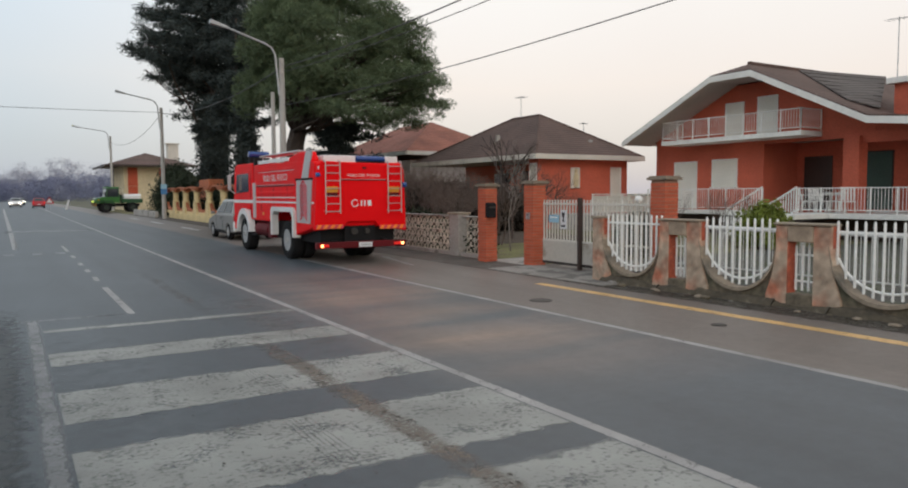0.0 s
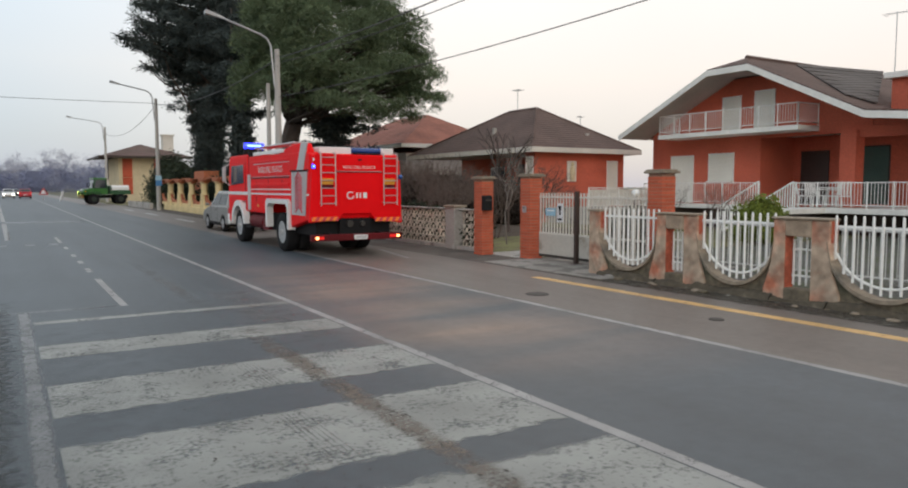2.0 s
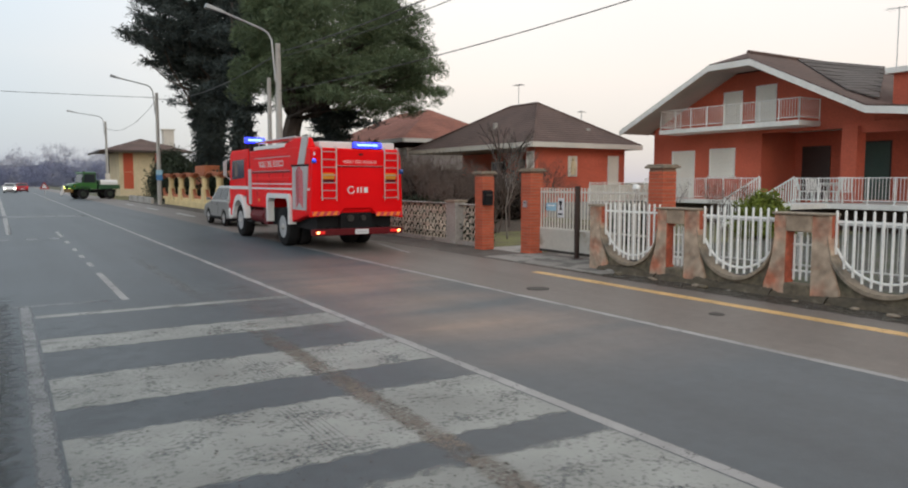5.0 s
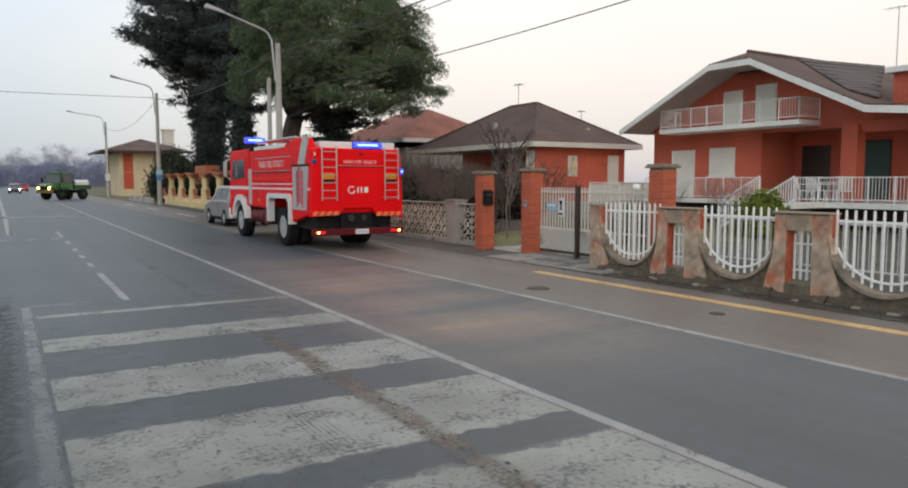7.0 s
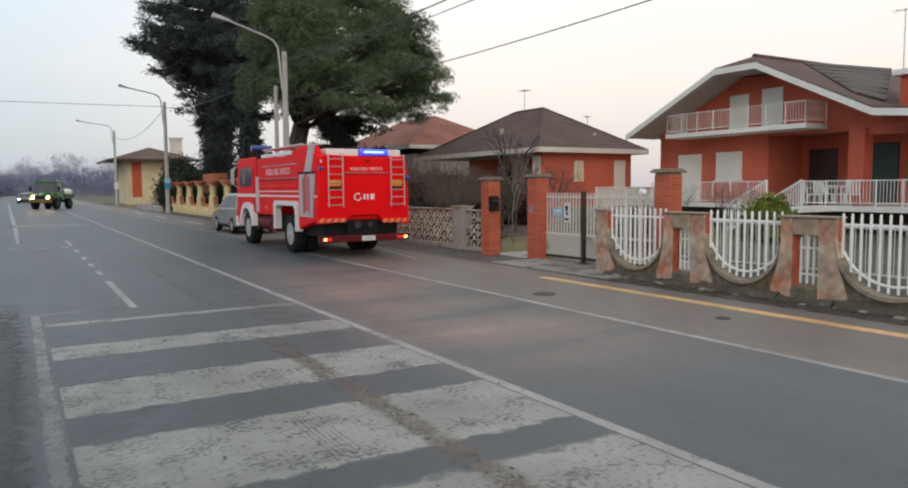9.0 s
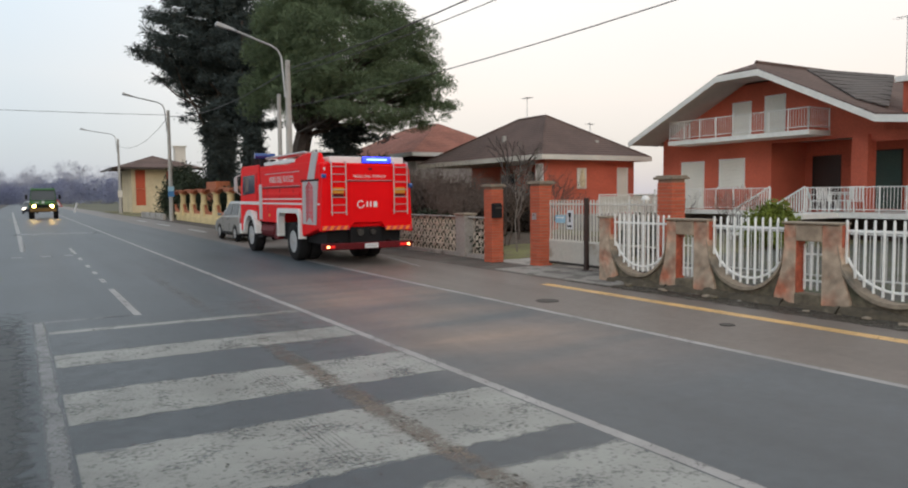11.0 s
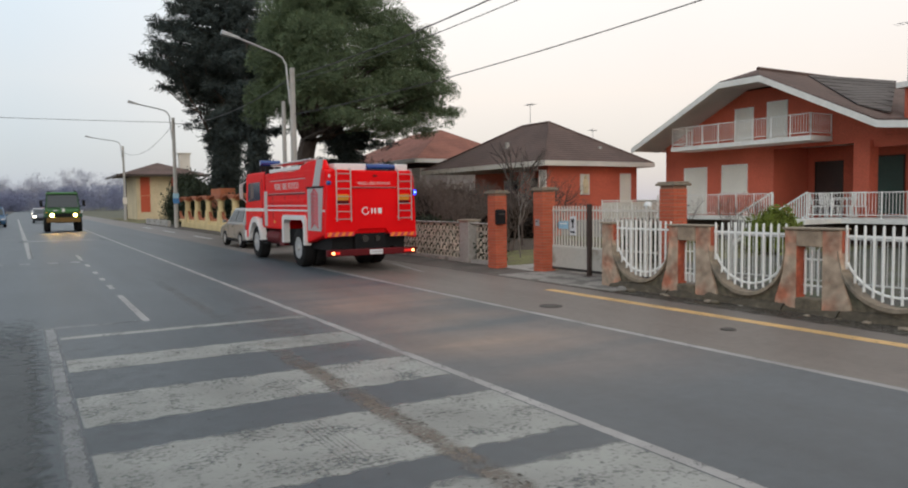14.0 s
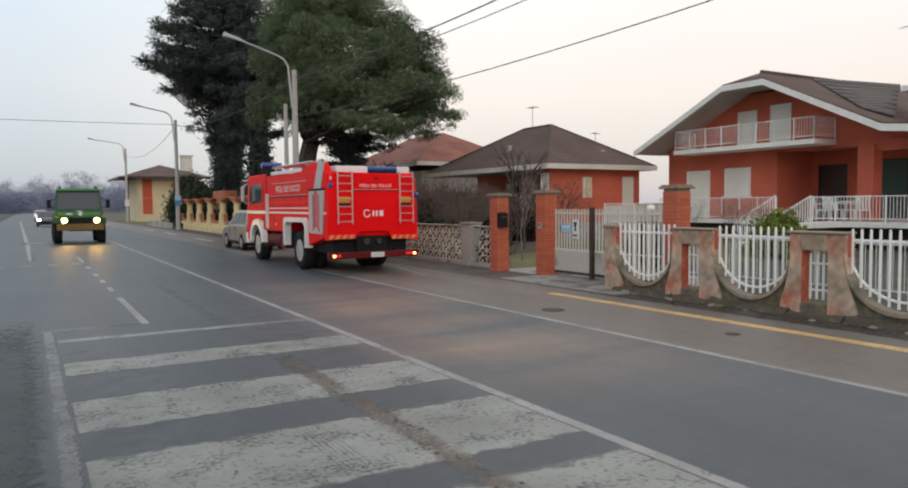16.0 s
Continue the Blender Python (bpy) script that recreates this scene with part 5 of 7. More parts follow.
boxpart("plate", (9.70, 10.14, 58.78, 58.81, 1.85, 2.25), M_SIGN_BLUE, ps)
boxpart("upper_plate", (9.70, 10.14, 58.78, 58.81, 2.27, 2.62), M_SIGN_PALE, ps)


def wire(a, b, sag, r, label):
    bm = B()
    a, b = Vector(a), Vector(b)
    pts = []
    for i in range(19):
        u = i / 18
        p = a.lerp(b, u)
        p.z -= sag * 4 * u * (1 - u)
        pts.append(p)
    tube(bm, pts, r, 5)
    solid("overhead_wire", bm, M_WIRE, label, "wire", "overhead wires")


wire((10.25, 31.0, 7.25), (10.9, -6, 8.25), 0.75, 0.020, "thick dark overhead cable")
wire((10.3, 31.0, 7.05), (11.2, -6, 7.95), 0.75, 0.013, "thin dark overhead cable")
wire((10.2, 31.0, 5.6), (16.0, -6.2, 8.15), 0.75, 0.016, "dark overhead cable to the pole")
wire((9.93, 59, 8.0), (-45, 70, 10.0), 0.5, 0.018, "thin overhead wire across the road")
wire((9.93, 59, 7.9), (10.2, 94.4, 8.0), 1.1, 0.016, "sagging overhead wire between poles")
wire((10.2, 31.4, 7.2), (9.93, 58.8, 7.9), 0.6, 0.025, "overhead wire between the lamp poles")
bm = B()
rod(bm, (12.5, -6, 0), (12.5, -6, 8.6), 0.17, 0.12, 10)
rod(bm, (10.5, -6, 8.15), (16.2, -6.3, 8.15), 0.07, 0.07, 6)
solid("wire_pole", bm, M_POLE, "concrete pole carrying the overhead cables", "pole")
gl = thing("globe_lamp", (14, 13.87, 0), "white globe garden lamp on a thin post", "garden lamp")
bm = B()
rod(bm, (14, 13.87, 0), (14, 13.87, 1.48), 0.035, 0.03, 8)
part("post", bm, M_IRON, gl)
bm = B()
bmesh.ops.create_uvsphere(bm, u_segments=14, v_segments=10, radius=0.11)
bmesh.ops.translate(bm, vec=(14, 13.87, 1.57), verts=bm.verts)
part("globe", bm, M_GLOBE, gl, smooth=True)
# inner garden fence behind the front fence
inner = thing("inner_fence", (13.5, 12, 0), "low grey metal fence inside the yard", "fence")
railing("rail", inner, 13.2, 3.0, 12.5, 0.0, 0.95, "thin grey bars", "y", 0.10, 1.8, M_INNER)


# ---------------------------------------------------------------- plants
def tufts(centres, spread, per, blade, width, rng, flat=0.6, droop=0.0):
    """Thin leaf blades scattered round centres: verts and faces as arrays."""
    c = np.repeat(np.asarray(centres, float), per, axis=0)
    n = len(c)
    off = rng.normal(size=(n, 3)) * np.repeat(np.asarray(spread, float).reshape(-1, 1) * np.ones((len(centres), 1)), per, axis=0) * 0.5
    off[:, 2] *= flat
    p = c + off
    d = rng.normal(size=(n, 3))
    d[:, 2] = d[:, 2] * 0.7 + 0.35 - droop
    d /= np.linalg.norm(d, axis=1)[:, None]
    s = np.cross(d, rng.normal(size=(n, 3)))
    s /= np.linalg.norm(s, axis=1)[:, None] + 1e-9
    ln = blade * rng.uniform(0.6, 1.3, (n, 1))
    w = width * rng.uniform(0.7, 1.3, (n, 1))
    v = np.stack([p - s * w, p + s * w, p + d * ln + s * w * 0.5, p + d * ln - s * w * 0.5], axis=1).reshape(-1, 3)
    return v, [(4 * i, 4 * i + 1, 4 * i + 2, 4 * i + 3) for i in range(n)]


def limb(bm, a, b, r0, r1, rng, bends=4, wander=0.12):
    a, b = Vector(a), Vector(b)
    pts = [a]
    ln = (b - a).length
    for i in range(1, bends):
        u = i / bends
        pts.append(a.lerp(b, u) + Vector((rng.uniform(-1, 1), rng.uniform(-1, 1), rng.uniform(-0.6, 0.8))) * wander * ln * 0.5)
    pts.append(b)
    for i in range(bends):
        rod(bm, pts[i], pts[i + 1], r0 + (r1 - r0) * i / bends, r0 + (r1 - r0) * (i + 1) / bends, 7, False)
    return pts


def blades(p, d, blade, width, rng):
    """Thin needles at points p along directions d."""
    n = len(p)
    d = d / (np.linalg.norm(d, axis=1)[:, None] + 1e-9)
    s = np.cross(d, rng.normal(size=(n, 3)))
    s /= np.linalg.norm(s, axis=1)[:, None] + 1e-9
    ln = blade * rng.uniform(0.6, 1.3, (n, 1))
    w = width * rng.uniform(0.7, 1.3, (n, 1))
    v = np.stack([p - s * w, p + s * w, p + d * ln + s * w * 0.5, p + d * ln - s * w * 0.5], axis=1).reshape(-1, 3)
    return v, [(4 * i, 4 * i + 1, 4 * i + 2, 4 * i + 3) for i in range(n)]


def cushions(centres, sizes, per, blade, width, rng, flat=0.75):
    """Rounded pads of needles that stand out from each pad's upper shell."""
    c = np.repeat(np.asarray(centres, float), per, axis=0)
    r = np.repeat(np.asarray(sizes, float), per)[:, None]
    n = len(c)
    d = rng.normal(size=(n, 3))
    d[:, 2] = d[:, 2] * 0.8 + 0.35
    d /= np.linalg.norm(d, axis=1)[:, None]
    p = c + d * r * (1 - 0.55 * rng.random((n, 1)) ** 2) * np.array((1, 1, flat))
    return blades(p, d + rng.normal(size=(n, 3)) * 0.45 + np.array((0, 0, 0.3)), blade, width, rng)


def lean_off(c):
    """The crown is one-sided: its half towards the cedar is stunted."""
    u, w = c[0] * 0.94 - c[1] * 0.34, c[0] * 0.34 + c[1] * 0.94
    u *= 0.44 if u < 0 else 1.02
    return (u * 0.94 + w * 0.34, -u * 0.34 + w * 0.94, c[2])


def umbrella_pine(x, y):
    rng, nr = random.Random(11), np.random.default_rng(11)
    t = thing("umbrella_pine", (x, y, 0), "large dark green umbrella pine with a broad dense crown", "tree", "tall garden conifers")
    bm = B()
    limb(bm, (-1.0, 0, 0), (-0.6, 0.2, 6.5), 0.62, 0.42, rng, 5, 0.05)
    centres, sizes = [], []

    def pad(c, size, count):
        c = Vector(lean_off(c))
        for k in range(count):
            d = Vector((rng.gauss(0, 1), rng.gauss(0, 1), rng.gauss(0.35, 0.7))).normalized()
            centres.append(tuple(c + Vector((d.x, d.y, d.z * 0.7)) * size * 0.8))
            sizes.append(size * rng.uniform(0.38, 0.55))
        return c

    # the dome of cushions
    for i in range(175):
        up = 1 - (i + rng.random()) / 175
        a = i * 2.39996 + rng.uniform(-0.3, 0.3)
        swell = 1 + 0.06 * math.sin(3 * a + 5 * up) + 0.05 * math.sin(5 * a - 7 * up)
        rr = 6.3 * math.sqrt(1 - up * up) * swell * rng.uniform(0.9, 1.04)
        size = rng.choice((0.6, 0.8, 1.0, 1.3, 1.55)) * rng.uniform(0.9, 1.1) * (0.72 + 0.3 * up)
        c = pad((rr * math.cos(a), rr * math.sin(a), 7.4 + rng.uniform(-0.5, 0.4) + 6.4 * up ** 1.15 * swell - 0.5 * size), size, 13 if size > 0.9 else 9)
        if i % 4 == 0:
            limb(bm, (-0.7, 0.2, rng.uniform(5.2, 6.6)), c, 0.15, 0.04, rng, 4, 0.16)
    # loose shade needles inside
    for i in range(90):
        a, rr = rng.uniform(0, 2 * math.pi), 5.6 * math.sqrt(rng.random())
        pad((rr * math.cos(a), rr * math.sin(a), 8.7 + max(0.3, 4.2 * (1 - (rr / 6) ** 2)) * rng.random()), 1.0, 3)
    # flat layers below, with gaps, each on its limb
    for i in range(70):
        a, rr = i * 2.39996, rng.uniform(2.6, 7.0) if i < 36 else rng.uniform(5.6, 7.2)
        if 0.94 * math.cos(a) - 0.34 * math.sin(a) < -0.35:
            continue
        z = rng.choice((5.7, 6.2, 6.7, 7.2, 7.6)) + rng.uniform(-0.2, 0.2)
        c = Vector(lean_off((rr * math.cos(a), rr * math.sin(a), z)))
        if i % 3:
            limb(bm, (-0.75, 0.2, rng.uniform(4.8, 6.4)), c, 0.08, 0.02, rng, 4, 0.18)
        for k in range(8):
            centres.append((c.x + rng.gauss(0, 0.6), c.y + rng.gauss(0, 0.6), c.z + rng.gauss(0.08, 0.17)))
            sizes.append(rng.uniform(0.25, 0.5))
    bmesh.ops.translate(bm, vec=(x, y, 0), verts=bm.verts)
    part("trunk", bm, M_BARK, t)
    v, f = cushions(centres, sizes, 150, 0.13, 0.017, nr)
    fast_mesh("crown", v, f, M_NEEDLE, t, kind="stuff")
    return t


def layered_conifer(name, x, y, high, low, near, far, count, size, label, seed):
    """A layered conifer: thin boughs round a straight stem, drooping at their ends."""
    rng, nr = random.Random(seed), np.random.default_rng(seed)
    t = thing(name, (x, y, 0), label, "tree", "tall garden conifers")
    bm = B()
    limb(bm, (0, 0, 0), (0, 0, high), 0.2, 0.06, rng, 5, 0.03)
    centres, sizes = [], []
    for i in range(count):
        z = rng.uniform(low, high - 0.1)
        a = rng.uniform(0, 2 * math.pi)
        reach = rng.uniform(near, far)
        tip = Vector((reach * math.cos(a), reach * math.sin(a), z + rng.uniform(-0.3, 0.3)))
        limb(bm, (0, 0, z - 0.2), tip, 0.05, 0.015, rng, 3, 0.08)
        for k in range(5):
            centres.append(tuple(Vector((0, 0, z - 0.2)).lerp(tip, 0.25 + 0.75 * k / 4)))
            sizes.append(size * rng.uniform(0.7, 1.3))
    bmesh.ops.translate(bm, vec=(x, y, 0), verts=bm.verts)
    part("trunk", bm, M_BARK, t)
    v, f = tufts(centres, sizes, 90, 0.26, 0.03, nr, 0.4, 0.3)
    fast_mesh("crown", v, f, M_CEDAR, t, kind="stuff")


def cedar(x, y):
    rng, nr = random.Random(5), np.random.default_rng(5)
    t = thing("cedar_tree", (x, y, 0), "tall blackish cedar with ragged drooping branches", "tree", "tall garden conifers")
    bm = B()
    limb(bm, (0, 0, 0), (0, 0, 22), 0.7, 0.15, rng, 8, 0.02)
    centres, sizes = [], []
    heights = (5.0, 6.4, 7.4, 8.4, 9.6, 10.8, 11.6, 12.6, 13.7, 14.8, 16.7, 18.3, 21.5)
    reaches = (1.5, 1.8, 3.4, 2.8, 3.4, 4.6, 5.8, 6.7, 6.5, 5.2, 4.2, 3.3, 1.0)

    def bough(z, a, reach, first, droop):
        """A bough rising a little, with curtains of needles hanging from its outer length."""
        tip = Vector((reach * math.cos(a), reach * math.sin(a), z + rng.uniform(-0.2, 0.5)))
        root = Vector((0, 0, z - 0.12 * reach - 0.4))
        limb(bm, root, tip, 0.09, 0.02, rng, 4, 0.07)
        n = max(4, round(reach * (1 - first) * 2.6))
        side = Vector((-math.sin(a), math.cos(a), 0))
        for k in range(n):
            u = first + (1 - first) * k / (n - 1)
            p = root.lerp(tip, u)
            w = 0.75 * math.sin(math.pi * min(1.0, 0.25 + 0.7 * u))
            for j in range(2):
                q = p + side * rng.uniform(-w, w)
                centres.append((q.x, q.y, q.z + rng.uniform(-droop, 0.1)))
                sizes.append(rng.uniform(0.28, 0.62))

    for i in range(132):
        z = 10.6 + 10.4 * ((i + rng.random()) / 132) ** 1.2
        bough(z, i * 2.39996, float(np.interp(z, heights, reaches)) * rng.uniform(0.7, 1.06), 0.3, 0.45)
    for i in range(19):
        z = 6.2 + 4.4 * (i + rng.random()) / 19
        bough(z, i * 2.39996 + 2.6, float(np.interp(z, heights, reaches)) * rng.uniform(0.5, 1.05), 0.35, 0.6)
    # bare limbs that carry the low outer boughs
    for i in range(13):
        a = i * 2.39996
        limb(bm, (0, 0, rng.uniform(6.6, 8.6)), (5.0 * math.cos(a), 5.0 * math.sin(a), rng.uniform(10.7, 12.2)), 0.09, 0.03, rng, 5, 0.14)
    # dark sleeve of ivy on the lower trunk
    for i in range(560):
        z = 0.4 + 8.4 * rng.random()
        a = rng.uniform(0, 2 * math.pi)
        r = 0.62 + 0.3 * (z / 8.8) ** 2
        centres.append((r * math.cos(a), r * math.sin(a), z))
        sizes.append(rng.uniform(0.4, 0.75))
    bmesh.ops.translate(bm, vec=(x, y, 0), verts=bm.verts)
    part("trunk", bm, M_BARK, t)
    v, f = tufts(centres, sizes, 62, 0.30, 0.026, nr, 0.5, 0.55)
    fast_mesh("crown", v, f, M_CEDAR, t, kind="stuff")
    return t


umbrella_pine(14.2, 39.0)
layered_conifer("dark_conifer", 17.4, 42.5, 6.3, 2.6, 1.2, 2.6, 46, 0.5, "blackish layered conifer behind the garden wall", 15)
layered_conifer("slim_conifer", 13.3, 50.0, 13.5, 6.4, 0.9, 2.5, 46, 0.45, "slim ragged dark conifer between the two great trees", 16)
cedar(13.65, 58.5)


def leafy_bush(name, x, y, rx, ry, h, material, label, n, blade, seed, z0=0.0, clump=0.0):
    rng, nr = random.Random(seed), np.random.default_rng(seed)
    t = thing(name, (x, y, z0), label, "bush")
    centres, sizes = [], []
    bm = B()
    for i in range(n):
        a, u = rng.uniform(0, 2 * math.pi), math.sqrt(rng.random())
        z = h * (0.15 + 0.85 * rng.random() * math.sqrt(max(0.05, 1 - u * u)))
        centres.append((rx * u * math.cos(a), ry * u * math.sin(a), z))
        sizes.append((clump or h * 0.2) * rng.uniform(0.7, 1.3))
    for i in range(9):
        cx, cy, cz = centres[i]
        rod(bm, (cx * 0.1, cy * 0.1, 0), (cx * 0.8, cy * 0.8, cz * 0.85), 0.03, 0.012, 5)
    bmesh.ops.translate(bm, vec=(x, y, z0), verts=bm.verts)
    part("stems", bm, M_BARK, t)
    v, f = tufts(centres, sizes, 70, blade, blade * 0.28, nr, 0.9)
    v[:, 2] = np.maximum(v[:, 2], 0.02)
    fast_mesh("leaves", v, f, material, t, kind="stuff")
    return t


leafy_bush("evergreen_bush", 13.5, 72.5, 1.6, 3.2, 4.4, M_HEDGE, "dark clipped evergreen beside the cream fence", 420, 0.2, 3)
leafy_bush("evergreen_bush", 12.6, 64.5, 1.3, 2.2, 3.2, M_HEDGE, "dark evergreen bush behind the low wall", 110, 0.24, 4)
leafy_bush("evergreen_bush", 14.5, 66, 1.6, 2.0, 3.4, M_HEDGE, "dark evergreen bush below the cedar", 120, 0.24, 14)
leafy_bush("dark_hedge", 12.3, 51.0, 0.7, 11.0, 2.3, M_HEDGE, "dark hedge behind the cream ornate fence", 420, 0.2, 23)
# three hedges added as dark backing for the pierced blocks
leafy_bush("low_hedge", 11.55, 21.9, 0.32, 3.5, 1.12, M_HEDGE, "low dark hedge added as backing to darken the block wall's holes", 330, 0.13, 17)
leafy_bush("low_hedge", 11.55, 28.0, 0.32, 4.6, 1.12, M_HEDGE, "low dark hedge added as backing to darken the block wall's holes", 330, 0.13, 18)
leafy_bush("low_hedge", 11.2, 17.05, 0.08, 0.34, 0.98, M_HEDGE, "short dark hedge added to darken the holes of the wall panel", 46, 0.10, 19)
leafy_bush("brown_thicket", 17.2, 30.5, 1.3, 5.0, 2.1, M_THICKET, "dense dark brown leafless thicket before the porch", 330, 0.2, 61)
leafy_bush("brown_thicket", 14.0, 27.0, 1.0, 4.0, 1.9, M_THICKET, "dark brown undergrowth behind the block wall", 260, 0.2, 62)
leafy_bush("brown_thicket", 20.6, 28.6, 1.0, 1.4, 1.9, M_THICKET, "dark brown undergrowth behind the garden entrance", 150, 0.17, 63)
leafy_bush("ivy_clad_trunk", 13.2, 48.0, 0.42, 0.42, 9.0, M_CEDAR, "slim dark ivy-clad trunk between the tall conifers", 260, 0.2, 64, clump=0.5)
leafy_bush("dark_shrub", 14.9, 14.75, 0.5, 0.8, 1.05, M_HEDGE, "dark green shrub behind the driveway gate", 120, 0.1, 24)
leafy_bush("garden_bush", 20.0, 14.5, 0.62, 0.68, 1.38, M_BUSH, "round yellow-green garden bush in the yard", 150, 0.11, 6)


def bare_tree(name, x, y, height, label, seed, r=0.12, spread=0.5, depth=5, lean=(0, 0), material=M_TWIG, first=0.32, stems=1):
    rng = random.Random(seed)
    t = thing(name, (x, y, 0), label, "tree" if stems == 1 else "bush")
    bm = B()

    def grow(a, d, ln, rad, k):
        b = a + d * ln
        mid = a.lerp(b, 0.5) + Vector((rng.uniform(-1, 1), rng.uniform(-1, 1), 0)) * ln * 0.07
        rod(bm, a, mid, rad, rad * 0.86, 5, False)
        rod(bm, mid, b, rad * 0.86, rad * 0.7, 5, False)
        if k == 0:
            return
        for i in range(rng.choice((2, 3, 3))):
            q = (d + Vector((rng.gauss(0, spread), rng.gauss(0, spread), rng.gauss(0.1, spread * 0.6)))).normalized()
            grow(b, q, ln * rng.uniform(0.6, 0.88), rad * 0.62, k - 1)

    for s in range(stems):
        d = Vector((lean[0] + rng.gauss(0, 0.25 * (stems > 1)), lean[1] + rng.gauss(0, 0.25 * (stems > 1)), 1)).normalized()
        grow(Vector((x + rng.uniform(-0.3, 0.3) * (stems > 1), y + rng.uniform(-0.6, 0.6) * (stems > 1), 0)), d, height * first, r, depth)
    part("stem", bm, material, t)
    return t


bare_tree("pollarded_tree", 15.4, 22.6, 4.6, "dark leafless pollarded tree in the garden", 21, 0.09, 0.36, 4, (0.05, -0.2), M_BARK, 0.26)
bare_tree("bare_sapling", 13.0, 18.2, 2.9, "pale leafless sapling in the garden", 22, 0.027, 0.3, 5, (0, 0.1), M_PALE_TWIG, 0.34)
for i, (x, y, s, hgt) in enumerate(((12.4, 21.5, 31, 2.3), (12.8, 24.0, 32, 2.5), (13.2, 26.5, 33, 2.7), (12.2, 19.6, 34, 2.0), (14.5, 24.5, 35, 2.8), (13.4, 29.5, 36, 2.8),
                                    (15.5, 27.0, 37, 2.9), (14.0, 21.0, 38, 2.3), (16.0, 30.0, 39, 3.0), (17.5, 27.5, 43, 2.8), (17.0, 33.0, 44, 3.0), (15.2, 19.5, 45, 2.4))):
    bare_tree("bare_shrub", x, y, hgt, "tangled brown leafless shrub behind the block wall", s, 0.032, 0.42, 5, (0, 0), M_TWIG, 0.3, 6)
for i, (x, y, s) in enumerate(((15.0, 27.5, 41), (16.5, 23.0, 42))):
    bare_tree("bare_tree", x, y, 2.7, "leafless brown garden tree", s, 0.06, 0.4, 5, (0, 0), M_TWIG, 0.3)
bare_tree("bare_shrub", 20.4, 16.4, 1.8, "reddish brown leafless shrub in the yard", 53, 0.02, 0.42, 5, (0, 0), M_TWIG, 0.3, 5)
bare_tree("bare_shrub", 24.6, 22.0, 1.7, "thin leafless shrub by the terrace", 51, 0.02, 0.4, 5, (0, 0), M_TWIG, 0.3, 4)
bare_tree("bare_tree", 34.0, 29.5, 4.5, "pale leafless tree between the houses", 52, 0.06, 0.4, 5, (0, 0), M_TWIG, 0.3)


# small far roadside things
bm = B()
rod(bm, (6.0, 106.0, 0.0), (6.35, 106.0, 1.25), 0.13, 0.13, 8)
solid("marker_post", bm, M_PLATE, "white leaning roadside marker post, far off", "post", bevel=0.01)
far_sign = thing("warning_triangle", (4.38, 112.0, 0), "small triangular road warning sign, far off", "sign")
bm = B()
rod(bm, (4.38, 112.05, 0), (4.38, 112.05, 1.5), 0.05, 0.05, 6)
part("post", bm, M_GALV, far_sign)
bm = B()
prism(bm, [(3.78, 0.75), (4.98, 0.75), (4.38, 1.75)], "y", 111.96, 112.0)
part("rim", bm, M_RED_CAR, far_sign, "red rim")
bm = B()
prism(bm, [(4.02, 0.89), (4.74, 0.89), (4.38, 1.49)], "y", 111.94, 111.965)
part("face", bm, M_PLATE, far_sign, "white face")

# distant woods, ridge and field edge
def far_woods(name, n, y0, y1, tall, material, seed, label):
    """Leafless trees in depth: fine upswept twigs round each one's stem."""
    rng, nr = random.Random(seed), np.random.default_rng(seed)
    centres, sizes = [], []
    for i in range(n):
        x = rng.uniform(-190, 240)
        y = rng.uniform(y0, y1)
        h = tall * (1 + 0.28 * math.sin(x * 0.045) + 0.2 * math.sin(x * 0.021 + 1) + rng.uniform(-0.2, 0.2))
        for k in range(9):
            u = rng.random()
            centres.append((x + rng.gauss(0, 1.9) * (1.1 - u * 0.6), y + rng.gauss(0, 1.6), h * u * 0.92))
            sizes.append(2.2)
    v, f = tufts(centres, sizes, 46, 1.1, 0.06, nr, 0.9, -0.4)
    v[:, 2] = np.maximum(v[:, 2], -0.03)
    fast_mesh(name, v, f, material, None, label, "stuff", "woods")


# the haze lies in the two wood colours, paler farther back
far_woods("far_woods", 480, 290, 330, 6.0, M_HAZED_WOOD, 8, "leafless woods painted with blue-grey haze at the end of the road")
far_woods("farther_woods", 520, 400, 470, 13.0, M_HAZED_WOOD_PALE, 9, "leafless woods painted pale with haze along the horizon")
bm = B()
xs = [-1100 + 55 * i for i in range(41)]
tops = [18 + 6 * math.sin(i * 0.37) + 4 * math.sin(i * 0.9 + 2) for i in range(41)]
for i in range(40):
    hexa(bm, [(xs[i], 1300, -1), (xs[i + 1], 1300, -1), (xs[i + 1], 1340, -1), (xs[i], 1340, -1), (xs[i], 1300, tops[i]), (xs[i + 1], 1300, tops[i + 1]), (xs[i + 1], 1340, tops[i + 1]), (xs[i], 1340, tops[i])])
solid("backdrop_hills", bm, M_HAZED_HILL, "low hills painted in blue haze on the horizon", "hills", kind="structure")


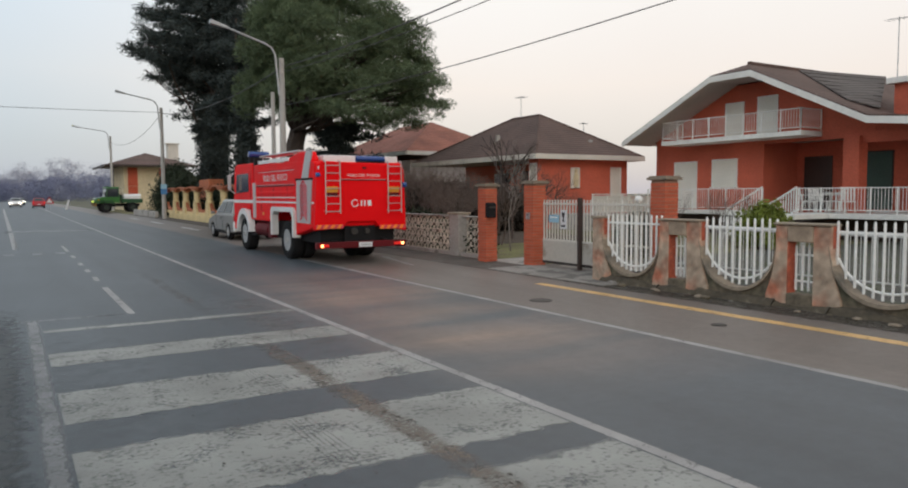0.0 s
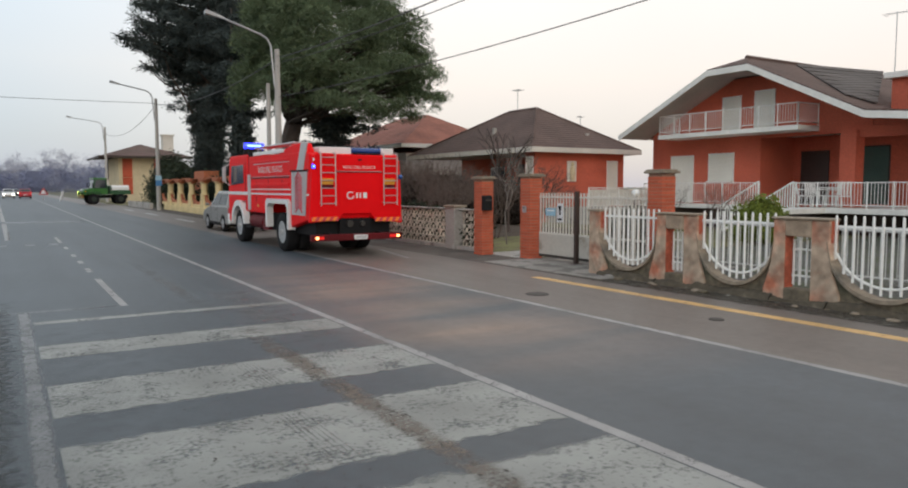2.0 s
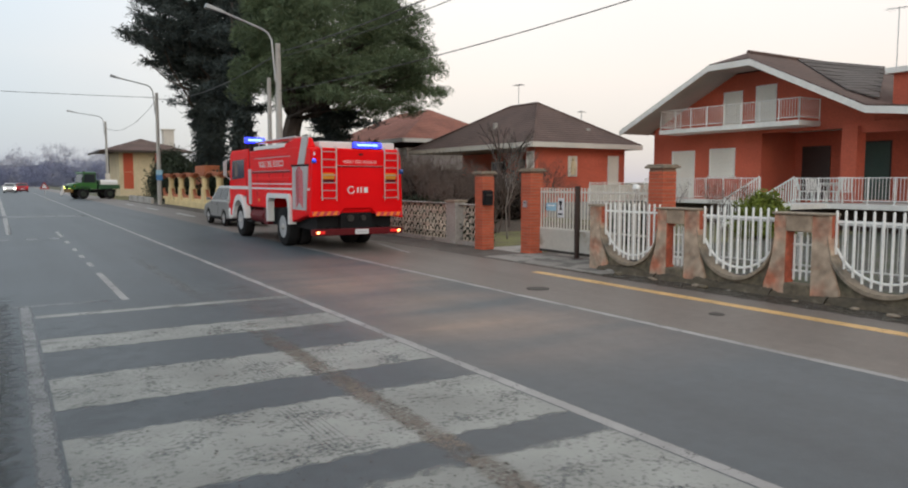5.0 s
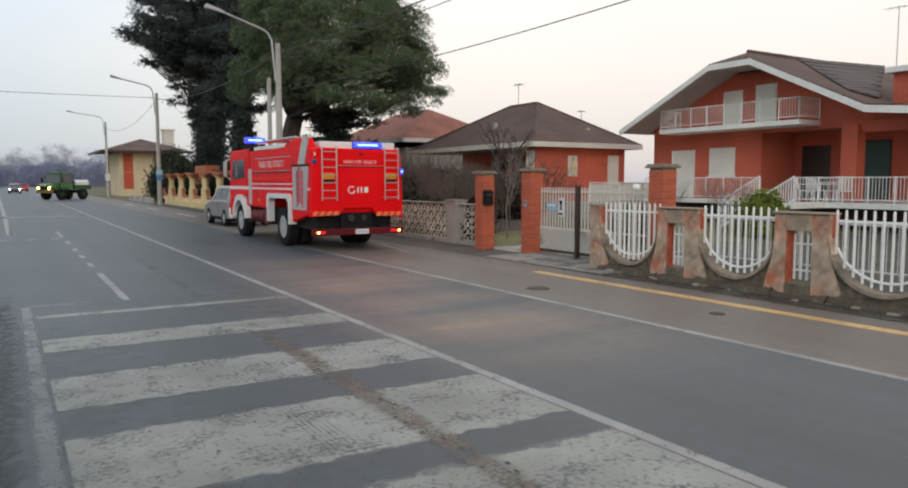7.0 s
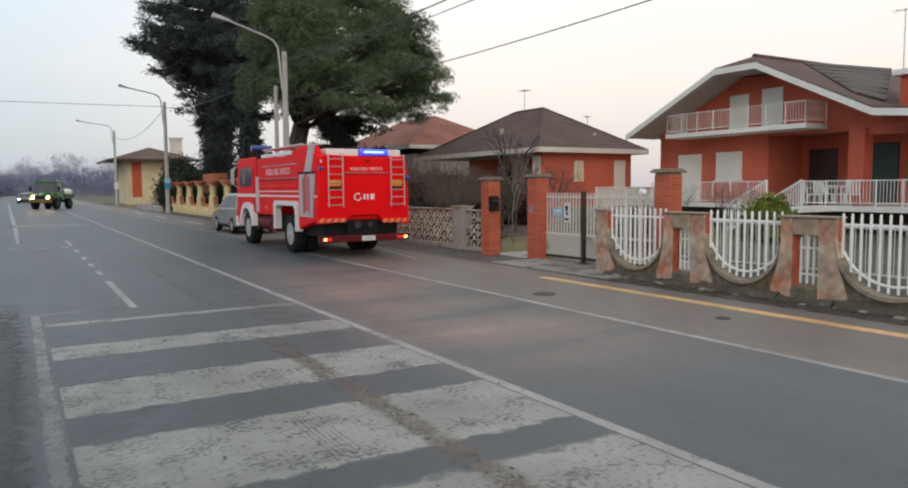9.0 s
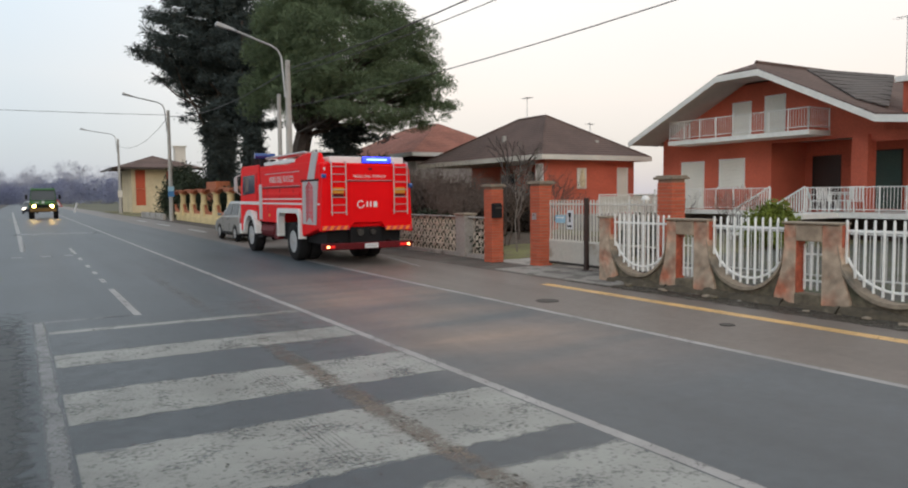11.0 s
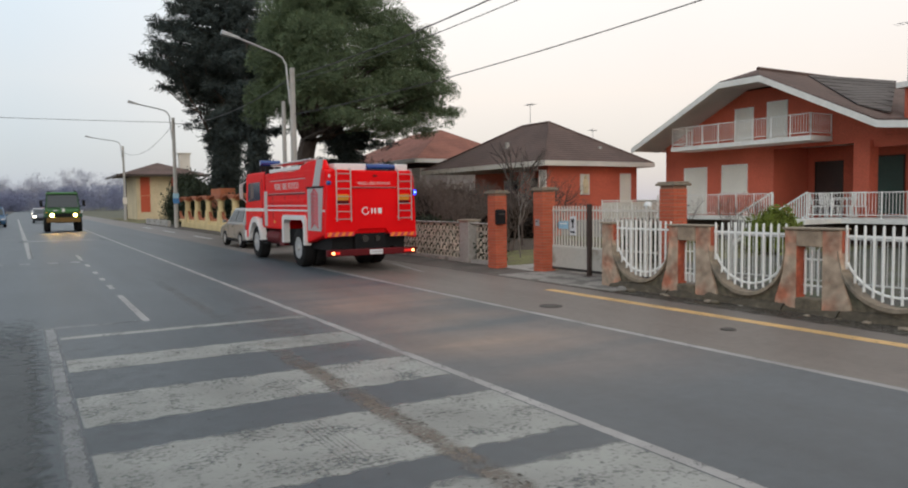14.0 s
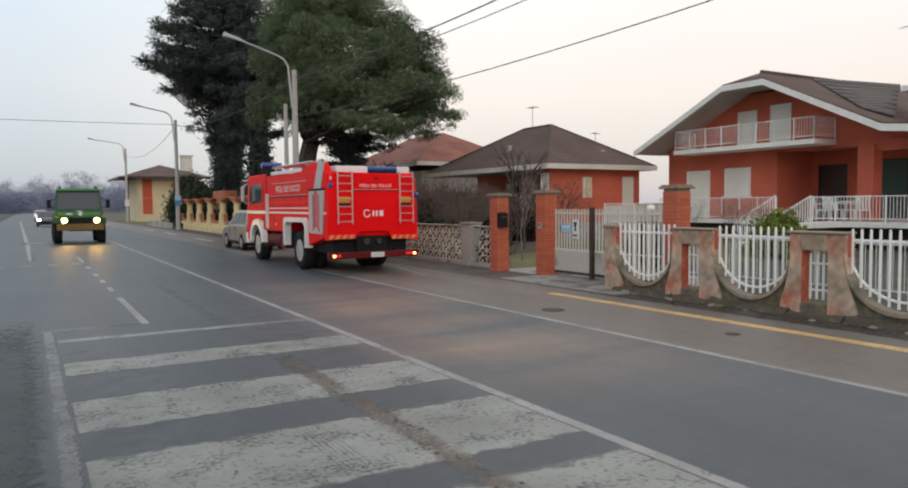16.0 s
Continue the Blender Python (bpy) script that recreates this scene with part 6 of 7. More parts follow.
# ---------------------------------------------------------------- vehicles
def wheel_mesh(r, w, rim_r, rim_mat):
    bm = B()
    lathe(bm, 0, 0, [(rim_r, -w / 2), (r * 0.94, -w / 2), (r, -w / 2 + 0.035), (r, w / 2 - 0.035), (r * 0.94, w / 2), (rim_r, w / 2)], 26, "x")
    finish(bm, 0, True)
    tyre = bpy.data.meshes.new("wheel")
    bm.to_mesh(tyre)
    bm.free()
    tyre.materials.append(M_RUBBER)
    bm = B()
    k = w / 2 + 0.004
    lathe(bm, 0, 0, [(rim_r + 0.01, -k), (rim_r * 0.9, -k), (rim_r * 0.78, -k + 0.085), (rim_r * 0.42, -k + 0.06), (rim_r * 0.28, -k - 0.03), (rim_r * 0.28, k + 0.03), (rim_r * 0.42, k - 0.06),
                    (rim_r * 0.78, k - 0.085), (rim_r * 0.9, k), (rim_r + 0.01, k)], 20, "x")
    for s in (-1, 1):
        for i in range(8):
            a = 2 * math.pi * i / 8
            y, z = rim_r * 0.55 * math.cos(a), rim_r * 0.55 * math.sin(a)
            rod(bm, (s * (k - 0.05), y, z), (s * (k + 0.004), y, z), 0.02, 0.02, 6)
    finish(bm, 0, False)
    rim = bpy.data.meshes.new("rim")
    bm.to_mesh(rim)
    bm.free()
    rim.materials.append(rim_mat)
    return tyre, rim


def put_wheel(meshes, parent, x, y, z):
    ob = new("wheel", meshes[0])
    ob.parent, ob.location = parent, (x, y, z)
    rim = new("rim", meshes[1])
    rim.parent = ob
    return ob


def flasher(parent, x, y, z, length, r, name="beacon"):
    """A turning blue lamp: one half glows, the other is dark. Its place is in its thing's space."""
    def half(sign, rr):
        bm = B()
        n = 8
        prof = [(sign * rr * math.sin(math.pi * i / n), rr * math.cos(math.pi * i / n)) for i in range(n + 1)]
        prism(bm, prof, "x", -length / 2, length / 2)
        finish(bm, 0, False)
        me = bpy.data.meshes.new(name)
        bm.to_mesh(me)
        bm.free()
        return me
    dark = new(name, half(1, r))
    dark.data.materials.append(M_BLUE_LENS)
    dark.parent, dark.location = parent, (x, y, z)
    for s in (-1, 1):
        bm = B()
        prism(bm, [(r * 1.03 * math.cos(2 * math.pi * i / 14), r * 1.03 * math.sin(2 * math.pi * i / 14)) for i in range(14)], "x", s * length / 2 - 0.002, s * length / 2 + s * 0.012)
        finish(bm, 0, False)
        cap = bpy.data.meshes.new("end_cap")
        bm.to_mesh(cap)
        bm.free()
        cap.materials.append(M_BLUE_LENS)
        end = new("end_cap", cap)
        end.parent = dark
    lit = new("lit_face", half(-1, r))
    lit.data.materials.append(M_BLUE_ON)
    lit.parent = dark
    bm = B()
    box(bm, -length * 0.36, length * 0.36, -r * 1.02, -r * 0.9, -r * 0.3, r * 0.3)
    finish(bm, 0, False)
    me = bpy.data.meshes.new("bulb_strip")
    bm.to_mesh(me)
    bm.free()
    me.materials.append(M_BLUE_CORE)
    core = new("bulb_strip", me)
    core.parent = dark
    return dark


# --- fire engine, parked
FX, FY = 7.64, 19.5
XL, XR = 6.42, 8.86
fire = thing("fire_engine", (FX, FY, 0), "red fire engine with white mudguards parked at the roadside", "fire engine")
bm = B()
prism(bm, [(17.28, 0.95), (18.72, 0.68), (18.78, 1.28), (20.92, 1.28), (20.95, 0.98), (22.55, 0.98), (22.55, 2.66), (17.6, 2.62), (17.28, 2.54)], "x", XL, XR)
body = part("body", bm, M_RED, fire, bevel=0.03)
bm = B()
prism(bm, [(19.9, 2.60), (19.35, 2.72), (18.55, 2.84), (17.72, 2.84), (17.5, 2.60)], "x", XL + 0.005, XL + 0.22)
part("side_hump", bm, M_RED, fire, "raised red side housing", 0.02)
bm = B()
prism(bm, [(6.36, 0.86), (7.15, 0.93), (7.25, 1.06), (8.0, 1.06), (8.1, 0.93), (8.9, 0.80), (8.84, 2.40), (8.72, 2.52), (6.60, 2.58), (6.46, 2.5)], "y", 17.18, 17.32)
part("rear_panel", bm, M_RED, fire, bevel=0.02)
for x0, x1, z0 in ((6.40, 7.12, 0.87), (8.12, 8.86, 0.83)):
    n = 8
    for i in range(0, n, 2):
        a, b = x0 + (x1 - x0) * i / n, x0 + (x1 - x0) * (i + 1) / n
        bm = B()
        hexa(bm, [(a, 17.168, z0 + 0.03), (b, 17.168, z0 + 0.03), (b, 17.182, z0 + 0.03), (a, 17.182, z0 + 0.03),
                  (a + 0.06, 17.168, z0 + 0.13), (b + 0.06, 17.168, z0 + 0.13), (b + 0.06, 17.182, z0 + 0.13), (a + 0.06, 17.182, z0 + 0.13)])
        part("reflector", bm, M_ORANGE_REF, fire, "orange reflective patch")
    boxpart("reflector_backing", (x0, x1, 17.172, 17.183, z0 + 0.03, z0 + 0.13), M_HATCH, fire, "red reflective backing")
for x0, x1 in ((6.64, 7.02), (8.34, 8.72)):
    bm = B()
    for x in (x0, x1):
        rod(bm, (x, 17.10, 1.27), (x, 17.10, 2.60), 0.015, 0.015, 8)
        rod(bm, (x, 17.10, 2.55), (x, 17.22, 2.60), 0.02, 0.02, 6)
        rod(bm, (x, 17.10, 1.35), (x, 17.22, 1.35), 0.018, 0.018, 6)
    lad = part("rear_ladder", bm, M_ALU, fire, "slim aluminium rear ladder")
    for i in range(7):
        z = 1.33 + 0.19 * i
        bm = B()
        rod(bm, (x0, 17.10, z), (x1, 17.10, z), 0.011, 0.011, 8)
        part("rung", bm, M_ALU, lad)
    boxpart("marker_lamp", (x0 + 0.04, x1 - 0.04, 17.14, 17.176, 1.80, 1.95), M_AMBER, fire, "amber marker lamp", 0.01)
    boxpart("marker_plate", (x0 + 0.04, x1 - 0.04, 17.16, 17.178, 1.72, 1.79), M_DEEP_RED, fire)
for word, x in (("VIGILI", 7.37), ("DEL", 7.645), ("FUOCO", 7.955)):
    wording("rear_lettering", word, 0.105, M_TRUCK_WHITE, fire, pose(x - FX, 17.172 - FY, 2.23, 90, 0, 0), "white lettering")
boxpart("rear_seam", (7.04, 8.32, 17.165, 17.182, 2.10, 2.125), M_DEEP_RED, fire)
boxpart("rear_trim", (7.04, 8.32, 17.168, 17.182, 2.128, 2.138), M_ALU, fire)
# emergency call mark: a ring and three plain bars
bm = B()
for i in range(14):
    a, b = 2 * math.pi * i / 16 + 0.7, 2 * math.pi * (i + 1) / 16 + 0.7
    cx, cz = 7.44, 1.53
    pts = [(cx + r * math.cos(q), cz + r * math.sin(q)) for q, r in ((a, 0.075), (b, 0.075), (b, 0.10), (a, 0.10))]
    prism(bm, pts, "y", 17.166, 17.182)
part("call_ring", bm, M_TRUCK_WHITE, fire, "white ring mark")
for x0, x1 in ((7.60, 7.64), (7.69, 7.73), (7.79, 7.89)):
    boxpart("call_bar", (x0, x1, 17.166, 17.182, 1.46, 1.60), M_TRUCK_WHITE, fire, "plain white mark")
boxpart("rear_latch", (7.66, 7.76, 17.15, 17.182, 2.40, 2.44), M_BLACK, fire, "", 0.005)
# solid black block in place of the shade inside the recess
boxpart("recess_shade_block", (7.2, 8.05, 17.30, 17.5, 0.55, 1.04), M_BLACK, fire, "black block for the shade in the pump recess")
bm = B()
rod(bm, (7.45, 17.22, 0.82), (7.45, 17.6, 0.82), 0.09, 0.09, 10)
rod(bm, (7.8, 17.22, 0.82), (7.8, 17.6, 0.82), 0.07, 0.07, 10)
part("pump_outlet", bm, M_IRON, fire)
boxpart("underbody", (6.62, 8.66, 17.45, 24.4, 0.52, 1.0), M_BLACK, fire, "dark chassis")
bumper = boxpart("rear_bumper", (6.34, 8.80, 17.0, 17.14, 0.41, 0.57), M_DEEP_RED, fire, "dark red rear bumper bar", 0.015)
for x in (6.9, 8.3):
    boxpart("bumper_bracket", (x - 0.05, x + 0.05, 17.14, 17.6, 0.5, 0.6), M_BLACK, fire)
for x0, s in ((6.42, 1), (8.44, -1)):
    boxpart("tail_lamp", (x0, x0 + 0.24, 16.985, 17.002, 0.455, 0.525), M_TAIL, fire, "lit red tail lamp", 0.005)
    c = x0 + (0.06 if s > 0 else 0.24)
    boxpart("tail_bulb", (c - 0.035, c + 0.035, 16.975, 16.988, 0.46, 0.52), M_TAIL_CORE, fire, "bright orange bulb")
plate = boxpart("number_plate", (7.46, 7.82, 16.98, 17.0, 0.43, 0.55), M_PLATE, fire, "white number plate")
boxpart("plate_bar", (7.50, 7.78, 16.975, 16.982, 0.475, 0.505), M_GALV, plate)
# left side: shutters, stripes, lettering
bm = B()
prism(bm, [(18.62, 1.02), (17.62, 1.02), (17.44, 2.12), (18.58, 2.12)], "x", XL - 0.02, XL + 0.02)
shut = part("side_shutter", bm, M_ALU_PAINT, fire, "silver roller shutter with red chevrons")
for i in range(9):
    z = 1.08 + i * 0.115
    boxpart("shutter_slat", (XL - 0.03, XL - 0.018, 17.55 + 0.0 * i, 18.56, z, z + 0.095), M_ALU_PAINT, shut)
for i in range(9):
    for k, (za, zb) in enumerate(((0.0, 0.16), (0.16, 0.0))):
        bm = B()
        y, z = 18.28 - 0.26 * k, 1.08 + 0.105 * i
        prism(bm, [(y, z + za), (y - 0.26, z + zb), (y - 0.26, z + zb + 0.045), (y, z + za + 0.045)], "x", XL - 0.046, XL - 0.031)
        part("hatch_stripe", bm, M_HATCH, shut, "red reflective chevron arm")
boxpart("shutter_frame", (XL - 0.03, XL + 0.01, 17.40, 18.66, 2.12, 2.17), M_BLACK, fire)
bm = B()
hexa(bm, [(XL - 0.015, 18.22, 2.17), (XL + 0.02, 18.22, 2.17), (XL + 0.02, 17.72, 2.17), (XL - 0.015, 17.72, 2.17),
          (XL - 0.015, 17.86, 2.84), (XL + 0.02, 17.86, 2.84), (XL + 0.02, 17.42, 2.84), (XL - 0.015, 17.42, 2.84)])
part("slanted_trim", bm, M_ALU_PAINT, fire, "silver slanted trim panel", 0.01)
for z0, z1, y0, y1, m in ((1.52, 1.57, 17.35, 22.5, M_TRUCK_WHITE), (1.66, 1.69, 18.7, 22.5, M_TRUCK_WHITE), (1.98, 2.02, 18.8, 22.3, M_DEEP_RED), (2.03, 2.045, 18.8, 22.3, M_ALU),
                          (2.40, 2.42, 18.8, 22.0, M_ALU)):
    boxpart("side_stripe", (XL - 0.008, XL + 0.004, y0, y1, z0, z1), m, fire, "thin side stripe")
boxpart("roof_rail", (XL - 0.02, XL + 0.06, 19.2, 22.0, 2.66, 2.76), M_TRUCK_WHITE, fire, "white roof edge rail", 0.008)
for word, y in (("VIGILI", 21.22), ("DEL", 20.54), ("FUOCO", 19.77)):
    wording("side_lettering", word, 0.26, M_TRUCK_WHITE, fire, pose(XL - 0.012 - FX, y - FY, 2.22, 90, 0, -90), "white lettering")
for y in (19.4, 20.6, 21.8):
    boxpart("locker_seam", (XL - 0.006, XL + 0.004, y - 0.01, y + 0.01, 1.30, 1.96), M_DEEP_RED, fire)
for z0, z1 in ((1.74, 1.86), (2.06, 2.10), (2.44, 2.50)):
    bm = B()
    prism(bm, [(XL - 0.016, z0 + 0.02), (XL + 0.004, z0), (XL + 0.004, z1), (XL - 0.016, z1 - 0.02)], "y", 18.85, 22.3)
    part("pressed_rib", bm, M_RED, fire)
boxpart("amber_reflector", (XL - 0.012, XL + 0.004, 21.55, 21.68, 1.16, 1.24), M_AMBER, fire)
boxpart("grey_locker_edge", (XL - 0.03, XL + 0.03, 22.36, 22.62, 1.05, 2.12), M_ALU_PAINT, fire, "silver vertical panel behind the cab", 0.01)


def mudguard(y, lo, hi, top, name="mudguard"):
    """White square-shouldered guards round a pair of wheels."""
    out = [(y - hi, 0.62), (y - hi, top - 0.1), (y - hi + 0.12, top), (y + lo - 0.12, top), (y + lo, top - 0.1), (y + lo, 0.62)]
    inn = [(y + lo - 0.14, 0.62), (y + lo - 0.14, top - 0.24), (y + lo - 0.26, top - 0.13), (y - hi + 0.26, top - 0.13), (y - hi + 0.14, top - 0.24), (y - hi + 0.14, 0.62)]
    for x0, x1 in ((XL - 0.07, XL + 0.12), (XR - 0.12, XR + 0.07)):
        bm = B()
        for i in range(5):
            prism(bm, [out[i], out[i + 1], inn[4 - i], inn[5 - i]], "x", x0, x1)
        bmesh.ops.remove_doubles(bm, verts=bm.verts, dist=0.001)
        part(name, bm, M_TRUCK_WHITE, fire, "white mudguard")


mudguard(19.5, 1.22, 0.78, 1.42)
for x0, x1 in ((XL - 0.07, XL + 0.12), (XR - 0.12, XR + 0.07)):
    bm = B()
    n = 9
    arc = [math.pi * (0.02 + 0.96 * i / n) for i in range(n + 1)]
    for a, b in zip(arc, arc[1:]):
        pts = [(23.66 + r * math.cos(q), 0.56 + r * math.sin(q)) for q, r in ((a, 0.60), (b, 0.60), (b, 0.78), (a, 0.78))]
        prism(bm, pts, "x", x0, x1)
    part("front_mudguard", bm, M_TRUCK_WHITE, fire, "white rounded front mudguard")
big = wheel_mesh(0.52, 0.32, 0.29, M_RIM)
dual = wheel_mesh(0.51, 0.30, 0.29, M_BLACK)
for y in (19.46, 23.66):
    for x in (XL + 0.16, XR - 0.16):
        put_wheel(big, fire, x - FX, y - FY, 0.52)
for x in (XL + 0.52, XR - 0.52):
    put_wheel(dual, fire, x - FX, 19.46 - FY, 0.52)
bm = B()
rod(bm, (XL + 0.25, 21.4, 0.72), (XL + 0.25, 22.7, 0.72), 0.22, 0.22, 14)
box(bm, XL + 0.05, XL + 0.5, 20.95, 21.35, 0.5, 0.95)
part("fuel_tank", bm, M_DEEP_RED, fire, "dark red tank under the body")
boxpart("side_step", (XL + 0.02, XL + 0.3, 22.5, 23.0, 0.5, 0.56), M_BLACK, fire)
# cab
bm = B()
prism(bm, [(22.72, 1.0), (23.0, 1.0), (23.05, 1.30), (24.3, 1.30), (24.35, 0.62), (25.0, 0.62), (25.05, 1.55), (24.86, 2.62), (24.7, 2.74), (22.72, 2.74)], "x", XL + 0.02, XR - 0.02)
cab = part("cab", bm, M_RED, fire, "red cab", 0.03)
bm = B()
prism(bm, [(23.2, 1.86), (24.7, 1.80), (24.62, 2.42), (23.2, 2.44)], "x", XL + 0.012, XL + 0.03)
part("side_window", bm, M_GLASS, fire, "dark cab side window")
boxpart("cab_stripe", (XL + 0.01, XL + 0.024, 22.75, 25.0, 1.50, 1.60), M_TRUCK_WHITE, fire)
boxpart("door_seam", (XL + 0.012, XL + 0.026, 22.98, 23.0, 1.05, 2.5), M_DEEP_RED, fire)
bm = B()
rod(bm, (XL, 24.8, 1.8), (XL - 0.18, 24.85, 1.95), 0.02, 0.02, 6)
rod(bm, (XL, 24.8, 2.5), (XL - 0.18, 24.85, 2.38), 0.02, 0.02, 6)
box(bm, XL - 0.21, XL - 0.12, 24.80, 24.90, 1.92, 2.40)
part("wing_mirror", bm, M_ALU_PAINT, fire, "tall grey wing mirror")
boxpart("front_bumper", (XL, XR, 25.0, 25.2, 0.5, 0.85), M_TRUCK_WHITE, fire, "white front bumper", 0.03)
boxpart("exhaust_stack", (XL + 0.04, XL + 0.2, 22.58, 22.7, 1.0, 2.9), M_BLACK, fire)
# roof equipment
bm = B()
box(bm, 6.72, 8.78, 17.42, 18.55, 2.55, 2.74)
part("roof_box", bm, M_TRUCK_WHITE, fire, "pale roof box", 0.02)
bm = B()
for x in (6.62, 6.98):
    rod(bm, (x, 18.9, 2.92), (x, 22.5, 2.92), 0.028, 0.028, 8)
for i in range(12):
    y = 19.0 + 0.3 * i
    rod(bm, (6.62, y, 2.92), (6.98, y, 2.92), 0.018, 0.018, 6)
for y in (19.3, 22.2):
    rod(bm, (6.62, y, 2.70), (6.62, y, 2.92), 0.02, 0.02, 6)
    rod(bm, (6.98, y, 2.70), (6.98, y, 2.92), 0.02, 0.02, 6)
part("roof_ladder", bm, M_ALU, fire, "aluminium ladder on the roof")
bm = B()
for x in (7.4, 7.7, 8.1):
    rod(bm, (x, 18.7, 2.80), (x, 22.3, 2.80), 0.06, 0.06, 8)
part("suction_hoses", bm, M_BLACK, fire, "black hoses on the roof")
bm = B()
box(bm, 7.58, 8.38, 17.34, 17.44, 2.56, 2.59)
part("beacon_base", bm, M_BLACK, fire)
bm = B()
box(bm, 6.55, 7.2, 23.42, 23.6, 2.74, 2.94)
part("beacon_base", bm, M_BLACK, fire)
bcn_rear = flasher(fire, 7.98 - FX, 17.42 - FY, 2.665, 0.78, 0.07)
bcn_front = flasher(fire, 6.86 - FX, 23.5 - FY, 3.05, 0.62, 0.09)
bcn_left = flasher(fire, 6.46 - FX, 17.165 - FY, 2.24, 0.07, 0.055, "corner_beacon")
bcn_right = flasher(fire, 8.83 - FX, 17.165 - FY, 2.0, 0.07, 0.065, "corner_beacon")
boxpart("marker_lens", (6.46, 6.50, 17.165, 17.182, 2.38, 2.45), M_PLATE, fire)
boxpart("marker_lens", (8.77, 8.81, 17.165, 17.182, 2.28, 2.34), M_RED_CAR, fire)


# --- cars
def car(name, paint, label, length=4.0, width=1.70, height=1.50, tail=M_RED_CAR, head=M_PLATE):
    """A hatchback whose nose points along +y; its origin lies on the ground at its middle."""
    t = thing(name, (0, 0, 0), label, "car")
    h, k = length / 2, width / 2
    wb = length * 0.31

    def outline(y0, y1):
        pts = [(-h, 0.35), (-h - 0.02, 0.62), (-h + 0.06, 0.92), (-h + 0.2, 1.0), (h * 0.42, 0.98), (h * 0.86, 0.80), (h - 0.04, 0.68), (h, 0.5), (h - 0.06, 0.28)]
        arch = []
        for c in (wb, -wb):
            arch += [(c + 0.37 * math.cos(a), 0.28 + 0.37 * math.sin(a)) for a in [math.pi * i / 8 for i in range(9)]]
        return pts + arch
    bm = B()
    prism(bm, outline(0, 0), "x", -k, k)
    part("body", bm, paint, t, bevel=0.03)
    bm = B()
    low = [(-h + 0.12, 0.97), (h * 0.50, 0.96)]
    top = [(-h + 0.42, height), (h * 0.08, height)]
    hexa(bm, [(-k + 0.04, low[0][0], 0.97), (k - 0.04, low[0][0], 0.97), (k - 0.04, low[1][0], 0.96), (-k + 0.04, low[1][0], 0.96),
              (-k + 0.20, top[0][0], height), (k - 0.20, top[0][0], height), (k - 0.20, top[1][0], height), (-k + 0.20, top[1][0], height)])
    part("roof", bm, paint, t, bevel=0.05)
    # windows lie just proud of the cabin's sloping sides
    def lerp(a, b, u):
        return tuple(a[i] + (b[i] - a[i]) * u for i in range(3))
    for s in (-1, 1):
        c0, c1 = (s * (k - 0.04), low[0][0], 0.97), (s * (k - 0.04), low[1][0], 0.96)
        d0, d1 = (s * (k - 0.20), top[0][0], height), (s * (k - 0.20), top[1][0], height)
        for ua, ub in ((0.10, 0.48), (0.52, 0.90)):
            q = []
            for u, w in ((ua, 0.12), (ub, 0.12), (ub, 0.84), (ua, 0.84)):
                q.append(lerp(lerp(c0, c1, u), lerp(d0, d1, u), w))
            bm = B()
            hexa(bm, [(x + s * 0.012, y, z) for x, y, z in q] + [(x - s * 0.02, y, z) for x, y, z in q])
            part("side_window", bm, M_CAR_GLASS, t)
    for a, b, nm, yy in ((low[1], top[1], "windscreen", 0.015), (low[0], top[0], "rear_window", -0.015)):
        q = []
        for sx, u in ((-1, 0.14), (1, 0.14), (1, 0.88), (-1, 0.88)):
            w = (k - 0.04) + (0.16 * -1) * u
            q.append((sx * w * 0.88, a[0] + (b[0] - a[0]) * u + yy, a[1] + (b[1] - a[1]) * u))
        bm = B()
        hexa(bm, q + [(x, y - yy * 2.2, z - 0.01) for x, y, z in q])
        part(nm, bm, M_WINDSHIELD, t)
    for s in (-1, 1):
        boxpart("headlamp", (s * k * 0.78 - 0.16, s * k * 0.78 + 0.16, h - 0.12, h + 0.008, 0.60, 0.72), head, t, "", 0.02)
        boxpart("tail_lamp", (s * k * 0.86 - 0.09, s * k * 0.86 + 0.09, -h - 0.03, -h + 0.08, 0.66, 0.95), tail, t, "red tail lamp", 0.02)
        boxpart("mirror", (s * (k + 0.09) - 0.08, s * (k + 0.09) + 0.08, h * 0.36, h * 0.36 + 0.09, 0.98, 1.10), paint, t, "", 0.02)
    boxpart("front_bumper_trim", (-k * 0.7, k * 0.7, h - 0.02, h + 0.014, 0.36, 0.5), M_BLACK, t)
    boxpart("number_plate", (-0.25, 0.25, -h - 0.035, -h - 0.015, 0.5, 0.61), M_PLATE, t)
    for s in (-1, 1):
        boxpart("sill_trim", (s * k - 0.012, s * k + 0.012, -wb + 0.42, wb - 0.42, 0.27, 0.36), M_BLACK, t, "black sill trim")
        for y in (-0.42, 0.62):
            boxpart("door_seam", (s * k - 0.004, s * k + 0.004, y - 0.008, y + 0.008, 0.38, 0.96), M_BLACK, t)
        boxpart("door_handle", (s * k - 0.01, s * k + 0.018, -0.28, -0.12, 0.82, 0.86), M_BLACK, t)
    boxpart("underside", (-k + 0.15, k - 0.15, -h + 0.2, h - 0.2, 0.2, 0.4), M_BLACK, t)
    small = wheel_mesh(0.31, 0.19, 0.20, M_RIM)
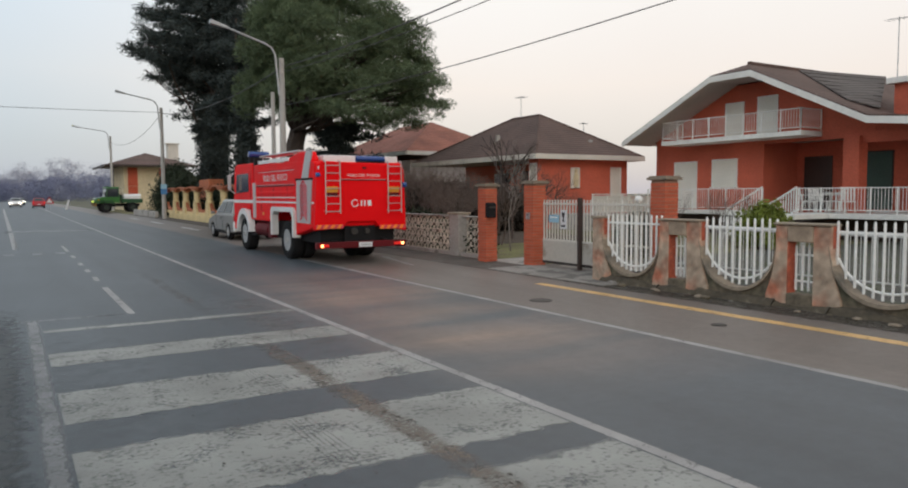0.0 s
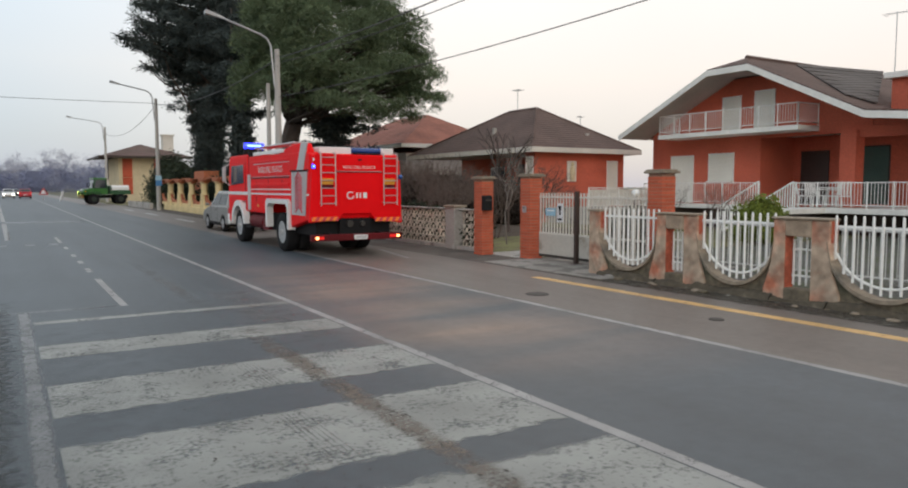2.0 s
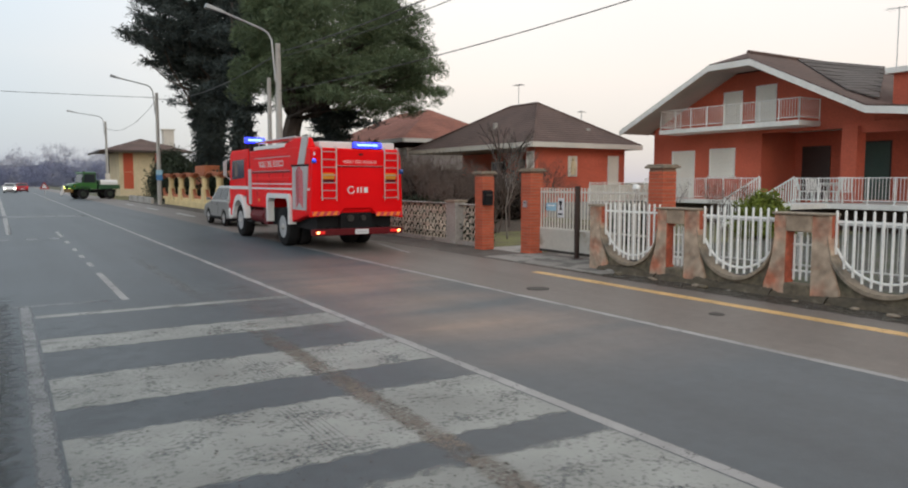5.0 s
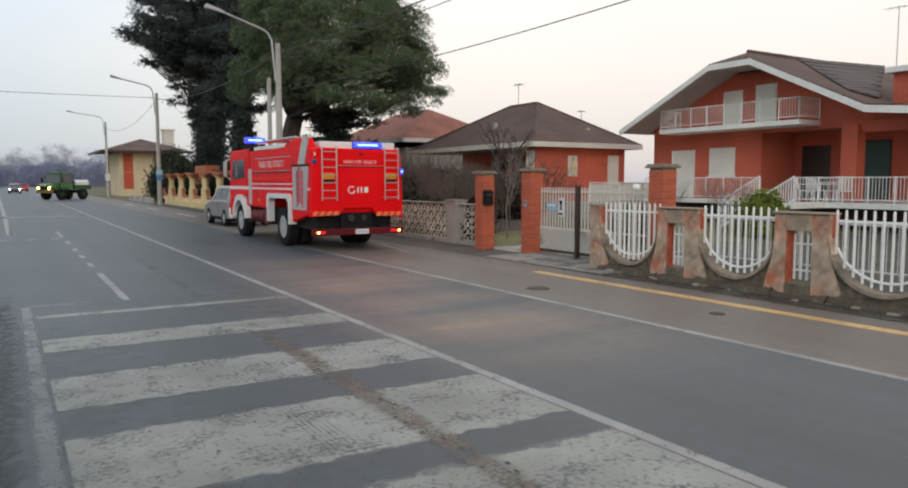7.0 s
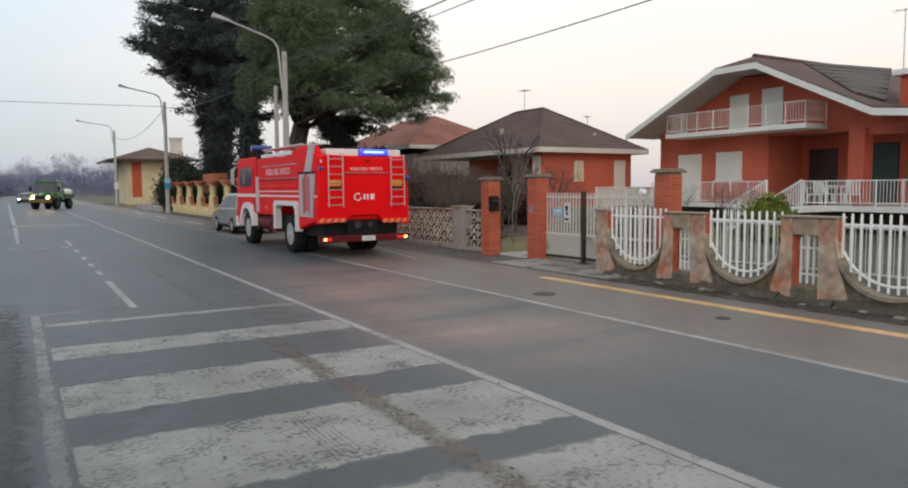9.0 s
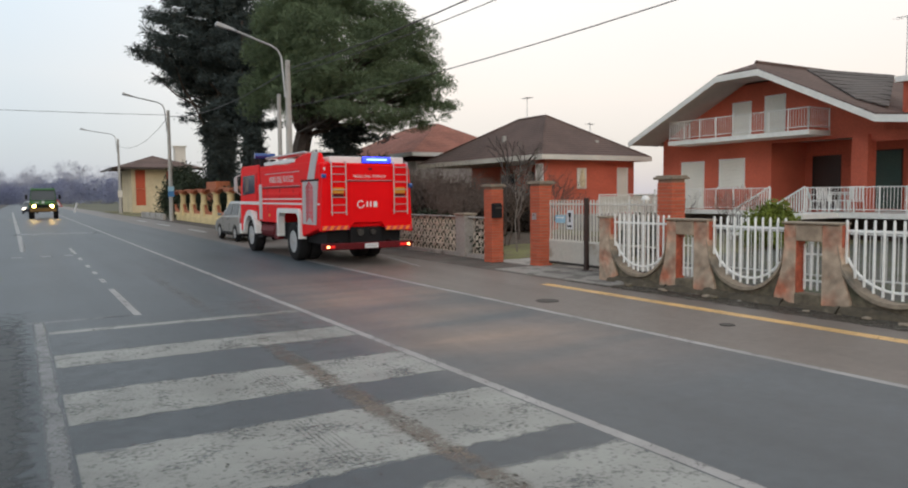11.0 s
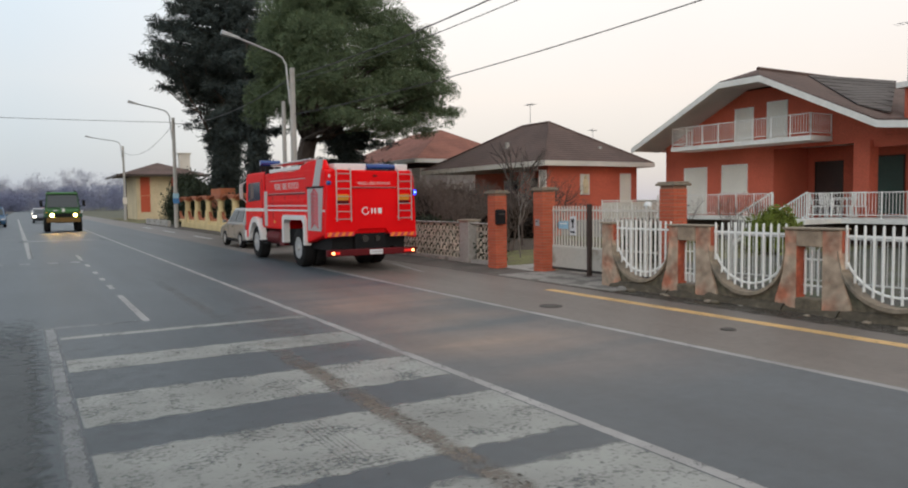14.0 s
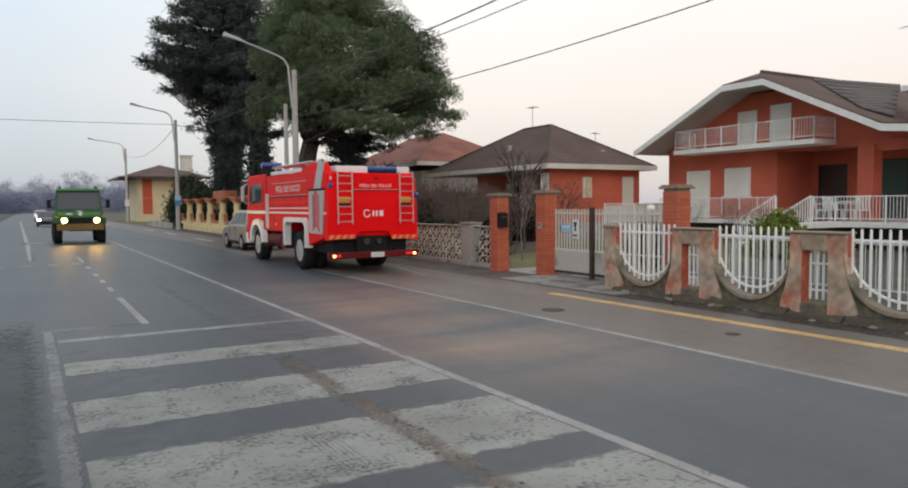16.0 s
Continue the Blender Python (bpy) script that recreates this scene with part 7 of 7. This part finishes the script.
    for y in (wb, -wb):
        for x in (-k + 0.1, k - 0.1):
            put_wheel(small, t, x, y, 0.31)
    return t


parked = car("parked_car", M_SILVER_CAR, "silver-beige hatchback parked ahead of the fire engine", 4.1, 1.72, 1.58)
parked.matrix_basis = pose(8.14, 30.6, 0)
red_car = car("red_car", M_RED_CAR, "small red car with lit tail lamps far down the road", tail=M_TAIL)
white_car = car("white_car", M_TRUCK_WHITE, "small white car with headlamps on, far away", head=M_HEAD_WHITE)
grey_car = car("grey_car", M_DARK_CAR, "dark grey car with headlamps on, following the truck", head=M_HEAD_WHITE, height=1.45)
blue_car = car("blue_car", M_BLUE_CAR, "dark blue car at the far roadside", 4.4, 1.8, 1.7)

# --- green truck; its front axle lies at its origin and its nose points along -y
truck = thing("green_truck", (0, 0, 0), "bright green all-terrain truck with lit yellow headlamps and a pale tank", "truck")
k = 1.08
bm = B()
prism(bm, [(-0.95, 0.98), (-0.98, 1.42), (-0.88, 1.52), (-0.15, 1.62), (0.05, 1.62), (0.05, 0.98)], "x", -0.92, 0.92)
part("bonnet", bm, M_GREEN, truck, "bright green bonnet", 0.04)
bm = B()
hexa(bm, [(-k, -0.1, 1.0), (k, -0.1, 1.0), (k, 1.35, 1.0), (-k, 1.35, 1.0), (-k + 0.02, -0.1, 1.62), (k - 0.02, -0.1, 1.62), (k - 0.02, 1.35, 1.62), (-k + 0.02, 1.35, 1.62)])
part("cab_lower", bm, M_GREEN, truck, "", 0.03)
bm = B()
hexa(bm, [(-k + 0.03, -0.08, 1.6), (k - 0.03, -0.08, 1.6), (k - 0.03, 1.33, 1.6), (-k + 0.03, 1.33, 1.6), (-k + 0.12, 0.12, 2.60), (k - 0.12, 0.12, 2.60), (k - 0.12, 1.3, 2.60), (-k + 0.12, 1.3, 2.60)])
part("cab_upper", bm, M_DARK_GREEN, truck, "dark green cab frame", 0.02)
bm = B()
hexa(bm, [(-k + 0.08, -0.05, 2.58), (k - 0.08, -0.05, 2.58), (k - 0.08, 1.36, 2.58), (-k + 0.08, 1.36, 2.58), (-k + 0.14, 0.05, 2.71), (k - 0.14, 0.05, 2.71), (k - 0.14, 1.3, 2.71), (-k + 0.14, 1.3, 2.71)])
part("cab_roof", bm, M_GREEN, truck, "", 0.03)
bm = B()
hexa(bm, [(-k + 0.14, -0.095, 1.68), (k - 0.14, -0.095, 1.68), (k - 0.14, -0.05, 1.68), (-k + 0.14, -0.05, 1.68), (-k + 0.2, 0.075, 2.50), (k - 0.2, 0.075, 2.50), (k - 0.2, 0.12, 2.50), (-k + 0.2, 0.12, 2.50)])
part("windscreen", bm, M_WINDSHIELD, truck)
for s in (-1, 1):
    bm = B()
    hexa(bm, [(s * (k - 0.025), 0.08, 1.68), (s * (k - 0.06), 0.08, 1.68), (s * (k - 0.06), 1.2, 1.68), (s * (k - 0.025), 1.2, 1.68),
              (s * (k - 0.096), 0.24, 2.48), (s * (k - 0.13), 0.24, 2.48), (s * (k - 0.13), 1.18, 2.48), (s * (k - 0.096), 1.18, 2.48)])
    part("side_window", bm, M_GLASS, truck)
    bm = B()
    rod(bm, (s * 0.98, 0.0, 1.7), (s * 1.28, -0.12, 1.85), 0.016, 0.016, 6)
    rod(bm, (s * 0.95, 0.05, 2.25), (s * 1.28, -0.12, 2.1), 0.016, 0.016, 6)
    box(bm, s * 1.30 - 0.09, s * 1.30 + 0.09, -0.17, -0.10, 1.74, 2.16)
    part("wing_mirror", bm, M_BLACK, truck, "black wing mirror")
    bm = B()
    lathe(bm, 0, 0, [(0.085, 0), (0.085, 0.05), (0.05, 0.07)], 16)
    bmesh.ops.rotate(bm, cent=(0, 0, 0), matrix=Matrix.Rotation(radians(90), 3, "X"), verts=bm.verts)
    bmesh.ops.translate(bm, vec=(s * 0.70, -0.98, 1.14), verts=bm.verts)
    lamp = part("headlamp", bm, M_HEAD, truck, "glowing yellow headlamp")
    # ring that emits by itself, imitating yellow lamplight round the bulb
    bm = B()
    disc = [(0.70 * s + r * math.cos(2 * math.pi * i / 18), 1.14 + r * math.sin(2 * math.pi * i / 18)) for r in (0.087, 0.138) for i in range(18)]
    for i in range(18):
        j = (i + 1) % 18
        prism(bm, [disc[i], disc[j], disc[18 + j], disc[18 + i]], "y", -1.0, -0.97)
    part("glow_ring", bm, M_HEAD_GLOW_RING, lamp, "self-glowing yellow ring round the headlamp")
    # deep hood, added to keep the lamp's glow from spreading sideways
    bm = B()
    ring = [(0.70 * s + r * math.cos(2 * math.pi * i / 18), 1.14 + r * math.sin(2 * math.pi * i / 18)) for r in (0.14, 0.17) for i in range(18)]
    for i in range(18):
        j = (i + 1) % 18
        prism(bm, [ring[i], ring[j], ring[18 + j], ring[18 + i]], "y", -1.18, -0.96)
    part("added_hood", bm, M_DARK_GREEN, lamp)
    bm = B()
    prism(bm, [(-0.72, 1.02), (-0.62, 1.26), (0.62, 1.26), (0.74, 0.86), (0.66, 0.82), (0.52, 1.14), (-0.52, 1.14), (-0.64, 0.98)], "x", s * 0.94 - 0.22, s * 0.94 + 0.22)
    part("fender", bm, M_DARK_GREEN, truck, "dark green wheel fender")
    boxpart("marker_lamp", (s * 0.99 - 0.06, s * 0.99 + 0.06, -0.80, -0.72, 1.28, 1.36), M_AMBER, truck)
    boxpart("roof_lamp", (s * 0.8 - 0.05, s * 0.8 + 0.05, 0.15, 0.28, 2.70, 2.82), M_BLACK, truck, "", 0.01)
bumper2 = boxpart("front_bumper", (-1.02, 1.02, -1.12, -0.92, 0.66, 0.98), M_LAMPLIT_BUMPER, truck, "steel front bumper tinted ochre with painted headlamp light", 0.02)
boxpart("grille", (-0.5, 0.5, -1.0, -0.97, 1.02, 1.28), M_BLACK, truck, "black grille")
bm = B()
lathe(bm, 0, 0, [(0.15, 0.0), (0.15, 0.012)], 20)
bmesh.ops.rotate(bm, cent=(0, 0, 0), matrix=Matrix.Rotation(radians(8), 3, "X"), verts=bm.verts)
bmesh.ops.translate(bm, vec=(0, -0.52, 1.585), verts=bm.verts)
em = part("bonnet_emblem", bm, M_TRUCK_WHITE, truck, "round white emblem")
bm = B()
prism(bm, [(0.10 * math.cos(2 * math.pi * i / 16), 1.46 + 0.10 * math.sin(2 * math.pi * i / 16)) for i in range(16)], "y", -0.995, -0.97)
part("front_emblem", bm, M_TRUCK_WHITE, truck, "round white emblem")
boxpart("bonnet_label", (-0.62, -0.34, -0.99, -0.96, 1.42, 1.50), M_PLATE, truck)
boxpart("chassis", (-0.5, 0.5, -0.9, 3.4, 0.62, 0.95), M_BLACK, truck, "black chassis")
bm = B()
box(bm, -1.1, 1.1, 1.5, 3.6, 1.0, 1.1)
for a in ((-1.1, -1.05, 1.5, 3.6, 1.1, 1.45), (1.05, 1.1, 1.5, 3.6, 1.1, 1.45), (-1.05, 1.05, 1.5, 1.55, 1.1, 1.9), (-1.05, 1.05, 3.55, 3.6, 1.1, 1.45)):
    box(bm, *a)
part("load_bed", bm, M_DARK_GREEN, truck, "dark green drop-side bed", 0.01)
bm = B()
prism(bm, [(-0.8, 1.12), (0.8, 1.12), (0.98, 1.3), (0.98, 1.75), (0.8, 1.95), (-0.8, 1.95), (-0.98, 1.75), (-0.98, 1.3)], "y", 1.75, 3.45)
part("water_tank", bm, M_TRUCK_WHITE, truck, "pale water tank on the bed", 0.02)
bm = B()
for x in (-0.95, 0.95):
    rod(bm, (x, 1.5, 1.9), (x, 1.5, 2.5), 0.025, 0.025, 6)
rod(bm, (-0.95, 1.5, 2.5), (0.95, 1.5, 2.5), 0.025, 0.025, 6)
part("bed_hoop", bm, M_BLACK, truck)
tw = wheel_mesh(0.53, 0.36, 0.27, M_RIM_DARK)
TRUCK_WHEELS = [(x, y) for y in (0.0, 2.6) for x in (-0.96, 0.96)]
truck_wheels = [put_wheel(tw, truck, x, y, 0.53) for x, y in TRUCK_WHEELS]


# ---------------------------------------------------------------- pieces of walls, last
for t_, w_, top_ in PIERS:
    lay_bricks(t_, w_, top_, brick_mesh(w_ - 0.115, 0.11, 0.06))
BLOCK = block_mesh()
for row in range(5):
    for i in range(36):
        y = 18.22 + 0.4 * i + (0.2 if row % 2 else 0.0)
        ob = new("pierced_block", BLOCK)
        ob.parent, ob.location = block_wall, (0.0, y - 24, 0.20 + 0.2 * row)
    for i in range(3):
        ob = new("pierced_block", BLOCK)
        ob.parent, ob.location = block_wall, (0.0, 16.3 + 0.4 * i + 0.05 - 24, 0.20 + 0.2 * row)


# ---------------------------------------------------------------- what moves
TRUCK_WAY = [(0, 8.5, 86.0, -86), (2, 7.7, 84.8, -84), (4.2, 7.0, 84.0, -80), (5.3, 6.1, 83.5, -74), (6.3, 4.9, 82.8, -63), (7.0, 4.0, 82.0, -50), (7.6, 3.35, 81.4, -42), (8.2, 2.85, 80.7, -35), (9.2, 2.35, 79.2, -24),
             (10.2, 1.95, 77.0, -10), (11.3, 1.8, 74.2, -1), (12.0, 1.85, 71.6, 0), (12.5, 1.95, 69.2, 1), (13.0, 2.02, 65.6, 1), (13.5, 2.15, 61.4, 0), (14.0, 2.2, 57.1, 0), (14.5, 2.2, 53.0, 0), (15.0, 2.2, 48.8, 0),
             (15.5, 2.2, 44.9, 0), (16.0, 2.2, 40.8, 0)]
FLASHES = {"front": ((0.75, 8.25),), "rear": ((3.75, 7.75), (8.3, 12.25)),
           "left": ((0.8, 1.2), (1.8, 2.2), (3.3, 3.7), (5.0, 5.3), (10.2, 10.5), (13.3, 13.7), (14.8, 15.2)),
           "right": ((0.8, 1.2), (3.3, 3.7), (5.2, 5.5), (6.8, 7.2), (8.3, 8.7), (10.0, 10.3), (12.3, 12.7), (13.3, 14.2), (14.8, 15.2))}


def flash(lamp, spans):
    """Turns a lamp's glowing half to the rear for each span of seconds."""
    at, angle = tuple(lamp.location), 180.0
    rows = [(0.0, angle)]
    for a, b in spans:
        for c in (a, b):
            for s, d in ((-0.1, 0), (-0.033, 60), (0.033, 120), (0.1, 180)):
                rows.append((c + s, angle + d))
            angle += 180
    rows.append((16.0, angle))
    walk(lamp, [(t, pose(*at, a, 0, 0)) for t, a in rows])


def motions():
    walk(truck, [(t, pose(x, y, 0, 0, 0, r)) for t, x, y, r in TRUCK_WAY])
    ts = [w[0] for w in TRUCK_WAY]
    run = [0.0]
    for a, b in zip(TRUCK_WAY, TRUCK_WAY[1:]):
        run.append(run[-1] + math.hypot(b[1] - a[1], b[2] - a[2]))
    steps = [i * 0.1 for i in range(161)]
    for wheel, (x, y) in zip(truck_wheels, TRUCK_WHEELS):
        walk(wheel, [(t, pose(x, y, 0.53, math.degrees(np.interp(t, ts, run) / 0.53), 0, 0)) for t in steps])
    walk(red_car, [(0, pose(3.6, 130, 0)), (2, pose(2.7, 134, 0)), (4.2, pose(2.3, 140, 0)), (8, pose(3.0, 165, 0)), (12, pose(4.6, 215, 0)), (16, pose(4.6, 250, 0))])
    walk(white_car, [(0, pose(0.6, 140, 0, 0, 0, 180)), (4.2, pose(0.4, 134, 0, 0, 0, 180)), (8, pose(1.4, 134, 0, 0, 0, 180)), (12, pose(1.6, 126, 0, 0, 0, 180)), (16, pose(1.6, 118, 0, 0, 0, 180))])
    walk(grey_car, [(0, pose(1.6, 175, 0, 0, 0, 180)), (6, pose(1.3, 140, 0, 0, 0, 180)), (9.2, pose(1.0, 116, 0, 0, 0, 180)), (11.3, pose(1.1, 104, 0, 0, 0, 180)), (13.5, pose(1.45, 94, 0, 0, 0, 180)), (16, pose(1.55, 81, 0, 0, 0, 180))])
    walk(blue_car, [(0, pose(-9.0, 76, 0, 0, 0, 180)), (12.5, pose(-4.2, 76, 0, 0, 0, 180)), (13.5, pose(-2.7, 76, 0, 0, 0, 180)), (14.0, pose(-2.42, 76, 0, 0, 0, 180)), (15.5, pose(-2.38, 76, 0, 0, 0, 180)), (16, pose(-3.5, 76, 0, 0, 0, 180))])
    flash(bcn_front, FLASHES["front"])
    flash(bcn_rear, FLASHES["rear"])
    flash(bcn_left, FLASHES["left"])
    flash(bcn_right, FLASHES["right"])


motions()
